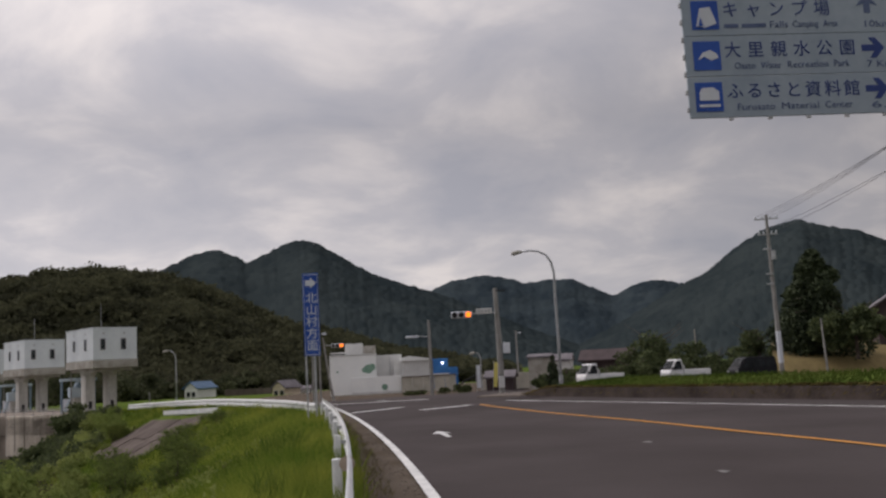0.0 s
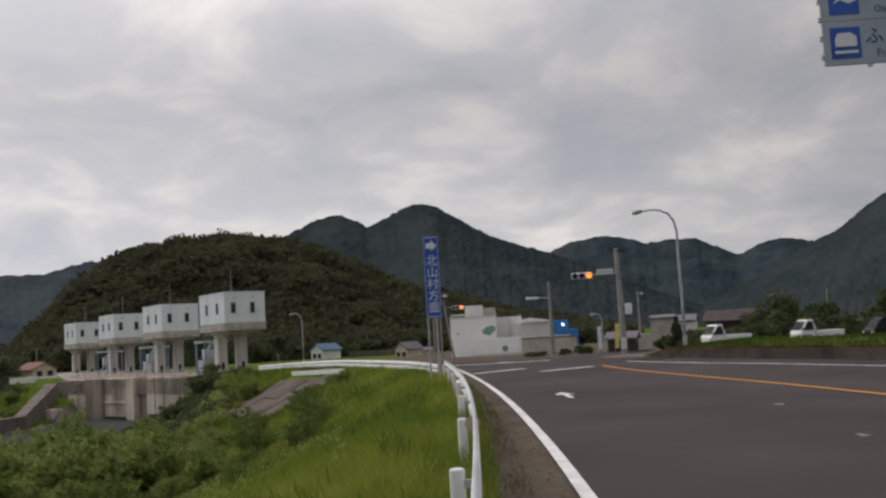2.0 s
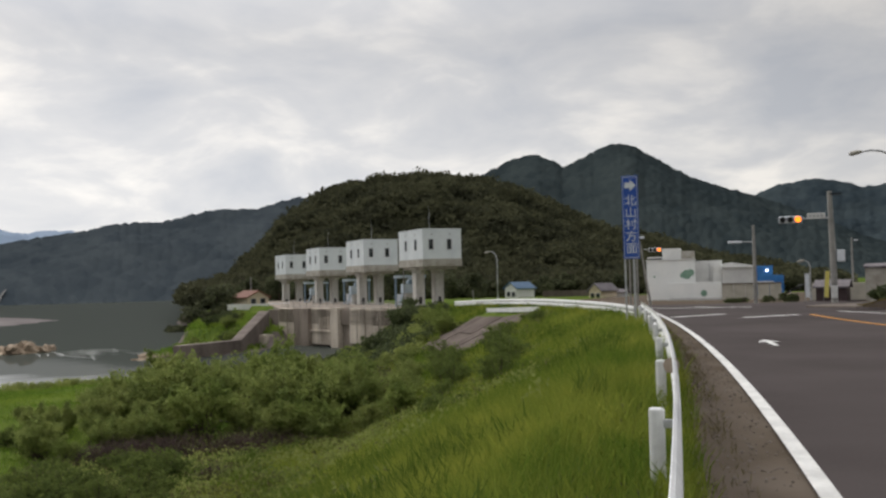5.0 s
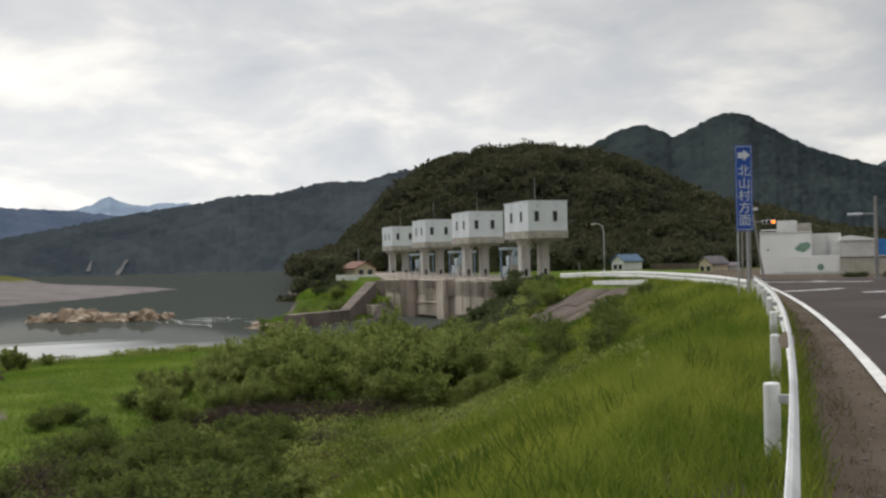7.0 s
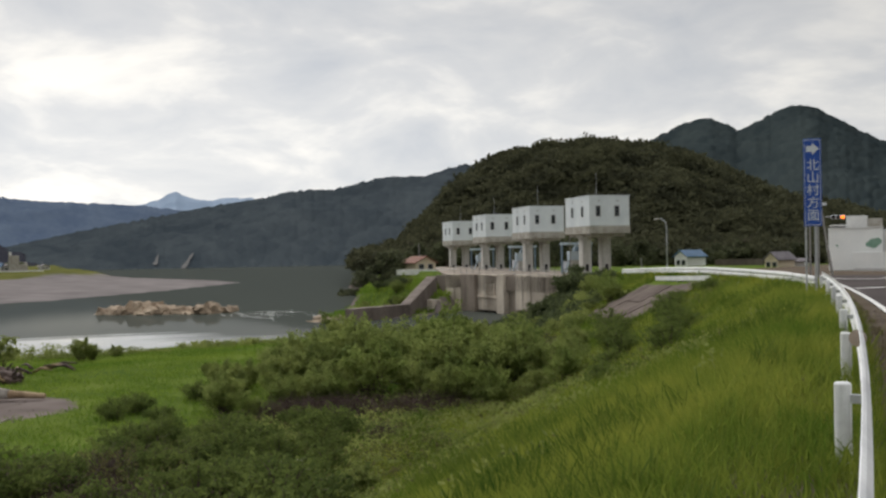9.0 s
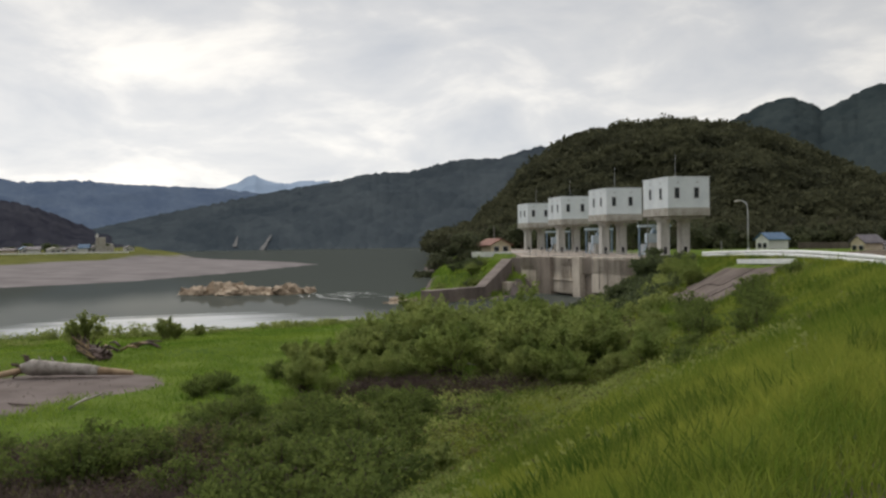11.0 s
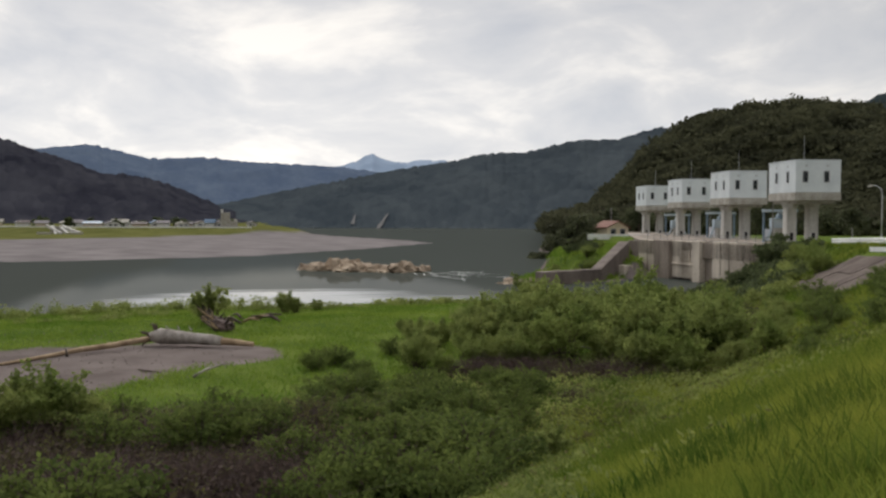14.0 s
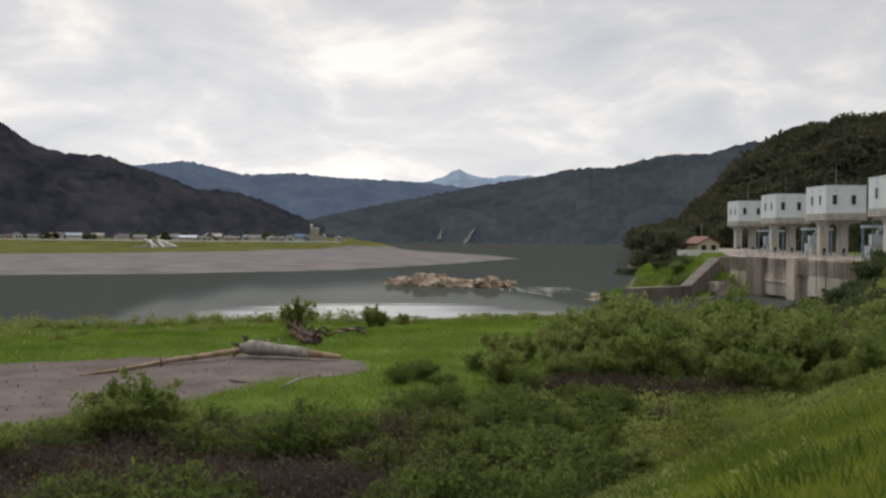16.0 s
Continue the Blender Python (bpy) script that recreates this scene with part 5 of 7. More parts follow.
gx, gy = grass_places(46000, -36, -4, -4, 48, on_rough, 51)
wk = wave(gx, gy, 3.1, 5.0) + 0.7 * wave(gx, gy, 1.1, 8.0) + np.random.default_rng(52).normal(0, 0.35, len(gx))
for name, pick, material, tall, label in (("green_weeds", wk < 0.12, "leaf_deep", 0.42, "rough green weeds at the foot of the road bank"), ("withered_weeds", wk >= 0.12, "leaf_dull", 0.36, "withered brownish weeds at the foot of the road bank")):
    wx, wy = gx[pick], gy[pick]
    rg = np.random.default_rng(53)
    n = len(wx)
    P = np.stack([wx, wy, height(wx, wy)], -1)[:, None, :] + rg.normal(0, 1, (n, 5, 3)) * np.array([0.13, 0.13, 0.0]) + np.stack([np.zeros((n, 5)), np.zeros((n, 5)), rg.uniform(0.03, tall, (n, 5))], -1)
    v, f = leaf_quads(P.reshape(-1, 3), 0.075, rg)
    tagged(from_arrays(name, v, f, M[material]), label, "weeds", kind="stuff")


def on_weedy_slope(X, Y, u):
    s, r = signed(CREST, X, Y), np.hypot(X, Y)
    return (s > 1.2) & (s < 13) & (r > 6) & (u < np.clip(14 / r, 0.25, 1)) & (wave(X, Y, 2.8, 9.0) + 0.8 * wave(X, Y, 0.8, 1.0) - 0.1 * (8 - s) > 0.1) & ~bare(X, Y)


gx, gy = grass_places(130000, -30, 2, -2, 56, on_weedy_slope, 61)
rg = np.random.default_rng(62)
wk = wave(gx, gy, 2.2, 4.0) + rg.normal(0, 0.4, len(gx))
for name, pick, material, label in (("slope_weeds", wk < 0.35, "leaf_deep", "leafy light green weeds among the bank's grass"), ("dull_slope_weeds", wk >= 0.35, "leaf_dull", "dull yellowish weeds among the bank's grass")):
    wx, wy = gx[pick], gy[pick]
    n = len(wx)
    P = np.stack([wx, wy, height(wx, wy)], -1)[:, None, :] + rg.normal(0, 1, (n, 4, 3)) * np.array([0.1, 0.1, 0.0]) + np.stack([np.zeros((n, 4)), np.zeros((n, 4)), rg.uniform(0.1, 0.5, (n, 4))], -1)
    v, f = leaf_quads(P.reshape(-1, 3), 0.05, rg)
    tagged(from_arrays(name, v, f, M[material]), label, "weeds", kind="stuff")


def on_bank(X, Y, u):
    s, w = signed(CREST, X, Y), to_water(X, Y)
    return (s > 0.3) & (w < -0.3) & (u < 0.9)


gx, gy = grass_places(60000, -112, -58, 74, 150, on_bank, 25)
blades("bank_grass", gx, gy, 0.6, 0.07, M["meadow"], "long grass on the bank behind the low wall", 26)
gx, gy = grass_places(60000, -46, -8, 56, 96, lambda X, Y, u: ~bare(X, Y) & ((X > -38.5) | (Y < 82)) & (signed(CREST, X, Y) > 0.2) & (to_water(X, Y) < -0.2) & (u < 0.7), 27)
blades("levee_grass", gx, gy, 0.32, 0.04, M["grass_dark"], "long grass on the levee below the cross road", 28)
gx, gy = grass_places(260000, -42, -4, 26, 86, lambda X, Y, u: (np.abs(signed(CREST, X, Y) - 0.1) < 0.75) & (u < 0.8), 29)
blades("roadside_grass", gx, gy, 0.36, 0.025, M["grass"], "tall grass growing up through the guardrail", 30)


# ---- forest on the near hill ----
def forest(name, grid, n, size, material, label, seed, tmax=0.8, quads=48):
    """Ragged crowns of leaf clumps, scattered over a ridge."""
    X, Y, Z, TT = grid
    rg = np.random.default_rng(seed)
    nr, na = X.shape
    i = rg.uniform(0, (nr - 1) * tmax, n)
    j = rg.uniform(0, na - 1.001, n)
    i0, j0 = i.astype(int), j.astype(int)
    fi, fj = i - i0, j - j0

    def at(A):
        return (A[i0, j0] * (1 - fi) + A[i0 + 1, j0] * fi) * (1 - fj) + (A[i0, j0 + 1] * (1 - fi) + A[i0 + 1, j0 + 1] * fi) * fj

    C = np.stack([at(X), at(Y), at(Z)], -1)
    r = size * rg.uniform(0.55, 1.3, n)
    tall = rg.uniform(0.65, 1.0, n)
    d = rg.normal(size=(n, quads, 3)); d[..., 2] = np.abs(d[..., 2]) * 1.1 - 0.25
    d /= np.linalg.norm(d, axis=2)[..., None]
    rr = rg.uniform(0.55, 1.1, (n, quads))
    P = C[:, None, :] + d * (rr * r[:, None])[..., None] * np.stack([np.ones(n), np.ones(n), tall], -1)[:, None, :]
    P[..., 2] += r[:, None] * 0.5
    v, f = leaf_quads(P.reshape(-1, 3), size * 0.31, rg)
    ob = from_arrays(name, v, f, material)
    # each crown has a tone of its own
    tone = np.repeat(rg.normal(0, 1, n) + 0.9 * wave(C[:, 0], C[:, 1], size * 7, 2.0), quads * 4)
    at_ = ob.data.attributes.new("tone", "FLOAT", "POINT")
    at_.data.foreach_set("value", tone.astype(np.float32))
    return tagged(ob, label, "forest", kind="stuff")


forest("hill_forest", hill, 6600, 2.6, M["forest"], "dark mixed forest covering the hill", 31, quads=48)


# ---- trees ----
def tree(name, p, h, w, leaves, size, material, seed, label, crown0=0.25, conifer=False):
    rg = np.random.default_rng(seed)
    g = thing(name, pose(*p), label, "tree")
    bm = BM()
    bent(bm, [(0, 0, -0.3), (0.03 * h * rg.normal(), 0.02 * h * rg.normal(), h * 0.45), (0, 0, h * 0.93)], [0.028 * h + 0.05, 0.02 * h + 0.03, 0.02], 8)
    for k in range(9):
        z = h * rg.uniform(crown0 + 0.05, 0.85)
        a = rg.uniform(0, 6.28)
        L0 = w * 0.42 * ((1 - z / h) * 1.3 if conifer else 1.0)
        bent(bm, [(0, 0, z), (math.cos(a) * L0 * 0.5, math.sin(a) * L0 * 0.5, z + L0 * 0.15), (math.cos(a) * L0, math.sin(a) * L0, z + L0 * (0.1 if conifer else 0.5))], [0.05, 0.03, 0.01], 5)
    part("trunk", bm, M["bark"], g)
    if conifer:
        nc = 90
        z = rg.uniform(crown0, 0.94, nc)
        a = rg.uniform(0, 6.28, nc)
        R = w * 0.5 * np.clip(1.02 - z, 0.0, 0.85) ** 0.95 * rg.uniform(0.2, 0.95, nc)
        c = np.stack([np.cos(a) * R, np.sin(a) * R, z * h], 1)
        rads = w * 0.13 * (1.25 - z)
    else:
        nc = 24
        c = np.stack([rg.normal(0, w * 0.24, nc), rg.normal(0, w * 0.24, nc), h * rg.uniform(crown0, 0.85, nc)], 1)
        c[:, 2] -= h * 0.3 * np.clip(np.hypot(c[:, 0], c[:, 1]) / (w * 0.5), 0, 1) ** 2 * (c[:, 2] / h)
        rads = w * rg.uniform(0.12, 0.22, nc)
    P = blob_points(leaves, c, rads, rg, 0.8)
    v, f = leaf_quads(P, size, rg)
    from_arrays("crown", v, f, material, g)
    return g


def on(az, d):
    p = polar(az, d)
    return (p.x, p.y, float(land(np.array(p.x), np.array(p.y))))


x, y, z = on(-17.6, 88)
tree("cedar_tree", (x, y, 0.6), 9.6, 10.5, 24000, 0.19, M["leaf_dark"], 41, "tall dark cedar tree at the edge of the field", 0.05, True)
x, y, z = on(-16.9, 90)
tree("cedar_tree", (x, y, 0.4), 8.4, 7.0, 13000, 0.19, M["leaf_dark"], 42, "smaller dark cedar beside the tall one", 0.05, True)
x, y, z = on(-19.5, 84)
tree("broadleaf_tree", (x, y, 0.6), 4.4, 5.0, 5000, 0.2, M["leaf_tree"], 43, "dark round broadleaf tree below the cedars", 0.2)
x, y, z = on(-8.6, 84)
tree("broadleaf_tree", (x, y, z), 4.8, 6.4, 7000, 0.17, M["leaf_tree"], 44, "dark round tree beside the brown-roofed house", 0.15)
x, y, z = on(-14.4, 92)
tree("broadleaf_tree", (x, y, z), 5.0, 5.4, 6500, 0.18, M["leaf_tree"], 45, "dark round tree beside the power pole", 0.1)
x, y, z = on(-2.55, 66)
tree("garden_conifer", (x, y, z), 2.4, 1.5, 2500, 0.1, M["leaf_dark"], 46, "small pointed garden conifer by the street lamp", 0.05, True)
for az, d, h, w, s in ((-3.3, 88, 1.9, 2.6, 46), (-1.9, 90, 1.5, 2.0, 55), (-4.6, 80, 1.7, 3.2, 47), (-5.9, 78, 1.5, 3.0, 48), (-7.0, 76, 1.9, 3.0, 49), (-10.6, 84, 2.4, 4.0, 50), (-12.2, 86, 2.6, 4.0, 51), (-13.4, 90, 2.4, 3.0, 52), (-9.7, 80, 1.8, 3.0, 53), (-11.4, 92, 2.8, 4.0, 54)):
    x, y, z = on(az, d)
    tree("hedge_bush", (x, y, z), h, w, 2600, 0.14, M["leaf_tree"], s, "ragged green bush along the side road", 0.05)
# trees at the foot of the hill by the sluice
for k, (az, d, h, w) in enumerate(((36.2, 150, 6.5, 6), (37.4, 158, 5.0, 6), (38.5, 160, 4.0, 5), (35.8, 164, 6.0, 6), (34.4, 190, 6, 6), (39.6, 165, 2.8, 4), (32.6, 190, 7, 7), (31.4, 195, 8, 7), (29.5, 185, 7, 6), (28, 190, 8, 7), (26, 180, 7, 7), (24.3, 178, 7, 6), (22.5, 180, 6, 7), (21, 185, 6, 6), (16.8, 190, 5, 6), (15.3, 196, 6, 7), (20, 195, 5, 6), (17.6, 205, 6, 6), (12.4, 170, 4.5, 5))):
    x, y, z = on(az, d)
    tree("bank_tree", (x, y, ground_at(x, y)), h * 0.92, w * 0.92, 1800, 0.32, M["leaf_dusky"], 60 + k, "dark broadleaf tree at the foot of the hill", 0.08)


# ---- small houses ----
def gabled(name, p, turn, w, d, eave, top, wall_m, roof_m, label, over=0.3, openings=(), category="house"):
    """A gabled hut: w along x with the gable on the front, d deep."""
    g = thing(name, pose(p[0], p[1], p[2], 0, 0, turn), label, category)
    bm = BM()
    prof = [(-w / 2, -0.3), (w / 2, -0.3), (w / 2, eave), (0, top), (-w / 2, eave)]
    a = [bm.verts.new((x, 0, z)) for x, z in prof]
    b = [bm.verts.new((x, d, z)) for x, z in prof]
    bm.faces.new(a); bm.faces.new(b[::-1])
    for i in range(5):
        bm.faces.new((a[i], b[i], b[(i + 1) % 5], a[(i + 1) % 5]))
    bmesh.ops.recalc_face_normals(bm, faces=bm.faces[:])
    part("wall", bm, wall_m, g)
    for sgn in (-1, 1):
        bm = BM()
        sl = (top - eave) / (w / 2)
        e = (sgn * (w / 2 + over), eave - over * sl)
        pts = [(e[0], e[1]), (0, top), (0, top + 0.16), (e[0], e[1] + 0.16)]
        a = [bm.verts.new((x, -over, z)) for x, z in pts]
        b = [bm.verts.new((x, d + over, z)) for x, z in pts]
        bm.faces.new(a); bm.faces.new(b[::-1])
        for i in range(4):
            bm.faces.new((a[i], b[i], b[(i + 1) % 4], a[(i + 1) % 4]))
        bmesh.ops.recalc_face_normals(bm, faces=bm.faces[:])
        part("roof", bm, roof_m, g)
    for kind, x0, z0, x1, z1 in openings:
        bm = BM()
        box(bm, x0 - 0.06, -0.05, z0 - 0.06, x1 + 0.06, 0.05, z1 + 0.06)
        fr = part(kind, bm, M["steel"], g)
        bm = BM()
        box(bm, x0, -0.07, z0, x1, -0.04, z1)
        part("pane", bm, M["dark"], fr)
    return g


def facing(az):
    """The turn that makes a thing's front (-y) face the start."""
    return az


M["orange_roof"] = mat("orange_roof_tiles", (0.13, 0.055, 0.04), (0.22, 0.1, 0.07), 1.0, 0.8, 0.3)
M["cream"] = mat("cream_render", (0.5, 0.42, 0.3), (0.66, 0.57, 0.43), 1.0, 0.85, 0.2)
M["blue_roof"] = mat("blue_sheet_roof", (0.05, 0.11, 0.19), (0.08, 0.15, 0.25), 1.0, 0.5, 0.1)
M["white_render"] = mat("white_render", (0.62, 0.62, 0.6), (0.78, 0.78, 0.76), 0.8, 0.8, 0.1)
M["grey_roof"] = mat("grey_roof_tiles", (0.1, 0.09, 0.1), (0.2, 0.18, 0.19), 1.0, 0.7, 0.2)
M["brown_roof"] = mat("brown_roof_tiles", (0.045, 0.03, 0.032), (0.08, 0.055, 0.056), 1.0, 0.7, 0.2)
M["factory_white"] = mat("white_factory_siding", (0.84, 0.86, 0.85), (0.92, 0.93, 0.91), 0.5, 0.7, 0.05)
M["factory_grey"] = mat("pale_grey_siding", (0.55, 0.55, 0.54), (0.7, 0.7, 0.68), 0.5, 0.7, 0.05)
M["beige"] = mat("beige_block_wall", (0.38, 0.36, 0.3), (0.52, 0.49, 0.42), 0.8, 0.85, 0.2)
M["green_paint"] = mat("faded_green_paint", (0.16, 0.3, 0.22), (0.28, 0.42, 0.33), 2.0, 0.7)
M["bright_blue"] = mat("bright_blue_siding", (0.03, 0.15, 0.42), (0.06, 0.24, 0.56), 0.8, 0.6, 0.05)

x, y, z = on(33.85, 150)
gabled("riverside_hut", (x, y, -1.55), facing(33.85) + 28, 3.6, 4.6, 1.25, 2.15, M["cream"], M["orange_roof"], "cream hut with a gabled orange tile roof", openings=(("window", -1.2, 0.2, -0.4, 1.0), ("window", 0.4, 0.2, 1.2, 1.0)))
pw = polar(33.9, 146)
bm = BM(); box(bm, -4.4, -0.12, -0.3, 4.8, 0.12, 0.55, 0.03)
ob = part("parapet", bm, M["white_render"]); ob.matrix_basis = pose(pw.x, pw.y, -1.8, 0, 0, 34)
tagged(ob, "low white parapet in front of the orange-roofed hut", "wall")
x, y, z = on(18.75, 175)
gabled("blue_roofed_hut", (x, y, -2.05), facing(18.75) - 48, 3.2, 4.4, 1.9, 2.9, M["white_render"], M["blue_roof"], "small white hut with a blue sheet roof", openings=(("window", -1.0, 0.4, -0.2, 1.2), ("window", 0.3, 0.4, 1.1, 1.2)))
x, y, z = on(13.75, 150)
gabled("cream_house", (x, y, -1.9), facing(13.5) - 42, 2.5, 3.6, 1.4, 2.35, M["cream"], M["grey_roof"], "cream house with a grey roof behind the levee road", openings=(("window", -0.9, 0.2, -0.2, 0.9), ("window", 0.3, 0.2, 1.0, 0.9)))
x, y, z = on(11.9, 155)
gabled("white_shed", (x, y, -1.9), facing(12) + 80, 3.0, 4.0, 0.9, 1.3, M["white_render"], M["grey_roof"], "low white shed behind the levee road", openings=(("window", -0.6, 0.1, 0.4, 0.7),))
x, y, z = on(15.5, 168)
bm = BM(); box(bm, -3.9, -0.1, 0, 3.9, 0.1, 1.05, 0.02)
for k in range(10):
    box(bm, -3.9 + k * 0.86, -0.16, 0, -3.8 + k * 0.86, 0.16, 1.12)
ob = part("dark_fence", bm, M["concrete_dark"]); ob.matrix_basis = pose(x, y, -1.75, 0, 0, 15)
tagged(ob, "long dark grey panel fence beside the hill", "fence")

# ---- factory at the junction ----
fx, fy, fz = on(8.0, 118)
F = thing("factory", pose(fx, fy, fz, 0, 0, 8), "white factory of joined blocks with a rooftop plant room", "factory")


def fbox(name, a, material, parent=F, bevel=0.03):
    bm = BM(); box(bm, *a, bevel)
    return part(name, bm, material, parent)


fbox("white_block", (-5.6, 0, -0.3, 0.1, 9, 4.72), M["factory_white"])
fbox("roof_edge", (-5.68, -0.08, 4.72, 0.18, 9.1, 4.86), M["factory_grey"])
fbox("grey_block", (0.1, 2.0, -0.3, 3.3, 9, 4.62), M["factory_grey"])
fbox("panel_joint", (1.75, 1.95, 0.2, 1.83, 2.0, 4.4), M["steel"])
fbox("pale_bay", (2.2, 0.6, -0.3, 3.3, 8, 3.9), M["white_render"])
b2 = fbox("east_block", (3.3, -1.0, -0.3, 6.65, 8, 3.75), M["factory_grey"])
bm = BM()
pts = [(3.1, 3.72), (6.85, 3.72), (6.85, 3.86), (4.2, 4.3), (3.1, 4.1)]
a = [bm.verts.new((x, -1.25, z)) for x, z in pts]; b = [bm.verts.new((x, 8.2, z)) for x, z in pts]
bm.faces.new(a); bm.faces.new(b[::-1])
for i in range(5):
    bm.faces.new((a[i], b[i], b[(i + 1) % 5], a[(i + 1) % 5]))
bmesh.ops.recalc_face_normals(bm, faces=bm.faces[:])
part("east_roof", bm, M["factory_white"], F)
fbox("plant_room", (-3.75, 2.5, 4.86, -1.5, 6, 6.25), M["factory_grey"])
fbox("plant_room_side", (-1.5, 2.8, 4.86, 0.1, 6, 5.9), M["slab"])
fbox("canopy", (-5.5, 1.0, 5.05, -3.7, 4, 5.2), M["white_render"])
# the shade under the canopy is filled in as a black block
fbox("canopy_shade", (-5.4, 1.4, 4.86, -3.8, 3.8, 5.05), M["black"])
for k, (px, pz, pr) in enumerate(((-0.9, 3.0, 0.55), (-0.45, 3.2, 0.42), (-1.4, 2.9, 0.3), (-4.7, 2.8, 0.12), (1.0, 0.75, 0.36))):
    bm = BM()
    y0 = (-0.03 if px < 0.1 else -2.15) - 0.006 * k
    tube(bm, (px, y0 + 0.02, pz), (px, y0, pz), pr, pr, 24)
    part("painted_mark", bm, M["green_paint"], F)
ww = thing("yard_wall", pose(fx, fy, fz, 0, 0, 8), "white yard wall in front of the factory", "wall")
fbox("panel", (-3.0, -2.1, -0.3, 0.0, -1.9, 2.05), M["factory_white"], ww)
fbox("panel", (0.02, -2.1, -0.3, 3.0, -1.9, 2.05), M["factory_white"], ww)
fbox("base_course", (-3.0, -2.16, -0.3, 3.0, -2.1, 0.25), M["factory_grey"], ww)
wb = thing("block_wall", pose(fx, fy, fz, 0, 0, 8), "long beige block wall beside the factory", "wall")
for k in range(5):
    fbox("panel", (3.04 + k * 1.32, -2.6, -0.3, 4.32 + k * 1.32, -2.4, 1.75), M["beige"], wb)
fbox("coping", (3.0, -2.7, 1.75, 9.7, -2.3, 1.86), M["concrete_dark"], wb)
bx, by, bz = on(3.9, 126)
BL = thing("blue_building", pose(bx, by, bz, 0, 0, 4), "bright blue sheet-metal building behind the wall", "building")
fbox("body", (-1.5, 0, 0, 0.5, 4, 3.9), M["bright_blue"], BL)
fbox("annex", (0.5, 0, 0, 1.75, 3, 2.7), M["bright_blue"], BL)
fbox("ledge", (-1.6, -0.15, 1.75, 0.6, 0, 1.95), M["white_render"], BL)
M["lit"] = bpy.data.materials.new("lit_lamp")
M["lit"].use_nodes = True
em = M["lit"].node_tree.nodes["Principled BSDF"]
em.inputs["Emission Color"].default_value, em.inputs["Emission Strength"].default_value = (0.95, 0.97, 1.0, 1), 3.0
bm = BM(); tube(bm, (-0.2, -0.25, 3.3), (-0.2, -0.05, 3.3), 0.16, 0.16, 12)
part("wall_lamp", bm, M["lit"], BL, "lit white wall lamp")


# ---- traffic signals and poles ----
M["amber"] = bpy.data.materials.new("lit_amber_lens")
M["amber"].use_nodes = True
em = M["amber"].node_tree.nodes["Principled BSDF"]
em.inputs["Base Color"].default_value = (0.8, 0.3, 0.02, 1)
em.inputs["Emission Color"].default_value, em.inputs["Emission Strength"].default_value = (1.0, 0.2, 0.012, 1), 2.4


def signal_head(parent, x, y, z, lit, s=1.0):
    """A lying three-lens signal; its front faces -y, x is its right end."""
    bm = BM()
    box(bm, x - 1.18 * s, y - 0.1, z - 0.19 * s, x, y + 0.1, z + 0.19 * s, 0.07 * s)
    head = part("signal_head", bm, M["sign_white"], parent, "white lying signal head")
    for k in range(3):
        cx = x - (0.2 + 0.39 * k) * s
        bm = BM(); tube(bm, (cx, y - 0.13, z), (cx, y - 0.09, z), 0.15 * s, 0.15 * s, 20)
        part("lens", bm, M["amber"] if k == lit else M["black"], head, "lit amber lens" if k == lit else "")
        bm = BM()
        bent(bm, [(cx, y - 0.1, z + 0.0), (cx, y - 0.34, z - 0.02)], [0.17 * s, 0.17 * s], 16)
        for f in [f for f in bm.faces if len(f.verts) > 4 or f.calc_center_median().z < z - 0.03 * s]:
            bm.faces.remove(f)
        bmesh.ops.solidify(bm, geom=bm.faces[:], thickness=0.01)
        part("visor", bm, M["black"], head)
    return head


sx, sy, sz = on(0.52, 54)
S1 = thing("traffic_signal", pose(sx, sy, sz, 0, 0, 0.4), "concrete pole with a lying traffic signal showing amber", "traffic signal")
bm = BM(); bent(bm, [(0, 0, -0.2), (-0.02, 0, 3.0), (-0.08, 0, 5.93)], [0.18, 0.16, 0.12], 14); part("pole", bm, M["pole_grey"], S1)
bm = BM(); tube(bm, (-0.05, -0.05, 4.53), (-1.6, -0.05, 4.53), 0.045, 0.035, 8); part("arm", bm, M["steel"], S1)
signal_head(S1, -1.46, -0.12, 4.5, 0)
bm = BM(); box(bm, -1.22, -0.16, 4.5, -0.32, -0.12, 4.8, 0.01); part("name_plate", bm, M["factory_grey"], S1, "grey name plate with unreadable writing")
bm = BM()
for k in range(4):
    box(bm, -1.12 + k * 0.19, -0.168, 4.59, -0.99 + k * 0.19, -0.16, 4.72)
part("writing", bm, M["steel"], S1)
bm = BM(); box(bm, 0.18, -0.25, 2.2, 0.58, 0.1, 2.82, 0.04); part("control_box", bm, M["sign_white"], S1)
bm = BM(); box(bm, -0.05, -0.12, 5.73, 0.5, 0.0, 5.8); part("bracket", bm, M["black"], S1)
bm = BM(); box(bm, -0.16, -0.2, 0.3, 0.16, -0.16, 0.95, 0.02); part("warning_plate", bm, M["factory_grey"], S1)

sx, sy, sz = on(10.6, 92)
S2 = thing("traffic_signal", pose(sx, sy, sz, 0, 0, 10), "leaning pole with a far traffic signal showing amber", "traffic signal")
bm = BM(); bent(bm, [(0.1, 0, -0.2), (-0.3, 0, 2.4), (-0.75, 0, 5.95)], [0.13, 0.11, 0.08], 12); part("pole", bm, M["pole_grey"], S2)
bm = BM(); tube(bm, (-0.45, -0.05, 5.2), (1.0, -0.05, 5.2), 0.04, 0.035, 8); part("arm", bm, M["steel"], S2)
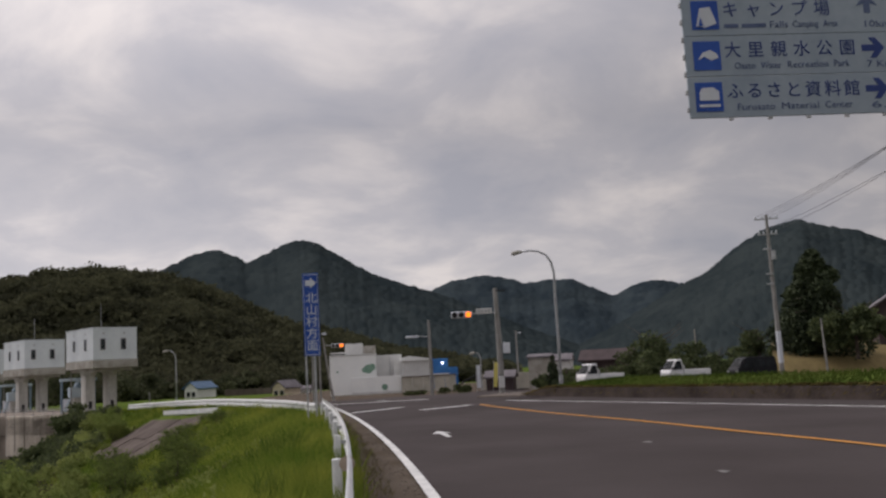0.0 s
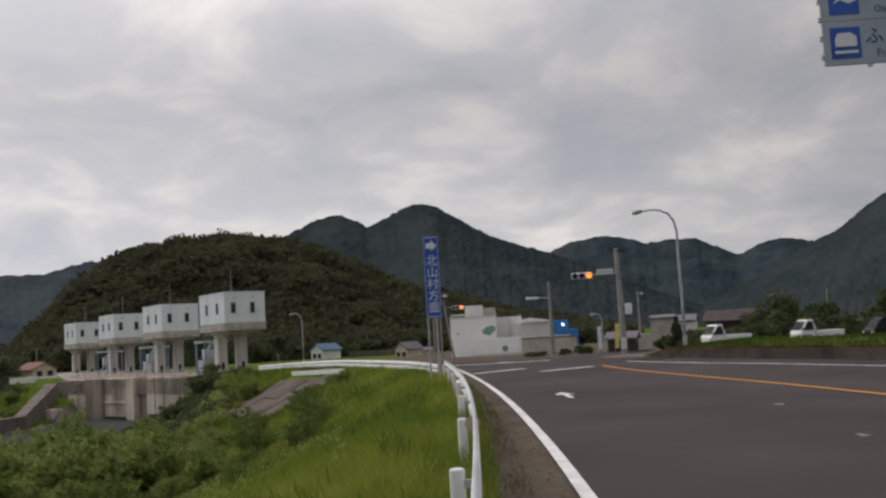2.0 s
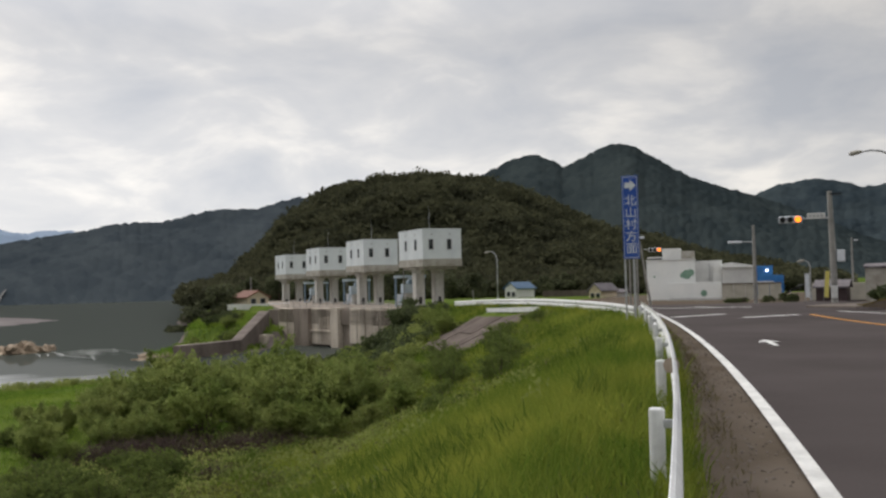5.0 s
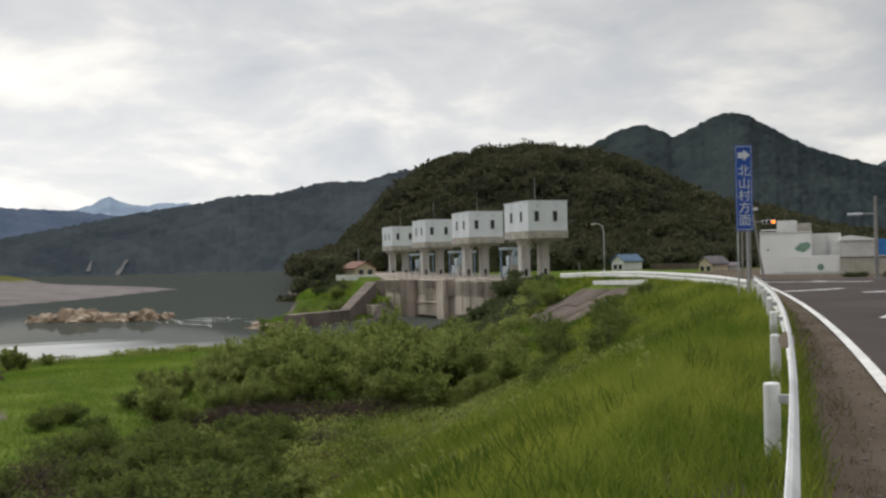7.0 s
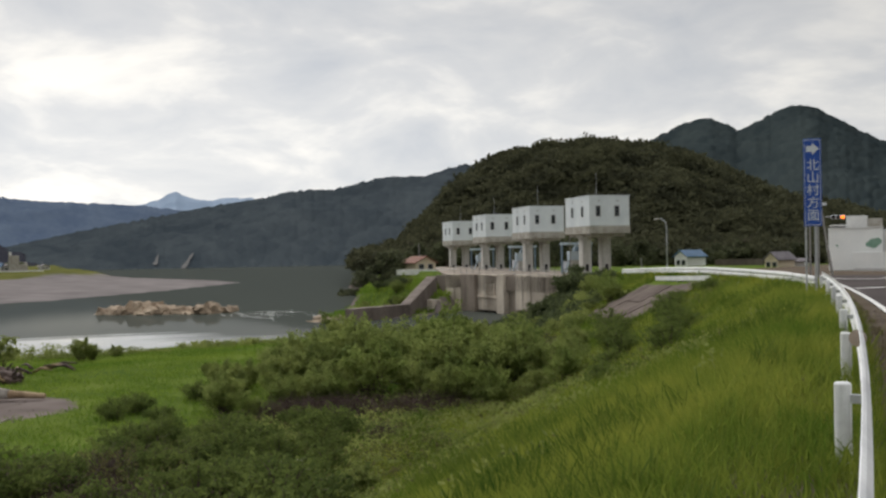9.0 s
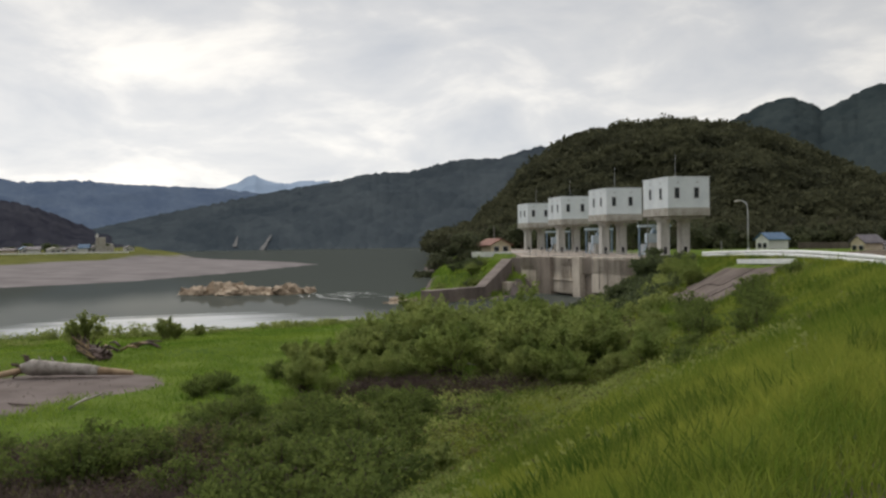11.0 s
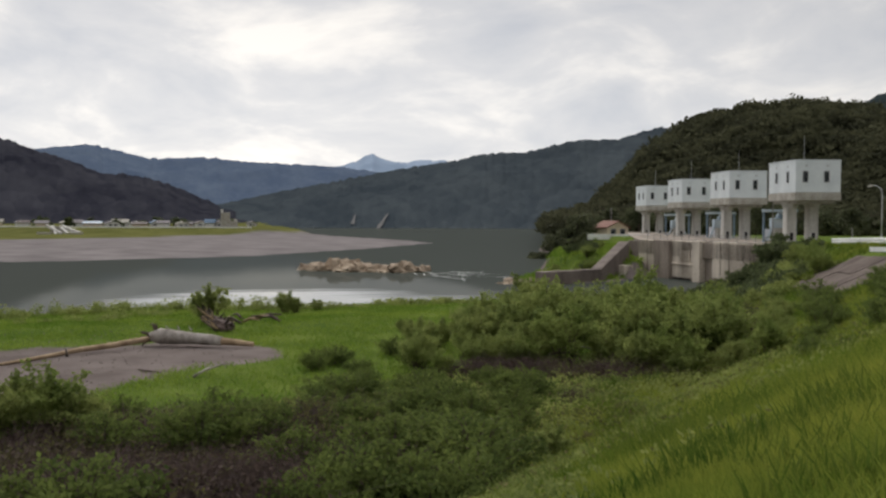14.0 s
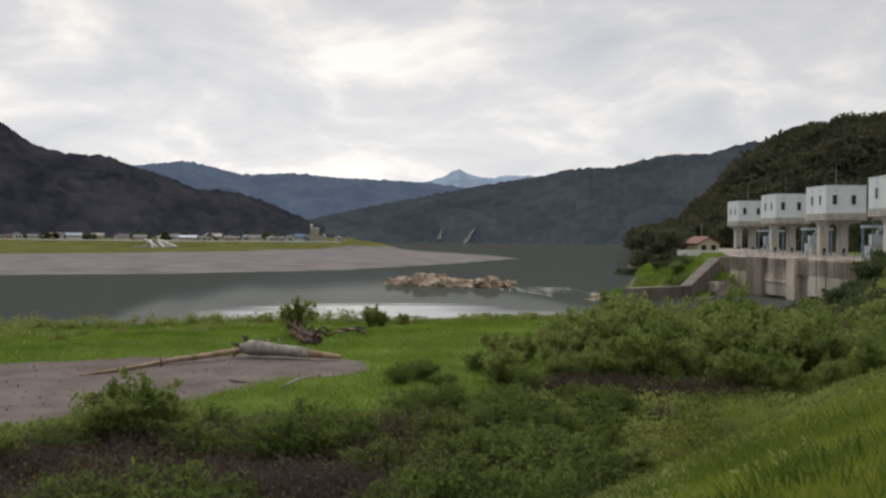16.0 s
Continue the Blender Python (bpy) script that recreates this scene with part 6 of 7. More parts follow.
signal_head(S2, 1.2, -0.1, 5.15, 0)


def utility(name, az, d, h, label, lamp=None, lean=0.0, r=0.13):
    x, y, z = on(az, d)
    g = thing(name, pose(x, y, z, 0, 0, az), label, "pole")
    bm = BM(); bent(bm, [(0, 0, -0.2), (lean * 0.5, 0, h * 0.5), (lean, 0, h)], [r, r * 0.85, r * 0.65], 12); part("pole", bm, M["pole_grey"], g)
    if lamp:
        bm = BM(); tube(bm, (lean, 0, lamp[1]), (lamp[0] * 0.6, 0, lamp[1] + 0.05), 0.03, 0.03, 8); arm = part("arm", bm, M["steel"], g)
        bm = BM(); box(bm, min(lamp[0], lamp[0] * 0.45), -0.12, lamp[1] - 0.06, max(lamp[0], lamp[0] * 0.45), 0.12, lamp[1] + 0.1, 0.04); part("lamp_head", bm, M["sign_white"], arm)
    return g


utility("utility_pole", 4.7, 60, 4.72, "grey concrete pole with a side lamp at the junction", (-1.5, 3.7))
utility("lamp_pole", 11.3, 62, 4.5, "slim pole with a small white lamp beside the blue sign", (0.5, 4.3), 0, 0.07)
utility("utility_pole", 11.72, 70, 4.2, "thin pole behind the blue sign", None, 0, 0.08)
utility("utility_pole", -0.5, 110, 6.5, "far grey utility pole behind the junction", (0.6, 6.2), 0, 0.13)
utility("utility_pole", -10.9, 130, 6.0, "far utility pole among the fields", None, 0.0, 0.12)
utility("utility_pole", -17.9, 82, 4.6, "old bare pole in front of the cedar", None, -0.15, 0.1)
utility("utility_pole", 34.25, 153, 4.4, "dark pole beside the orange-roofed hut", None, 0, 0.1)
utility("utility_pole", 25.2, 112, 4.6, "thin pole standing behind the gatehouse legs", None, 0, 0.07)
utility("utility_pole", 28.6, 150, 5.2, "thin pole standing behind the gatehouse legs", None, 0, 0.07)
utility("bollard", 21.0, 118, 1.7, "short leaning white marker post", None, -0.1, 0.09)


def street_lamp(name, base, pts, r, label, turn):
    g = thing(name, pose(*base, 0, 0, turn), label, "street lamp")
    bm = BM(); tube(bm, (0, 0, -0.1), (0, 0, 0.9), r * 1.5, r * 1.4, 14); part("base", bm, M["steel"], g)
    bm = BM(); bent(bm, pts, [r * (1 - 0.55 * i / len(pts)) for i in range(len(pts))], 12); part("pole", bm, M["steel"], g, smooth=True)
    e = Vector(pts[-1])
    bm = BM()
    bent(bm, [e + Vector((0.12, 0, 0.02)), e + Vector((-0.1, 0, 0.0)), e + Vector((-0.45, 0, -0.06)), e + Vector((-0.62, 0, -0.1))], [0.06, 0.13, 0.15, 0.05], 12)
    part("lamp_head", bm, M["slab"], g, smooth=True)
    return g


lx, ly, lz = on(-3.0, 62)
street_lamp("street_lamp", (lx, ly, lz), [(0, 0, 0), (0, 0, 3), (-0.02, 0, 6.2), (0.0, 0, 7.5), (-0.14, 0, 8.2), (-0.45, 0, 8.7), (-0.95, 0, 8.96), (-1.5, 0, 9.04), (-2.1, 0, 8.98)], 0.1, "tall grey street lamp with a curved arm over the road", -3)
lx, ly, lz = on(1.7, 105)
street_lamp("street_lamp", (lx, ly, lz), [(0, 0, 0), (0, 0, 2.6), (0, 0, 3.5), (-0.2, 0, 4.0), (-0.6, 0, 4.1)], 0.07, "small curved street lamp behind the junction", 2)
lx, ly, lz = on(19.55, 120)
street_lamp("street_lamp", (lx, ly, lz), [(0, 0, 0), (0, 0, 3), (0, 0, 5.4), (-0.15, 0, 6.1), (-0.6, 0, 6.45), (-0.95, 0, 6.45)], 0.09, "grey street lamp with a curved arm on the levee road", 20)

# wooden banners at the side road
for az, h, m, lab in ((2.0, 2.55, "sign_white", "white cloth banner on a pole"), (1.05, 2.75, "yellow", "yellow cloth banner on a leaning pole")):
    if m == "yellow":
        M[m] = mat("yellow_cloth", (0.6, 0.52, 0.12), (0.75, 0.66, 0.2), 2.0, 0.8)
    x, y, z = on(az, 96)
    g = thing("banner", pose(x, y, z, 0, 4 if m == "yellow" else 0, az), lab, "banner")
    bm = BM(); tube(bm, (0, 0, 0), (0, 0, h + 0.2), 0.02, 0.02, 8); part("pole", bm, M["steel"], g)
    bm = BM(); box(bm, 0.03, -0.01, 0.4, 0.4, 0.01, h + 0.1); part("cloth", bm, M[m], g)


# ---- signs ----
def glyphs(text, size, material, parent, m, name="lettering", width=None):
    """Letters of the built-in font as a thin mesh."""
    cu = bpy.data.curves.new(name, "FONT")
    cu.body, cu.size, cu.extrude, cu.resolution_u = text, size, 0.003, 2
    tmp = bpy.data.objects.new("tmp_text", cu)
    scene.collection.objects.link(tmp)
    dg = bpy.context.evaluated_depsgraph_get()
    me = bpy.data.meshes.new_from_object(tmp.evaluated_get(dg))
    bpy.data.objects.remove(tmp)
    bpy.data.curves.remove(cu)
    me.name = name
    me.materials.clear()
    me.materials.append(material)
    ob = new(name, me)
    ob.parent = parent
    if width and len(me.vertices):
        xs = [v.co.x for v in me.vertices]
        k = width / max(1e-6, max(xs) - min(xs))
        m = m @ Matrix.Diagonal((k, 1, 1, 1))
    ob.matrix_basis = m
    return ob


def flat(pts, material, name, parent, y, thick=0.006):
    """A flat shape on a board's face, by its x and z."""
    bm = BM()
    a = [bm.verts.new((x, y, z)) for x, z in pts]
    b = [bm.verts.new((x, y + thick, z)) for x, z in pts]
    n = len(pts)
    bm.faces.new(a); bm.faces.new(b[::-1])
    for i in range(n):
        bm.faces.new((a[i], a[(i + 1) % n], b[(i + 1) % n], b[i]))
    bmesh.ops.recalc_face_normals(bm, faces=bm.faces[:])
    return part(name, bm, material, parent)


def direction_sign():
    g = thing("direction_sign", pose(-5.67, 27.39, -0.06, 0, 0, 11.4), "tall narrow blue direction sign on two grey posts", "road sign")
    for x in (-0.19, 0.06):
        bm = BM(); tube(bm, (x, 0.05, -0.6), (x, 0.05, 4.4), 0.038 if x > 0 else 0.03, None, 10); part("post", bm, M["steel"], g)
    bm = BM(); box(bm, -0.23, -0.015, 2.12, 0.23, 0.015, 4.52, 0.008)
    board = part("board", bm, M["sign_blue"], g)
    for z0, z1, x0, x1 in ((2.15, 2.165, -0.2, 0.2), (4.475, 4.49, -0.2, 0.2), (2.15, 4.49, -0.205, -0.195), (2.15, 4.49, 0.195, 0.205)):
        flat([(x0, z0), (x1, z0), (x1, z1), (x0, z1)], M["sign_white"], "border", board, -0.022)
    flat([(-0.15, 4.16), (0.0, 4.16), (0.0, 4.08), (0.17, 4.24), (0.0, 4.4), (0.0, 4.32), (-0.15, 4.32)], M["sign_white"], "arrow", board, -0.024)
    for i, ch in enumerate("北山村方面"):
        glyphs(ch, 0.34, M["sign_white"], board, pose(-0.16, -0.022, 3.68 - i * 0.345, 90, 0, 0), "character")
    return g


direction_sign()


def guide_sign():
    """The large white board hung over the road; x along the board from its near end, z up."""
    g = thing("guide_sign", pose(2.9, 14.0, 0, 0, 0, 8.7), "large white overhead guide sign with blue pictograms", "road sign")
    W = 3.3
    rows = [(5.03, 5.655), (5.665, 6.285), (6.295, 6.925), (6.935, 7.56)]
    for z0, z1 in rows:
        bm = BM(); box(bm, 0, -0.02, z0, W, 0.02, z1, 0.006)
        part("panel", bm, M["sign_backlit"], g)
    for k in range(9):
        bm = BM(); box(bm, -0.035, -0.02, 5.12 + k * 0.27, 0.0, 0.03, 5.2 + k * 0.27, 0.01); part("clamp", bm, M["steel"], g)
    for k in range(5):
        bm = BM(); box(bm, 0.6 + k * 0.6, -0.02, 4.99, 0.66 + k * 0.6, 0.03, 5.03); part("clamp", bm, M["steel"], g)
    words = [("ふるさと資料館", 0.305, "Furusato  Material  Center", 1.8, "6.6", "r"), ("大里親水公園", 0.36, "Osato  Water  Recreation  Park", 1.8, "7 Km", "r"), ("キャンプ場", 0.36, "Falls  Camping  Area", 1.08, "10km", "u")]
    for i, (jp, jw, en, ew, km, turn) in enumerate(words):
        z = rows[i][0]
        x = 0.1 + 0.02 * i
        bm = BM(); box(bm, x, -0.03, z + 0.09, x + 0.42, -0.021, z + 0.54, 0.004)
        pic = part("pictogram", bm, M["sign_blue"], g)
        y = -0.038
        if i == 0:
            flat([(x + 0.06, z + 0.26), (x + 0.36, z + 0.26), (x + 0.36, z + 0.4), (x + 0.27, z + 0.46), (x + 0.1, z + 0.45), (x + 0.06, z + 0.38)], M["sign_white"], "shape", pic, y)
            flat([(x + 0.05, z + 0.16), (x + 0.37, z + 0.16), (x + 0.37, z + 0.2), (x + 0.05, z + 0.2)], M["sign_white"], "shape", pic, y)
        elif i == 1:
            flat([(x + 0.06, z + 0.24), (x + 0.16, z + 0.3), (x + 0.27, z + 0.24), (x + 0.38, z + 0.28), (x + 0.36, z + 0.34), (x + 0.26, z + 0.4), (x + 0.14, z + 0.36)], M["sign_white"], "shape", pic, y)
        else:
            flat([(x + 0.06, z + 0.14), (x + 0.13, z + 0.42), (x + 0.29, z + 0.44), (x + 0.38, z + 0.18), (x + 0.2, z + 0.12)], M["sign_white"], "shape", pic, y)
            flat([(x + 0.09, z + 0.14), (x + 0.13, z + 0.28), (x + 0.17, z + 0.14)], M["sign_blue"], "shape", pic, y - 0.008)
        for k, ch in enumerate(jp):
            glyphs(ch, 0.265, M["navy"], g, pose(x + 0.48 + k * jw, -0.024, z + 0.3, 90, 0, 0), "character")
        wx, total = x + 0.62 + (0.58 if i == 2 else 0), sum(len(w) for w in en.split()) + 1.5 * (len(en.split()) - 1)
        for word in en.split():
            glyphs(word, 0.15, M["navy_faded"], g, pose(wx, -0.024, z + 0.1, 90, 0, 0), "small_lettering", ew * len(word) / total)
            wx += ew * (len(word) + 1.5) / total
        if i == 2:
            for bx, bw in ((x + 0.5, 0.22), (x + 0.77, 0.38)):
                flat([(bx, z + 0.11), (bx + bw, z + 0.11), (bx + bw, z + 0.17), (bx, z + 0.17)], M["navy_faded"], "bar", g, -0.026)
        ax = 2.76
        if turn == "r":
            flat([(ax, z + 0.33), (ax + 0.2, z + 0.33), (ax + 0.12, z + 0.22), (ax + 0.22, z + 0.22), (ax + 0.36, z + 0.38), (ax + 0.22, z + 0.54), (ax + 0.12, z + 0.54), (ax + 0.2, z + 0.43), (ax, z + 0.43)], M["navy"], "arrow", g, -0.026)
        else:
            flat([(ax + 0.1, z + 0.3), (ax + 0.2, z + 0.3), (ax + 0.2, z + 0.45), (ax + 0.32, z + 0.42), (ax + 0.15, z + 0.6), (ax - 0.02, z + 0.42), (ax + 0.1, z + 0.45)], M["navy_faded"], "arrow", g, -0.026)
        glyphs(km, 0.15, M["navy_faded"], g, pose(ax + 0.05, -0.024, z + 0.08, 90, 0, 0), "distance", 0.42)
    M["red_letters"] = mat("red_sign_lettering", (0.4, 0.05, 0.08), (0.5, 0.08, 0.1), 3.0, 0.5)
    for k in range(7):
        bx = 0.75 + k * 0.22
        flat([(bx, 6.99), (bx + 0.17, 6.99), (bx + 0.17, 7.06), (bx, 7.06)], M["red_letters"], "bar", g, -0.026)
    for z in (5.5, 6.6):
        bm = BM(); tube(bm, (0.2, 0.08, z), (W + 1.9, 0.08, z), 0.06, 0.06, 12); part("arm", bm, M["steel"], g)
    bm = BM(); tube(bm, (W + 1.9, 0.08, -0.2), (W + 1.9, 0.08, 7.6), 0.15, 0.12, 16); part("pole", bm, M["steel"], g)
    return g


guide_sign()


# ---- raised verge across the road ----
def verge():
    """A low dark concrete kerb wall that holds a strip of long grass."""
    tail = right_line[-1] + np.arange(1, 11)[:, None] * np.array([[-0.16, 0.42]])
    line = np.concatenate([right_line[36:], tail])
    P, Q, R, T = offset(line, 2.4), offset(line, 2.75), offset(line, 4.2), offset(line, 8.0)
    n = len(P)
    u = np.linspace(0, 1, n)
    end = smooth(1.0, 0.9, u)                # it sinks to the road at its end
    h1 = 0.08 + (0.3 + 0.08 * (1 - u)) * end
    vs = np.concatenate([np.column_stack([A, land(A[:, 0], A[:, 1]) + z]) for A, z in ((P, -0.1 + 0 * u), (P + (Q - P) * 0.1, h1), (Q, h1 + 0.01), (Q, -0.1 + 0 * u))])
    idx = np.arange(4 * n).reshape(4, n)
    f = np.concatenate([np.stack([idx[k, :-1], idx[k, 1:], idx[k + 1, 1:], idx[k + 1, :-1]], -1) for k in range(3)] + [np.array([[idx[0, -1], idx[3, -1], idx[2, -1], idx[1, -1]]])])
    M["verge_wall"] = mat("dark_verge_concrete", (0.042, 0.031, 0.027), (0.095, 0.074, 0.064), 1.2, 0.9, 0.4)
    ob = from_arrays("verge_wall", vs, f, M["verge_wall"])
    tagged(ob, "low dark concrete wall edging the grass verge", "kerb wall")
    hs = (h1 - 0.03, h1 + (0.1 + 0.16 * (1 - u)) * end, h1 + (0.16 + 0.34 * (1 - u)) * end, h1 * 0.2 - 0.1)
    V4 = [np.column_stack([A, land(A[:, 0], A[:, 1]) + z]) for A, z in zip((Q, R, (R + T) / 2, T), hs)]
    vs = np.concatenate(V4)
    f = np.concatenate([np.stack([idx[k, :-1], idx[k, 1:], idx[k + 1, 1:], idx[k + 1, :-1]], -1) for k in range(3)])
    ob = from_arrays("verge_bank", vs, f, M["soil"], smooth=True)
    tagged(ob, "grassy raised verge between the two roads", "verge", kind="structure")
    # its grass
    rg = np.random.default_rng(77)
    m = 26000
    i = rg.uniform(0, n - 1.01, m); i0 = i.astype(int); fi = (i - i0)[:, None]
    a = rg.uniform(0, 2.0, m); k0 = a.astype(int); fk = (a - k0)[:, None]
    S = np.stack(V4)
    base = (S[k0, i0] * (1 - fi) + S[k0, i0 + 1] * fi) * (1 - fk) + (S[k0 + 1, i0] * (1 - fi) + S[k0 + 1, i0 + 1] * fi) * fk
    ang0 = rg.uniform(0, 6.28, m)
    hh = rg.uniform(0.06, 0.19, m) * (0.25 + 0.75 * end[i0])
    side = np.stack([np.cos(ang0), np.sin(ang0), 0 * ang0], -1) * 0.03
    tip = base + np.stack([rg.normal(0, 0.08, m), rg.normal(0, 0.08, m) - 0.05, hh], -1)
    mid = base * 0.45 + tip * 0.55
    v = np.stack([base - side, mid + side, tip, mid - side * 0.5], 1).reshape(-1, 3)
    j = np.arange(m) * 4
    f = np.concatenate([np.stack([j, j + 1, j + 3], -1), np.stack([j + 3, j + 1, j + 2], -1)])
    # withered grass hanging over the wall
    i = rg.uniform(0, n - 1.01, m // 2); i0 = i.astype(int); fi = (i - i0)[:, None]
    base = V4[0][i0] * (1 - fi) + V4[0][i0 + 1] * fi
    out_ = (P - Q)[i0]; out_ = out_ / np.linalg.norm(out_, axis=1)[:, None]
    reach = rg.uniform(0.05, 0.45, m // 2)
    tip = base + np.column_stack([out_ * reach[:, None], rg.uniform(-0.3, 0.12, m // 2) * (0.2 + 0.8 * end[i0])])
    base = base + np.array([0, 0, 0.04])
    mid = (base + tip) / 2 + np.array([0, 0, 0.06])
    side = np.column_stack([out_[:, 1], -out_[:, 0], 0 * reach]) * 0.03
    w4 = np.stack([base - side, mid + side, tip, mid - side], 1).reshape(-1, 3)
    j = np.arange(m // 2) * 4
    f4 = np.concatenate([np.stack([j, j + 1, j + 3], -1), np.stack([j + 3, j + 1, j + 2], -1)])
    tagged(from_arrays("dry_grass", w4, f4, M["dry_grass"]), "withered brown grass hanging over the verge wall", "grass", kind="stuff")
    tagged(from_arrays("verge_grass", v, f, M["verge"]), "long grass on the raised verge", "grass", kind="stuff")


M["dry_grass"] = mat("withered_grass", (0.06, 0.045, 0.02), (0.15, 0.12, 0.045), 0.8, 0.85, island=0.4, spec=0.0, thin=0.3)
M["verge"] = mat("dark_verge_grass", (0.045, 0.075, 0.014), (0.11, 0.14, 0.034), 0.4, 0.8, island=0.3, spec=0.0, thin=0.35)
verge()
slab_poly("kerb_island", [(-1.6, 44.5), (0.4, 43.0), (1.8, 46.5), (0.6, 47.5), (-0.6, 47.2)], -0.3, 0.02 + 0.06, M["concrete_dark"], "low dark kerb island at the junction corner", "kerb")


# ---- the stubble field behind the side road ----
def field():
    bm = BM()
    rows_ = []
    for t in np.linspace(0, 1, 12):
        a, b = Vector((20.5 + 44 * t, 76 + 20 * t)), Vector((30 + 50 * t, 112 + 24 * t))
        rows_.append([bm.verts.new((p.x, p.y, -0.9 + k * 3.3 + 0.06 * math.sin(9 * t + 7 * k))) for p, k in ((a, 0), (a.lerp(b, 0.06), 0.42), (a.lerp(b, 0.35), 0.75), (b, 1.0))])
    for r0, r1 in zip(rows_, rows_[1:]):
        for k in range(3):
            bm.faces.new((r0[k], r1[k], r1[k + 1], r0[k + 1]))
    M["straw"] = mat("golden_rice_stubble", (0.15, 0.11, 0.045), (0.25, 0.19, 0.08), 0.4, 0.9, 0.5)
    ob = part("rice_field", bm, M["straw"], smooth=True)
    tagged(ob, "golden field rising behind the side road", "field", kind="structure")


field()

# ---- power pole ----
x, y, z = on(-15.5, 80)
PP = thing("power_pole", pose(x, y, 0.35, 0, -0.6, -15.5 + 10), "tall concrete power pole with cross-arms and wires", "power pole")
bm = BM(); bent(bm, [(0, 0, -1.2), (0, 0, 6), (0.02, 0, 11.8)], [0.2, 0.16, 0.11], 14); part("pole", bm, M["pole_grey"], PP)
bm = BM(); bent(bm, [(0, 0, 0.0), (0, 0, 2.5)], [0.205, 0.2], 14); part("sleeve", bm, M["sign_white"], PP, "white guard sleeve on the foot")
for zz, w in ((11.45, 0.9), (10.2, 0.75)):
    bm = BM(); box(bm, -w, -0.06, zz, w, 0.06, zz + 0.1, 0.01); arm = part("cross_arm", bm, M["steel"], PP)
    for xx in (-w + 0.08, -0.3, 0.3, w - 0.08):
        bm = BM(); bent(bm, [(xx, 0, zz + 0.1), (xx, 0, zz + 0.2), (xx, 0, zz + 0.32)], [0.05, 0.08, 0.04], 8); part("insulator", bm, M["sign_white"], arm)
for zz in (9.0, 7.0, 6.2):
    bm = BM(); box(bm, -0.5, -0.2, zz, 0.1, -0.1, zz + 0.12, 0.02); part("bracket", bm, M["steel"], PP)
bm = BM(); tube(bm, (0.25, -0.2, 8.2), (0.25, -0.2, 8.9), 0.18, 0.18, 12); part("transformer", bm, M["steel"], PP)


def wire(a, b, sag, r=0.012):
    a, b = Vector(a), Vector(b)
    bm = BM()
    pts = [a.lerp(b, t) - Vector((0, 0, sag * 4 * t * (1 - t))) for t in np.linspace(0, 1, 13)]
    bent(bm, pts, r, 5)
    ob = part("power_wire", bm, M["black"])
    tagged(ob, "thin black overhead power wire", "wire", "overhead wires")


for k, w in enumerate((-0.8, -0.3, 0.3, 0.8)):
    wire((x + w, y, 12.1), polar(-33 + w, 36, 12.2), 0.5)
for w in (-0.6, 0.6):
    wire((x + w, y, 10.9), polar(-33 + w, 36, 11.0), 0.5)

# ---- houses along the side road ----
x, y, z = on(-7.2, 104)
gabled("brown_roofed_house", (x, y, z + 0.4), -7.2 + 82, 3.6, 5.0, 2.3, 3.2, M["brown_roof"], M["brown_roof"], "dark wooden house with a brown tile roof", 0.4)
x, y, z = on(-2.5, 98)
gabled("beige_house", (x, y, z), -2.5 + 86, 3.6, 2.2, 3.1, 3.35, M["slab"], M["grey_roof"], "beige house behind the garden conifer", 0.15)
x, y, z = on(-3.7, 108)
gabled("white_house", (x, y, z), -3.7 + 85, 3.6, 2.6, 2.8, 3.4, M["white_render"], M["grey_roof"], "white house with a grey roof beyond the side road", 0.2)
x, y, z = on(-23.3, 98)
gabled("farmhouse", (x, y, 1.4), -23 + 8, 9.0, 7.0, 3.6, 6.4, M["brown_roof"], M["grey_roof"], "dark farmhouse with a grey tiled roof", 0.6)
x, y, z = on(-0.25, 98)
gabled("mauve_shed", (x, y, z), -0.25 + 84, 3.2, 2.7, 1.35, 1.9, M["brown_roof"], M["grey_roof"], "low shed with a grey-mauve roof behind the junction", 0.25)
x, y, z = on(0.2, 103)
bm = BM(); box(bm, -2.6, -0.1, 0, 3.6, 0.1, 1.75, 0.03)
ob = part("low_wall", bm, M["beige"]); ob.matrix_basis = pose(x, y, z, 0, 0, 0)
tagged(ob, "low beige garden wall behind the junction", "wall")
x, y, z = on(2.3, 112)
g = thing("conveyor", pose(x, y, z, 0, 0, 2), "dark sloping conveyor beside the beige wall", "conveyor")
bm = BM(); bent(bm, [(-1.9, 0, 0.4), (1.1, 0, 1.9)], 0.14, 4); part("belt", bm, M["black"], g)
for xx, hh in ((-0.9, 0.9), (0.6, 1.6)):
    bm = BM(); tube(bm, (xx, 0, -0.1), (xx, 0, hh), 0.05, 0.05, 6); part("leg", bm, M["steel"], g)
for k, (az, h, w) in enumerate(((3.1, 0.9, 1.4), (2.6, 0.8, 1.3), (4.0, 0.6, 1.2), (5.4, 0.4, 1.2), (6.0, 0.35, 1.4))):
    x, y, z = on(az, 100)
    tree("hedge_bush", (x, y, z), h, w, 900, 0.09, M["leaf_tree"], 150 + k, "low green bush in front of the beige wall", 0.05)


# ---- vehicles ----
M["car_white"] = mat("white_car_paint", (0.72, 0.73, 0.73), (0.82, 0.82, 0.82), 1.0, 0.25, spec=0.5)
M["car_black"] = mat("black_car_paint", (0.008, 0.008, 0.011), (0.014, 0.014, 0.018), 1.0, 0.45, spec=0.2)
M["tyre"] = mat("tyre_rubber", (0.015, 0.015, 0.015), (0.035, 0.035, 0.035), 4.0, 0.8)


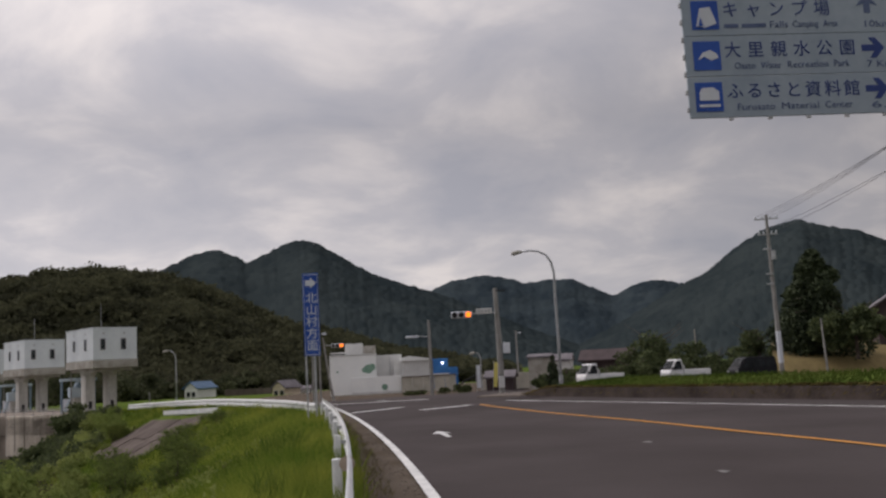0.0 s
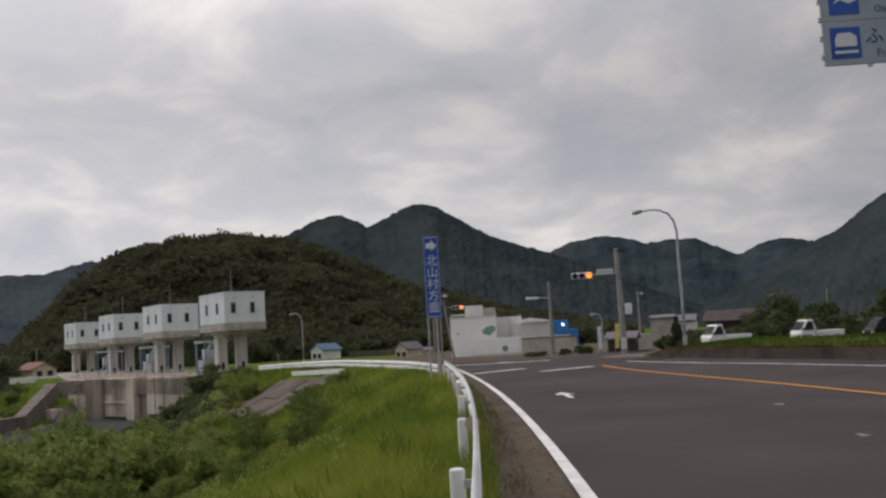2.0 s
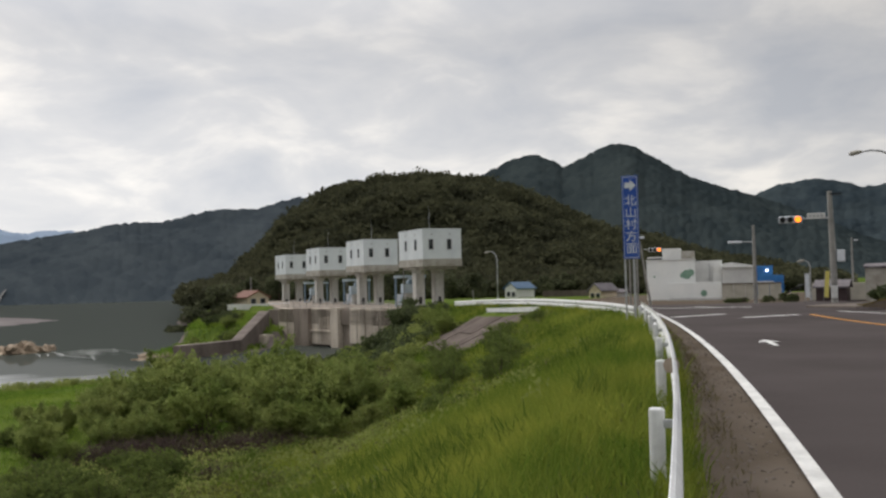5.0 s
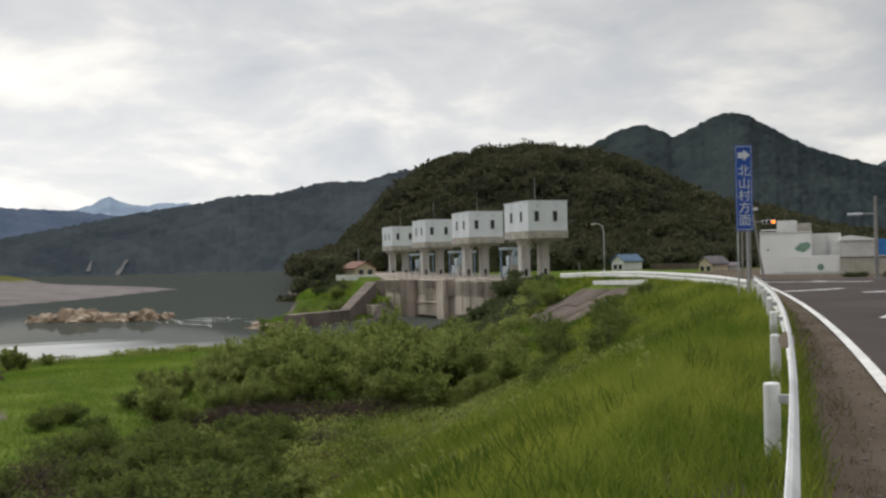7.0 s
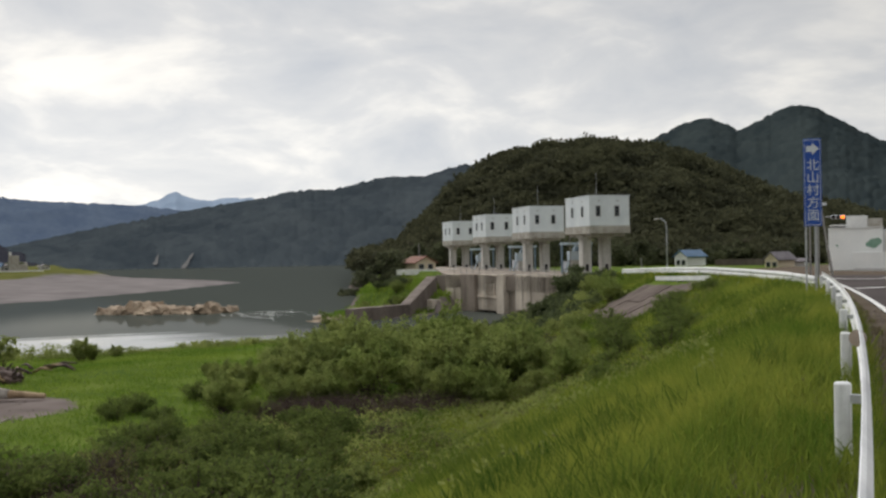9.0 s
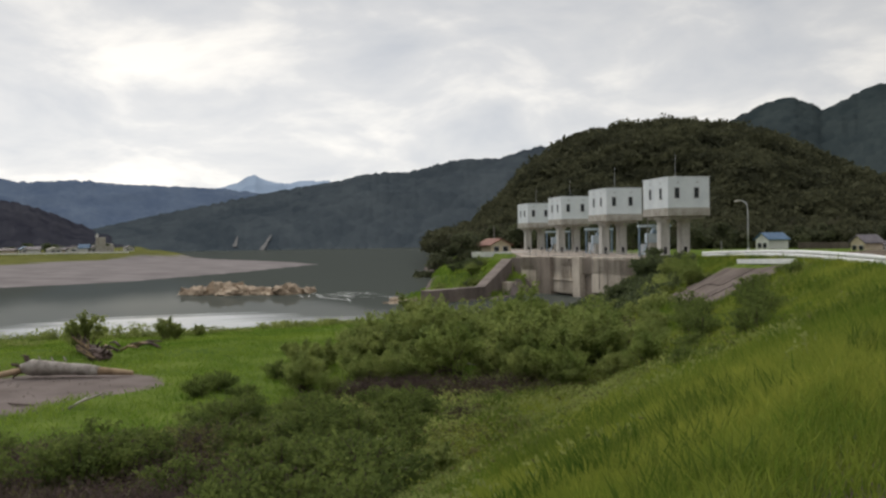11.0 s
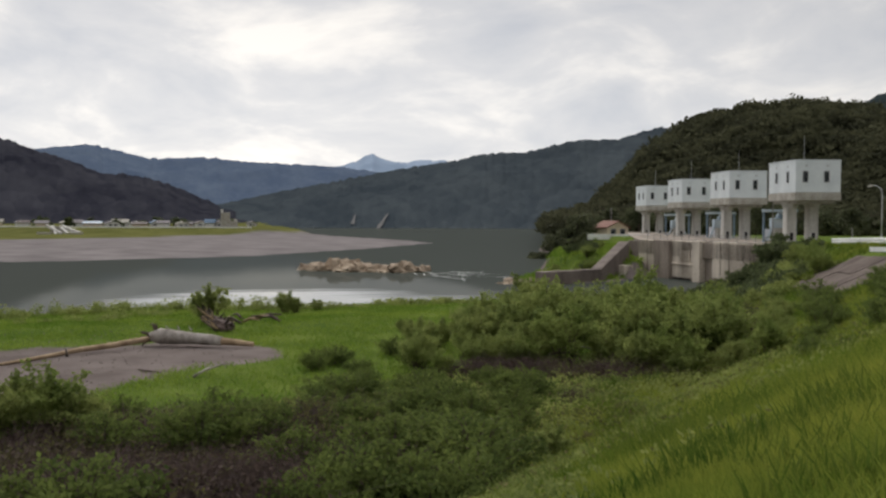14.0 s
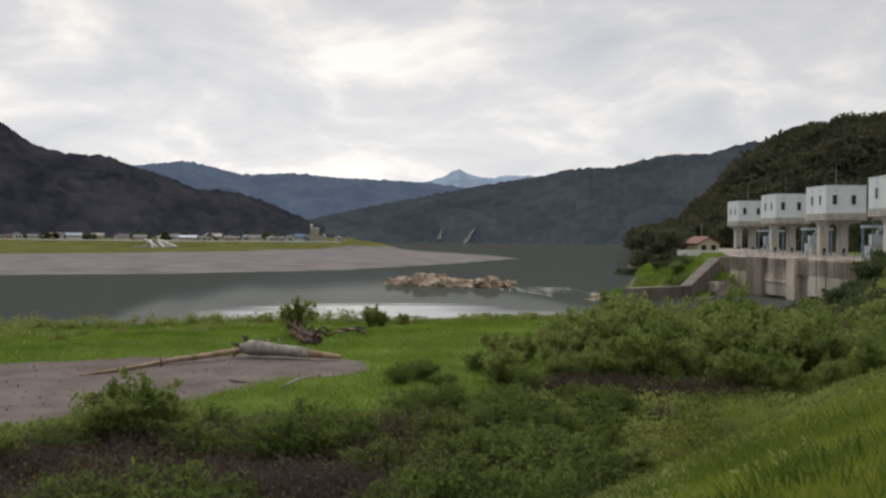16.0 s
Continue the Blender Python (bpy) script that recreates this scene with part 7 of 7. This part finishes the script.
def body_shape(prof, w, taper=0.9):
    """A car body from its side outline (y forward, z), narrower at the roof."""
    bm = BM()
    top = max(z for _, z in prof)
    rows_ = []
    for sx_ in (-1, 1):
        rows_.append([bm.verts.new((sx_ * w / 2 * (taper + (1 - taper) * (1 - max(0, z - 0.9) / (top - 0.9))), yy, z)) for yy, z in prof])
    n = len(prof)
    bm.faces.new(rows_[0][::-1]); bm.faces.new(rows_[1])
    for i in range(n):
        bm.faces.new((rows_[0][i], rows_[0][(i + 1) % n], rows_[1][(i + 1) % n], rows_[1][i]))
    bmesh.ops.recalc_face_normals(bm, faces=bm.faces[:])
    bmesh.ops.bevel(bm, geom=bm.edges[:], offset=0.05, segments=2, affect="EDGES")
    return bm


def wheels(g, w, ys):
    for yy in ys:
        for sx_ in (-1, 1):
            bm = BM(); tube(bm, (sx_ * (w / 2 - 0.14), yy, 0.27), (sx_ * (w / 2 + 0.01), yy, 0.27), 0.27, 0.27, 20)
            tw = part("wheel", bm, M["tyre"], g)
            bm = BM(); tube(bm, (sx_ * (w / 2 - 0.02), yy, 0.27), (sx_ * (w / 2 + 0.025), yy, 0.27), 0.15, 0.13, 14)
            part("rim", bm, M["steel"], tw)


def glass(g, pts, name="side_window"):
    bm = BM()
    vs = [bm.verts.new(p) for p in pts]
    f = bm.faces.new(vs)
    bmesh.ops.solidify(bm, geom=[f], thickness=0.012)
    return part(name, bm, M["dark"], g)


def kei_truck(p, turn, label):
    """Small cab-over pickup, 3.4 m long, nose towards +y."""
    g = thing("pickup_truck", pose(*p, 0, 0, turn), label, "truck", "small white pickups")
    part("cab", body_shape([(0.55, 0.3), (1.68, 0.3), (1.7, 0.85), (1.62, 0.98), (1.12, 1.72), (0.62, 1.75), (0.55, 0.9)], 1.46, 0.86), M["car_white"], g)
    bm = BM(); box(bm, -0.72, -1.68, 0.52, 0.72, 0.52, 0.66, 0.02); part("bed", bm, M["car_white"], g)
    for a in ((-0.72, -1.68, 0.66, -0.68, 0.5, 0.95), (0.68, -1.68, 0.66, 0.72, 0.5, 0.95), (-0.72, -1.7, 0.66, 0.72, -1.66, 0.95), (-0.68, 0.46, 0.66, 0.68, 0.5, 1.3)):
        bm = BM(); box(bm, *a, 0.008); part("bed_side", bm, M["car_white"], g)
    bm = BM(); box(bm, -0.5, -1.5, 0.34, 0.5, 0.6, 0.52); part("chassis", bm, M["black"], g)
    for s in (-1, 1):
        glass(g, [(s * 0.735, 0.68, 1.0), (s * 0.735, 1.48, 1.0), (s * 0.66, 1.1, 1.6), (s * 0.655, 0.72, 1.62)])
        bm = BM(); box(bm, s * 0.6 - 0.12, 1.67, 0.62, s * 0.6 + 0.12, 1.72, 0.78, 0.02); part("headlight", bm, M["steel"], g)
        bm = BM(); box(bm, s * 0.82 - 0.07, 1.5, 1.0, s * 0.82 + 0.07, 1.58, 1.2, 0.02); part("mirror", bm, M["black"], g)
    glass(g, [(-0.6, 1.64, 1.04), (0.6, 1.64, 1.04), (0.54, 1.2, 1.64), (-0.54, 1.2, 1.64)], "windscreen")
    bm = BM(); box(bm, -0.68, 1.68, 0.32, 0.68, 1.74, 0.48, 0.02); part("bumper", bm, M["car_white"], g)
    wheels(g, 1.42, (1.12, -0.78))
    return g


def kei_van(p, turn, label, paint, category="car"):
    g = thing("van", pose(*p, 0, 0, turn), label, category)
    part("body", body_shape([(-1.68, 0.3), (1.62, 0.3), (1.68, 0.85), (1.5, 1.05), (0.95, 1.72), (0.6, 1.78), (-1.6, 1.76), (-1.7, 1.0)], 1.47, 0.87), paint, g)
    for s in (-1, 1):
        for y0, y1, y2, y3 in ((0.25, 1.15, 0.85, 0.28), (-0.7, 0.15, 0.18, -0.7), (-1.5, -0.8, -0.8, -1.45)):
            glass(g, [(s * 0.742, y0, 1.02), (s * 0.742, y1, 1.02), (s * 0.665, y2, 1.6), (s * 0.665, y3, 1.6)])
        bm = BM(); box(bm, s * 0.58 - 0.13, 1.6, 0.66, s * 0.58 + 0.13, 1.7, 0.84, 0.03); part("headlight", bm, M["steel"], g)
    glass(g, [(-0.6, 1.46, 1.12), (0.6, 1.46, 1.12), (0.53, 1.0, 1.68), (-0.53, 1.0, 1.68)], "windscreen")
    wheels(g, 1.44, (1.15, -1.1))
    return g


x, y, z = on(-5.3, 73)
kei_truck((x, y, z), 118, "small white pickup truck on the side road")
x, y, z = on(-10.2, 73)
kei_truck((x, y, z), 112, "small white pickup truck following on the side road")
x, y, z = on(-13.9, 75)
kei_van((x, y, z - 0.1), 108, "black van on the side road", M["car_black"], "van")

# ---- driftwood on the sand ----
def trunk():
    z0 = ground_at(-39, 23)
    g = thing("driftwood_log", pose(0, 0, 0), "bleached driftwood trunk stranded on the sand", "log")
    bm = BM()
    bent(bm, [(-40.7, 22.1, z0 + 0.42), (-40.4, 22.35, z0 + 0.48), (-39.9, 22.65, z0 + 0.45), (-39.0, 23.2, z0 + 0.4), (-38.2, 23.7, z0 + 0.36), (-37.7, 24.0, z0 + 0.3)], [0.2, 0.36, 0.34, 0.3, 0.27, 0.2], 14)
    for v in bm.verts:
        v.co += Vector((noise.noise(v.co * 2.1), noise.noise(v.co * 2.3 + Vector((5, 0, 0))), noise.noise(v.co * 1.9 + Vector((0, 7, 0))))) * 0.09
    part("stem", bm, M["log"], g, smooth=True)
    bm = BM(); bent(bm, [(-37.9, 23.9, z0 + 0.32), (-37.2, 24.4, z0 + 0.27), (-36.5, 24.9, z0 + 0.2)], [0.19, 0.15, 0.1], 10); part("broken_end", bm, M["log_tan"], g, "pale broken end")
    for k in range(7):
        a = rng.uniform(0, 6.28)
        bm = BM()
        e = Vector((-40.6 + math.cos(a) * 0.6, 22.2 + 0.3 * math.cos(a), z0 + 0.5 + math.sin(a) * 0.5))
        bent(bm, [(-40.4, 22.3, z0 + 0.45), e, e + Vector((rng.normal(0, 0.15), -0.1, rng.normal(0, 0.15)))], [0.12, 0.07, 0.02], 6)
        part("root", bm, M["bark"], g)
    for k in range(3):
        bm = BM(); bent(bm, [(-40.0 + k * 0.5, 22.6 + k * 0.3, z0 + 0.75), (-40.2 + k * 0.5, 22.6 + k * 0.3, z0 + 0.95)], [0.05, 0.015], 6); part("branch_stub", bm, M["log"], g)
    return g


trunk()


def pole_wood(name, pts, radii, material, label):
    bm = BM()
    bent(bm, [(x, y, ground_at(x, y) + h) for x, y, h in pts], radii, 8)
    for v in bm.verts:
        v.co += Vector((noise.noise(v.co * 3.0), noise.noise(v.co * 3.0 + Vector((3, 0, 0))), noise.noise(v.co * 2.7 + Vector((0, 3, 0))))) * 0.03
    ob = part(name, bm, material, smooth=True)
    tagged(ob, label, "driftwood")


pole_wood("driftwood_pole", [(-40.6, 21.9, 0.36), (-40.4, 20, 0.26), (-40.1, 18.5, 0.2), (-39.6, 16.8, 0.12), (-39.2, 14.9, 0.05), (-39.0, 13.9, 0.02)], [0.13, 0.12, 0.11, 0.09, 0.07, 0.03], M["log_tan"], "long tan driftwood pole lying on the sand")
pole_wood("driftwood_branch", [(-39.5, 17.6, 0.0), (-39.4, 17.5, 0.35), (-39.2, 17.3, 0.42)], [0.05, 0.045, 0.02], M["log"], "short bleached branch stub on the sand")
pole_wood("driftwood_branch", [(-31.4, 18.7, 0.02), (-31.2, 19.0, 0.25), (-31.0, 19.5, 0.42), (-31.0, 20.0, 0.5)], [0.05, 0.045, 0.035, 0.012], M["log"], "forked bleached branch standing in the sand")
pole_wood("driftwood_branch", [(-31.2, 19.0, 0.25), (-31.4, 19.3, 0.3), (-32.0, 19.9, 0.25)], [0.045, 0.035, 0.012], M["log"], "thin bleached branch on the sand")
pole_wood("driftwood_branch", [(-34.5, 18.2, 0.03), (-33.6, 18.0, 0.1), (-32.8, 18.2, 0.05)], [0.035, 0.035, 0.015], M["twig"], "thin brown stick on the sand")
for k in range(9):
    a, b = rng.uniform(-47.5, -44.0), rng.uniform(29.5, 33.5)
    d = rng.uniform(0, 6.28)
    pole_wood("driftwood_branch", [(a, b, 0.1), (a + math.cos(d) * 0.7, b + math.sin(d) * 0.7, 0.35), (a + math.cos(d) * 1.5, b + math.sin(d) * 1.5, 0.3)], [0.09, 0.08, 0.03], M["twig" if k % 3 else "log_tan"], "brown driftwood piled by the bush")
def root_mass(x, y):
    """A stranded root plate: a lump of earth with broken roots all round."""
    z0 = ground_at(x, y)
    g = thing("driftwood_stump", pose(x, y, z0), "brown uprooted stump with broken roots by the bush", "stump")
    bm = BM()
    bmesh.ops.create_icosphere(bm, subdivisions=3, radius=0.55)
    for v in bm.verts:
        v.co *= 1 + 0.5 * noise.noise(v.co * 2.4) + 0.25 * noise.noise(v.co * 6.0)
        v.co = Vector((v.co.x * 1.5, v.co.y * 0.9, v.co.z * 0.6 + 0.2))
    part("root_plate", bm, M["twig"], g)
    rr = np.random.default_rng(88)
    for k in range(15):
        d = Vector(rr.normal(size=3)); d.z = abs(d.z) * 0.7; d.normalize()
        bm = BM()
        e = d * rr.uniform(0.8, 1.5) + Vector((0, 0, 0.15))
        bent(bm, [d * 0.3, d * 0.7 + Vector(rr.normal(0, 0.1, 3)), e], [0.1, 0.07, 0.02], 6)
        part("root", bm, M["twig" if k % 3 else "log_tan"], g)


root_mass(-43.4, 27.6)
root_mass(-45.6, 28.6)
for a, b, L0 in ((-27.2, 30.0, 1.6), (-22.0, 24.5, 1.4), (-18.3, 19.5, 1.2), (-25.0, 33.0, 1.2)):
    pole_wood("dead_branch", [(a, b, 0.3), (a + L0 * 0.5, b + 0.3, 0.42), (a + L0, b + 0.4, 0.35)], [0.05, 0.045, 0.02], M["log"], "bleached dead branch caught in the scrub")


# ---- rocks in the river ----
def rock(p, s, seed, label, group):
    rg = np.random.default_rng(seed)
    bm = BM()
    bmesh.ops.create_icosphere(bm, subdivisions=3, radius=1.0)
    off = Vector(rg.uniform(0, 50, 3))
    for v in bm.verts:
        k = 1 + 0.6 * noise.noise(v.co * 1.3 + off) + 0.42 * noise.noise(v.co * 3.1 + off) + 0.2 * noise.noise(v.co * 7.0 + off)
        v.co *= k
        v.co = Vector((v.co.x * s[0], v.co.y * s[1], v.co.z * s[2]))
    ob = part("river_rock", bm, M["rock"])
    ob.matrix_basis = pose(*p, 0, 0, rg.uniform(0, 360))
    tagged(ob, label, "rock", group)


for k in range(30):
    u = 0.76 * k / 29 + rng.normal(0, 0.02)
    c = Vector((-98.5 + 16.5 * u, 76 + 9 * u)) + Vector((rng.normal(0, 1.2), rng.normal(0, 1.2)))
    hgt = 1.25 * (0.5 + 0.6 * math.exp(-((u - 0.22) / 0.2) ** 2) + 0.45 * math.exp(-((u - 0.68) / 0.1) ** 2))
    rock((c.x, c.y, -5.75), (rng.uniform(0.9, 2.3), rng.uniform(0.8, 1.6), hgt * rng.uniform(0.7, 1.2)), 200 + k, "ochre rock outcrop in midstream", "midstream rocks")
for k in range(9):
    c = Vector((-64.5 + rng.normal(0, 1.6), 79.5 + rng.normal(0, 1.8)))
    rock((c.x, c.y, -5.75), (rng.uniform(0.5, 1.2), rng.uniform(0.5, 1.0), rng.uniform(0.3, 0.6)), 260 + k, "pale boulder at the end of the low wall", "shore boulders")

# broken white water below the rocks
M["foam"] = mat("white_water_foam", (0.28, 0.3, 0.29), (0.45, 0.46, 0.45), 0.8, 0.5, 0.3)


def foam():
    rg = np.random.default_rng(91)
    vs, fs = [], []
    for k in range(46):
        u = rg.uniform(0, 1)
        zone = rg.choice([0, 1, 3])
        if zone < 2:
            c = np.array([-82 + 9 * u + rg.normal(0, 1), 84 - 4 * u + rg.normal(0, 3.0)])
        elif zone == 2:
            c = np.array([-100 - 22 * u, 75 - 14 * u + rg.normal(0, 1.2)])
        else:
            c = np.array([-66 - 6 * u, 82 + 2 * u + rg.normal(0, 1.2)])
        L0, w = rg.uniform(1.0, 4.5), rg.uniform(0.03, 0.1)
        a = radians(150 + rg.normal(0, 14))
        d, n = np.array([math.cos(a), math.sin(a)]), np.array([-math.sin(a), math.cos(a)])
        i = len(vs)
        for t, q in ((-1, 0), (-0.4, 1), (0.5, 0.7), (1, 0), (0.4, -0.8), (-0.5, -1)):
            p = c + d * t * L0 + n * q * w
            vs.append((p[0], p[1], -5.585 + 0.02 * (abs(q) < 0.1)))
        fs += [(i, i + 1, i + 5), (i + 1, i + 2, i + 5), (i + 2, i + 4, i + 5), (i + 2, i + 3, i + 4)]
    tagged(from_arrays("river_foam", vs, fs, M["foam"]), "thin streaks of white water below the rocks", "foam", kind="stuff")


foam()


# ---- the far bank ----
def far_house(az, d, w, h, wall_m, roof_m, label, seed):
    p = polar(az, d)
    gabled("village_house", (p.x, p.y, -2.95), az + (80 if seed % 2 else 10), w, w * 1.1, h * 0.62, h, M[wall_m], M[roof_m], label, 0.4, (("window", -w * 0.3, h * 0.2, -w * 0.05, h * 0.45), ("window", w * 0.1, h * 0.2, w * 0.32, h * 0.45)))


rg = np.random.default_rng(55)
azs = np.arange(55.9, 76, 0.62)
for k, az in enumerate(azs):
    d = np.interp(az, [55, 65, 76], [335, 352, 415]) + rg.uniform(6, 40)
    wm = ["white_render", "cream", "factory_grey", "white_render"][k % 4]
    rm = ["grey_roof", "grey_roof", "brown_roof", "slab", "blue_roof"][(k * 3) % 5]
    nm = {"white_render": "white", "cream": "cream", "factory_grey": "pale grey"}[wm]
    rn_ = {"grey_roof": "grey", "brown_roof": "brown", "slab": "pale", "blue_roof": "blue"}[rm]
    far_house(az + rg.normal(0, 0.12), d, rg.uniform(2.6, 5.5), rg.uniform(1.6, 2.8), wm, rm, f"small {nm} village house with a {rn_} roof across the river", k)
for k, az in enumerate(np.arange(56.4, 75.5, 1.15)):
    d = float(np.interp(az, [55, 65, 76], [350, 366, 430])) + rg.uniform(0, 25)
    p = polar(az + rg.normal(0, 0.3), d)
    tree("village_tree", (p.x, p.y, -3.0), rg.uniform(2.0, 4.2), rg.uniform(3.0, 6.0), 420, 0.5, M["leaf_tree"], 400 + k, "dark garden tree among the houses across the river", 0.1)
p = polar(57.1, 345)
T = thing("batching_tower", pose(p.x, p.y, -2.95, 0, 0, 57), "pale concrete plant tower on the far bank", "tower")
bm = BM(); box(bm, -1.6, -1.5, 0, 1.6, 1.5, 5.2, 0.1); part("body", bm, M["slab"], T)
bm = BM(); box(bm, -1.5, -0.6, 5.2, -0.7, 0.6, 6.4, 0.05); part("shaft", bm, M["white_render"], T)
bm = BM(); box(bm, 1.6, -1.2, 0, 4.2, 1.2, 2.2, 0.1); part("annex", bm, M["slab"], T)
# concrete ramp and flumes on the levee's face
p = polar(66.2, 336)
G = thing("levee_ramp", pose(p.x, p.y, -5.0, 0, 0, 66), "pale concrete ramp and stair on the far levee", "ramp")
for x0, x1, zz in ((-6.6, -2.2, 0.45), (3.0, 7.2, 0.4)):
    slab = BM(); box(slab, x0, -9, -0.4, x1, -6, zz + 0.3, 0.05); part("footing", slab, M["slab"], G)
for xa, za, xb, zb, w in ((-4.0, 2.9, 0.8, 0.2, 0.5), (1.0, 2.4, 6.3, 0.3, 0.7), (0.2, 2.4, 2.6, 0.2, 0.5), (-2.0, 2.6, -1.0, 0.0, 0.5)):
    bm = BM(); bent(bm, [(xa, -2.0, za), (xb, -8.0, zb)], w, 4); part("flume", bm, M["pier"], G)
bm = BM(); box(bm, -2.6, -3, 0.5, 1.6, -1, 2.6, 0.1); part("stair_block", bm, M["slab"], G)
# guard wall along the far levee road
bm = BM()
bent(bm, [polar(a, float(np.interp(a, [55.6, 65.4, 76], [326, 343, 402]))) + Vector((0, 0, -2.75)) for a in np.linspace(55.6, 76, 14)], 0.28, 4)
ob = part("levee_parapet", bm, M["white_render"])
tagged(ob, "low pale parapet along the far levee road", "wall")

# bare earth scars on the ridge across the water
M["scar"] = mat("bare_earth_scar", (0.05, 0.053, 0.056), (0.092, 0.09, 0.09), 0.1, 0.95, 0.5)


def scar(az, low, high, w, lean, label):
    """A strip of bare earth that lies on the ridge's face, between two rising angles."""
    X, Y, Z, TT = left
    A, D = np.degrees(np.arctan2(-X[0], Y[0])), np.hypot(X[:, 0], Y[:, 0])
    bm = BM()
    rows_ = []
    for t in np.linspace(0, 1, 12):
        el, a0 = low + (high - low) * t, az + lean * t
        half = w * (0.62 + 0.12 * math.sin(13 * t + az)) * (1 - 0.75 * t)
        row = []
        for q in (-1, -0.3, 0.4, 1):
            a1 = a0 + half * q
            j = int(np.argmin(np.abs(A - a1)))
            e = np.degrees(np.arctan2(Z[:46, j] - 1.6, D[:46]))
            d = float(np.interp(el, np.maximum.accumulate(e), D[:46])) * 0.985
            row.append(bm.verts.new(polar(a1, d, 1.6 + d * math.tan(radians(el)))))
        rows_.append(row)
    for r0, r1 in zip(rows_, rows_[1:]):
        for k in range(3):
            bm.faces.new((r0[k], r0[k + 1], r1[k + 1], r1[k]))
    ob = part("landslide_scar", bm, M["scar"])
    tagged(ob, label, "scar", kind="structure")


scar(48.1, -0.78, 0.12, 0.25, -0.6, "long pale landslide scar on the wooded ridge")
scar(49.65, -0.55, 0.08, 0.19, -0.2, "short brown landslide scar on the wooded ridge")


# ---- small stones, litter and weeds ----
M["pebble"] = mat("grey_brown_pebbles", (0.1, 0.082, 0.066), (0.22, 0.19, 0.165), 3.0, 0.9, island=0.6)


def stones(name, X, Y, lo, hi, label, seed):
    """Loose stones: squashed, uneven octahedra lying on the ground."""
    rg = np.random.default_rng(seed)
    n = len(X)
    s = rg.uniform(lo, hi, n) ** 1.0
    c = np.stack([X, Y, height(X, Y) + s * 0.25], -1)
    dirs = np.array([(1, 0, 0), (0, 1, 0), (-1, 0, 0), (0, -1, 0), (0, 0, 0.6), (0, 0, -0.6)])
    v = c[:, None, :] + dirs[None] * (s[:, None, None] * rg.uniform(0.6, 1.3, (n, 6, 1))) + rg.normal(0, 0.12, (n, 6, 3)) * s[:, None, None]
    f = np.array([(0, 1, 4), (1, 2, 4), (2, 3, 4), (3, 0, 4), (1, 0, 5), (2, 1, 5), (3, 2, 5), (0, 3, 5)])
    faces = (np.arange(n)[:, None, None] * 6 + f[None]).reshape(-1, 3)
    tagged(from_arrays(name, v.reshape(-1, 3), faces, M["pebble"]), label, "stones", kind="stuff")


rg = np.random.default_rng(301)
gy = rg.uniform(1.5, 24, 1400)
gx = edge_line(gy) - 0.1 - rg.uniform(0, 0.85, 1400)
stones("shoulder_gravel", gx, gy, 0.006, 0.022, "loose gravel on the dirt shoulder beside the white line", 302)
a, r = rg.uniform(0, 6.28, 700), np.sqrt(rg.uniform(0, 1, 700))
stones("sand_pebbles", -41 + 10 * r * np.cos(a), 16 + 10 * r * np.sin(a), 0.02, 0.07, "pebbles scattered on the river sand", 303)
M["shoulder_weed"] = mat("dry_shoulder_weeds", (0.1, 0.085, 0.045), (0.2, 0.175, 0.09), 0.8, 0.85, island=0.2, spec=0.0, thin=0.3)
gx, gy = grass_places(90000, -6, 1.5, 1.5, 34, lambda X, Y, u: (np.abs(signed(CREST, X, Y) + 0.78) < 0.26) & (u < 0.5 + 0.5 * wave(X, Y, 0.7, 2.0)), 304)
blades("roadside_weeds", gx, gy, 0.13, 0.006, M["shoulder_weed"], "dry weeds along the foot of the guardrail", 305)
M["worn_paint"] = mat("worn_road_paint", (0.07, 0.065, 0.06), (0.3, 0.29, 0.28), 9.0, 0.8, 0.2)
for k, (x, y, w0, d0) in enumerate(((2.4, 17.6, 0.13, 0.2), (2.7, 12.9, 0.12, 0.18))):
    bm = BM()
    vs = [bm.verts.new((x + math.cos(q) * w0 * (0.6 + 0.4 * math.sin(3 * q + k)), y + math.sin(q) * d0, 0.028)) for q in np.linspace(0, 6.0, 9)]
    bm.faces.new(vs)
    tagged(part("worn_mark", bm, M["worn_paint"]), "worn fleck of white paint on the asphalt", "road marking", kind="structure")
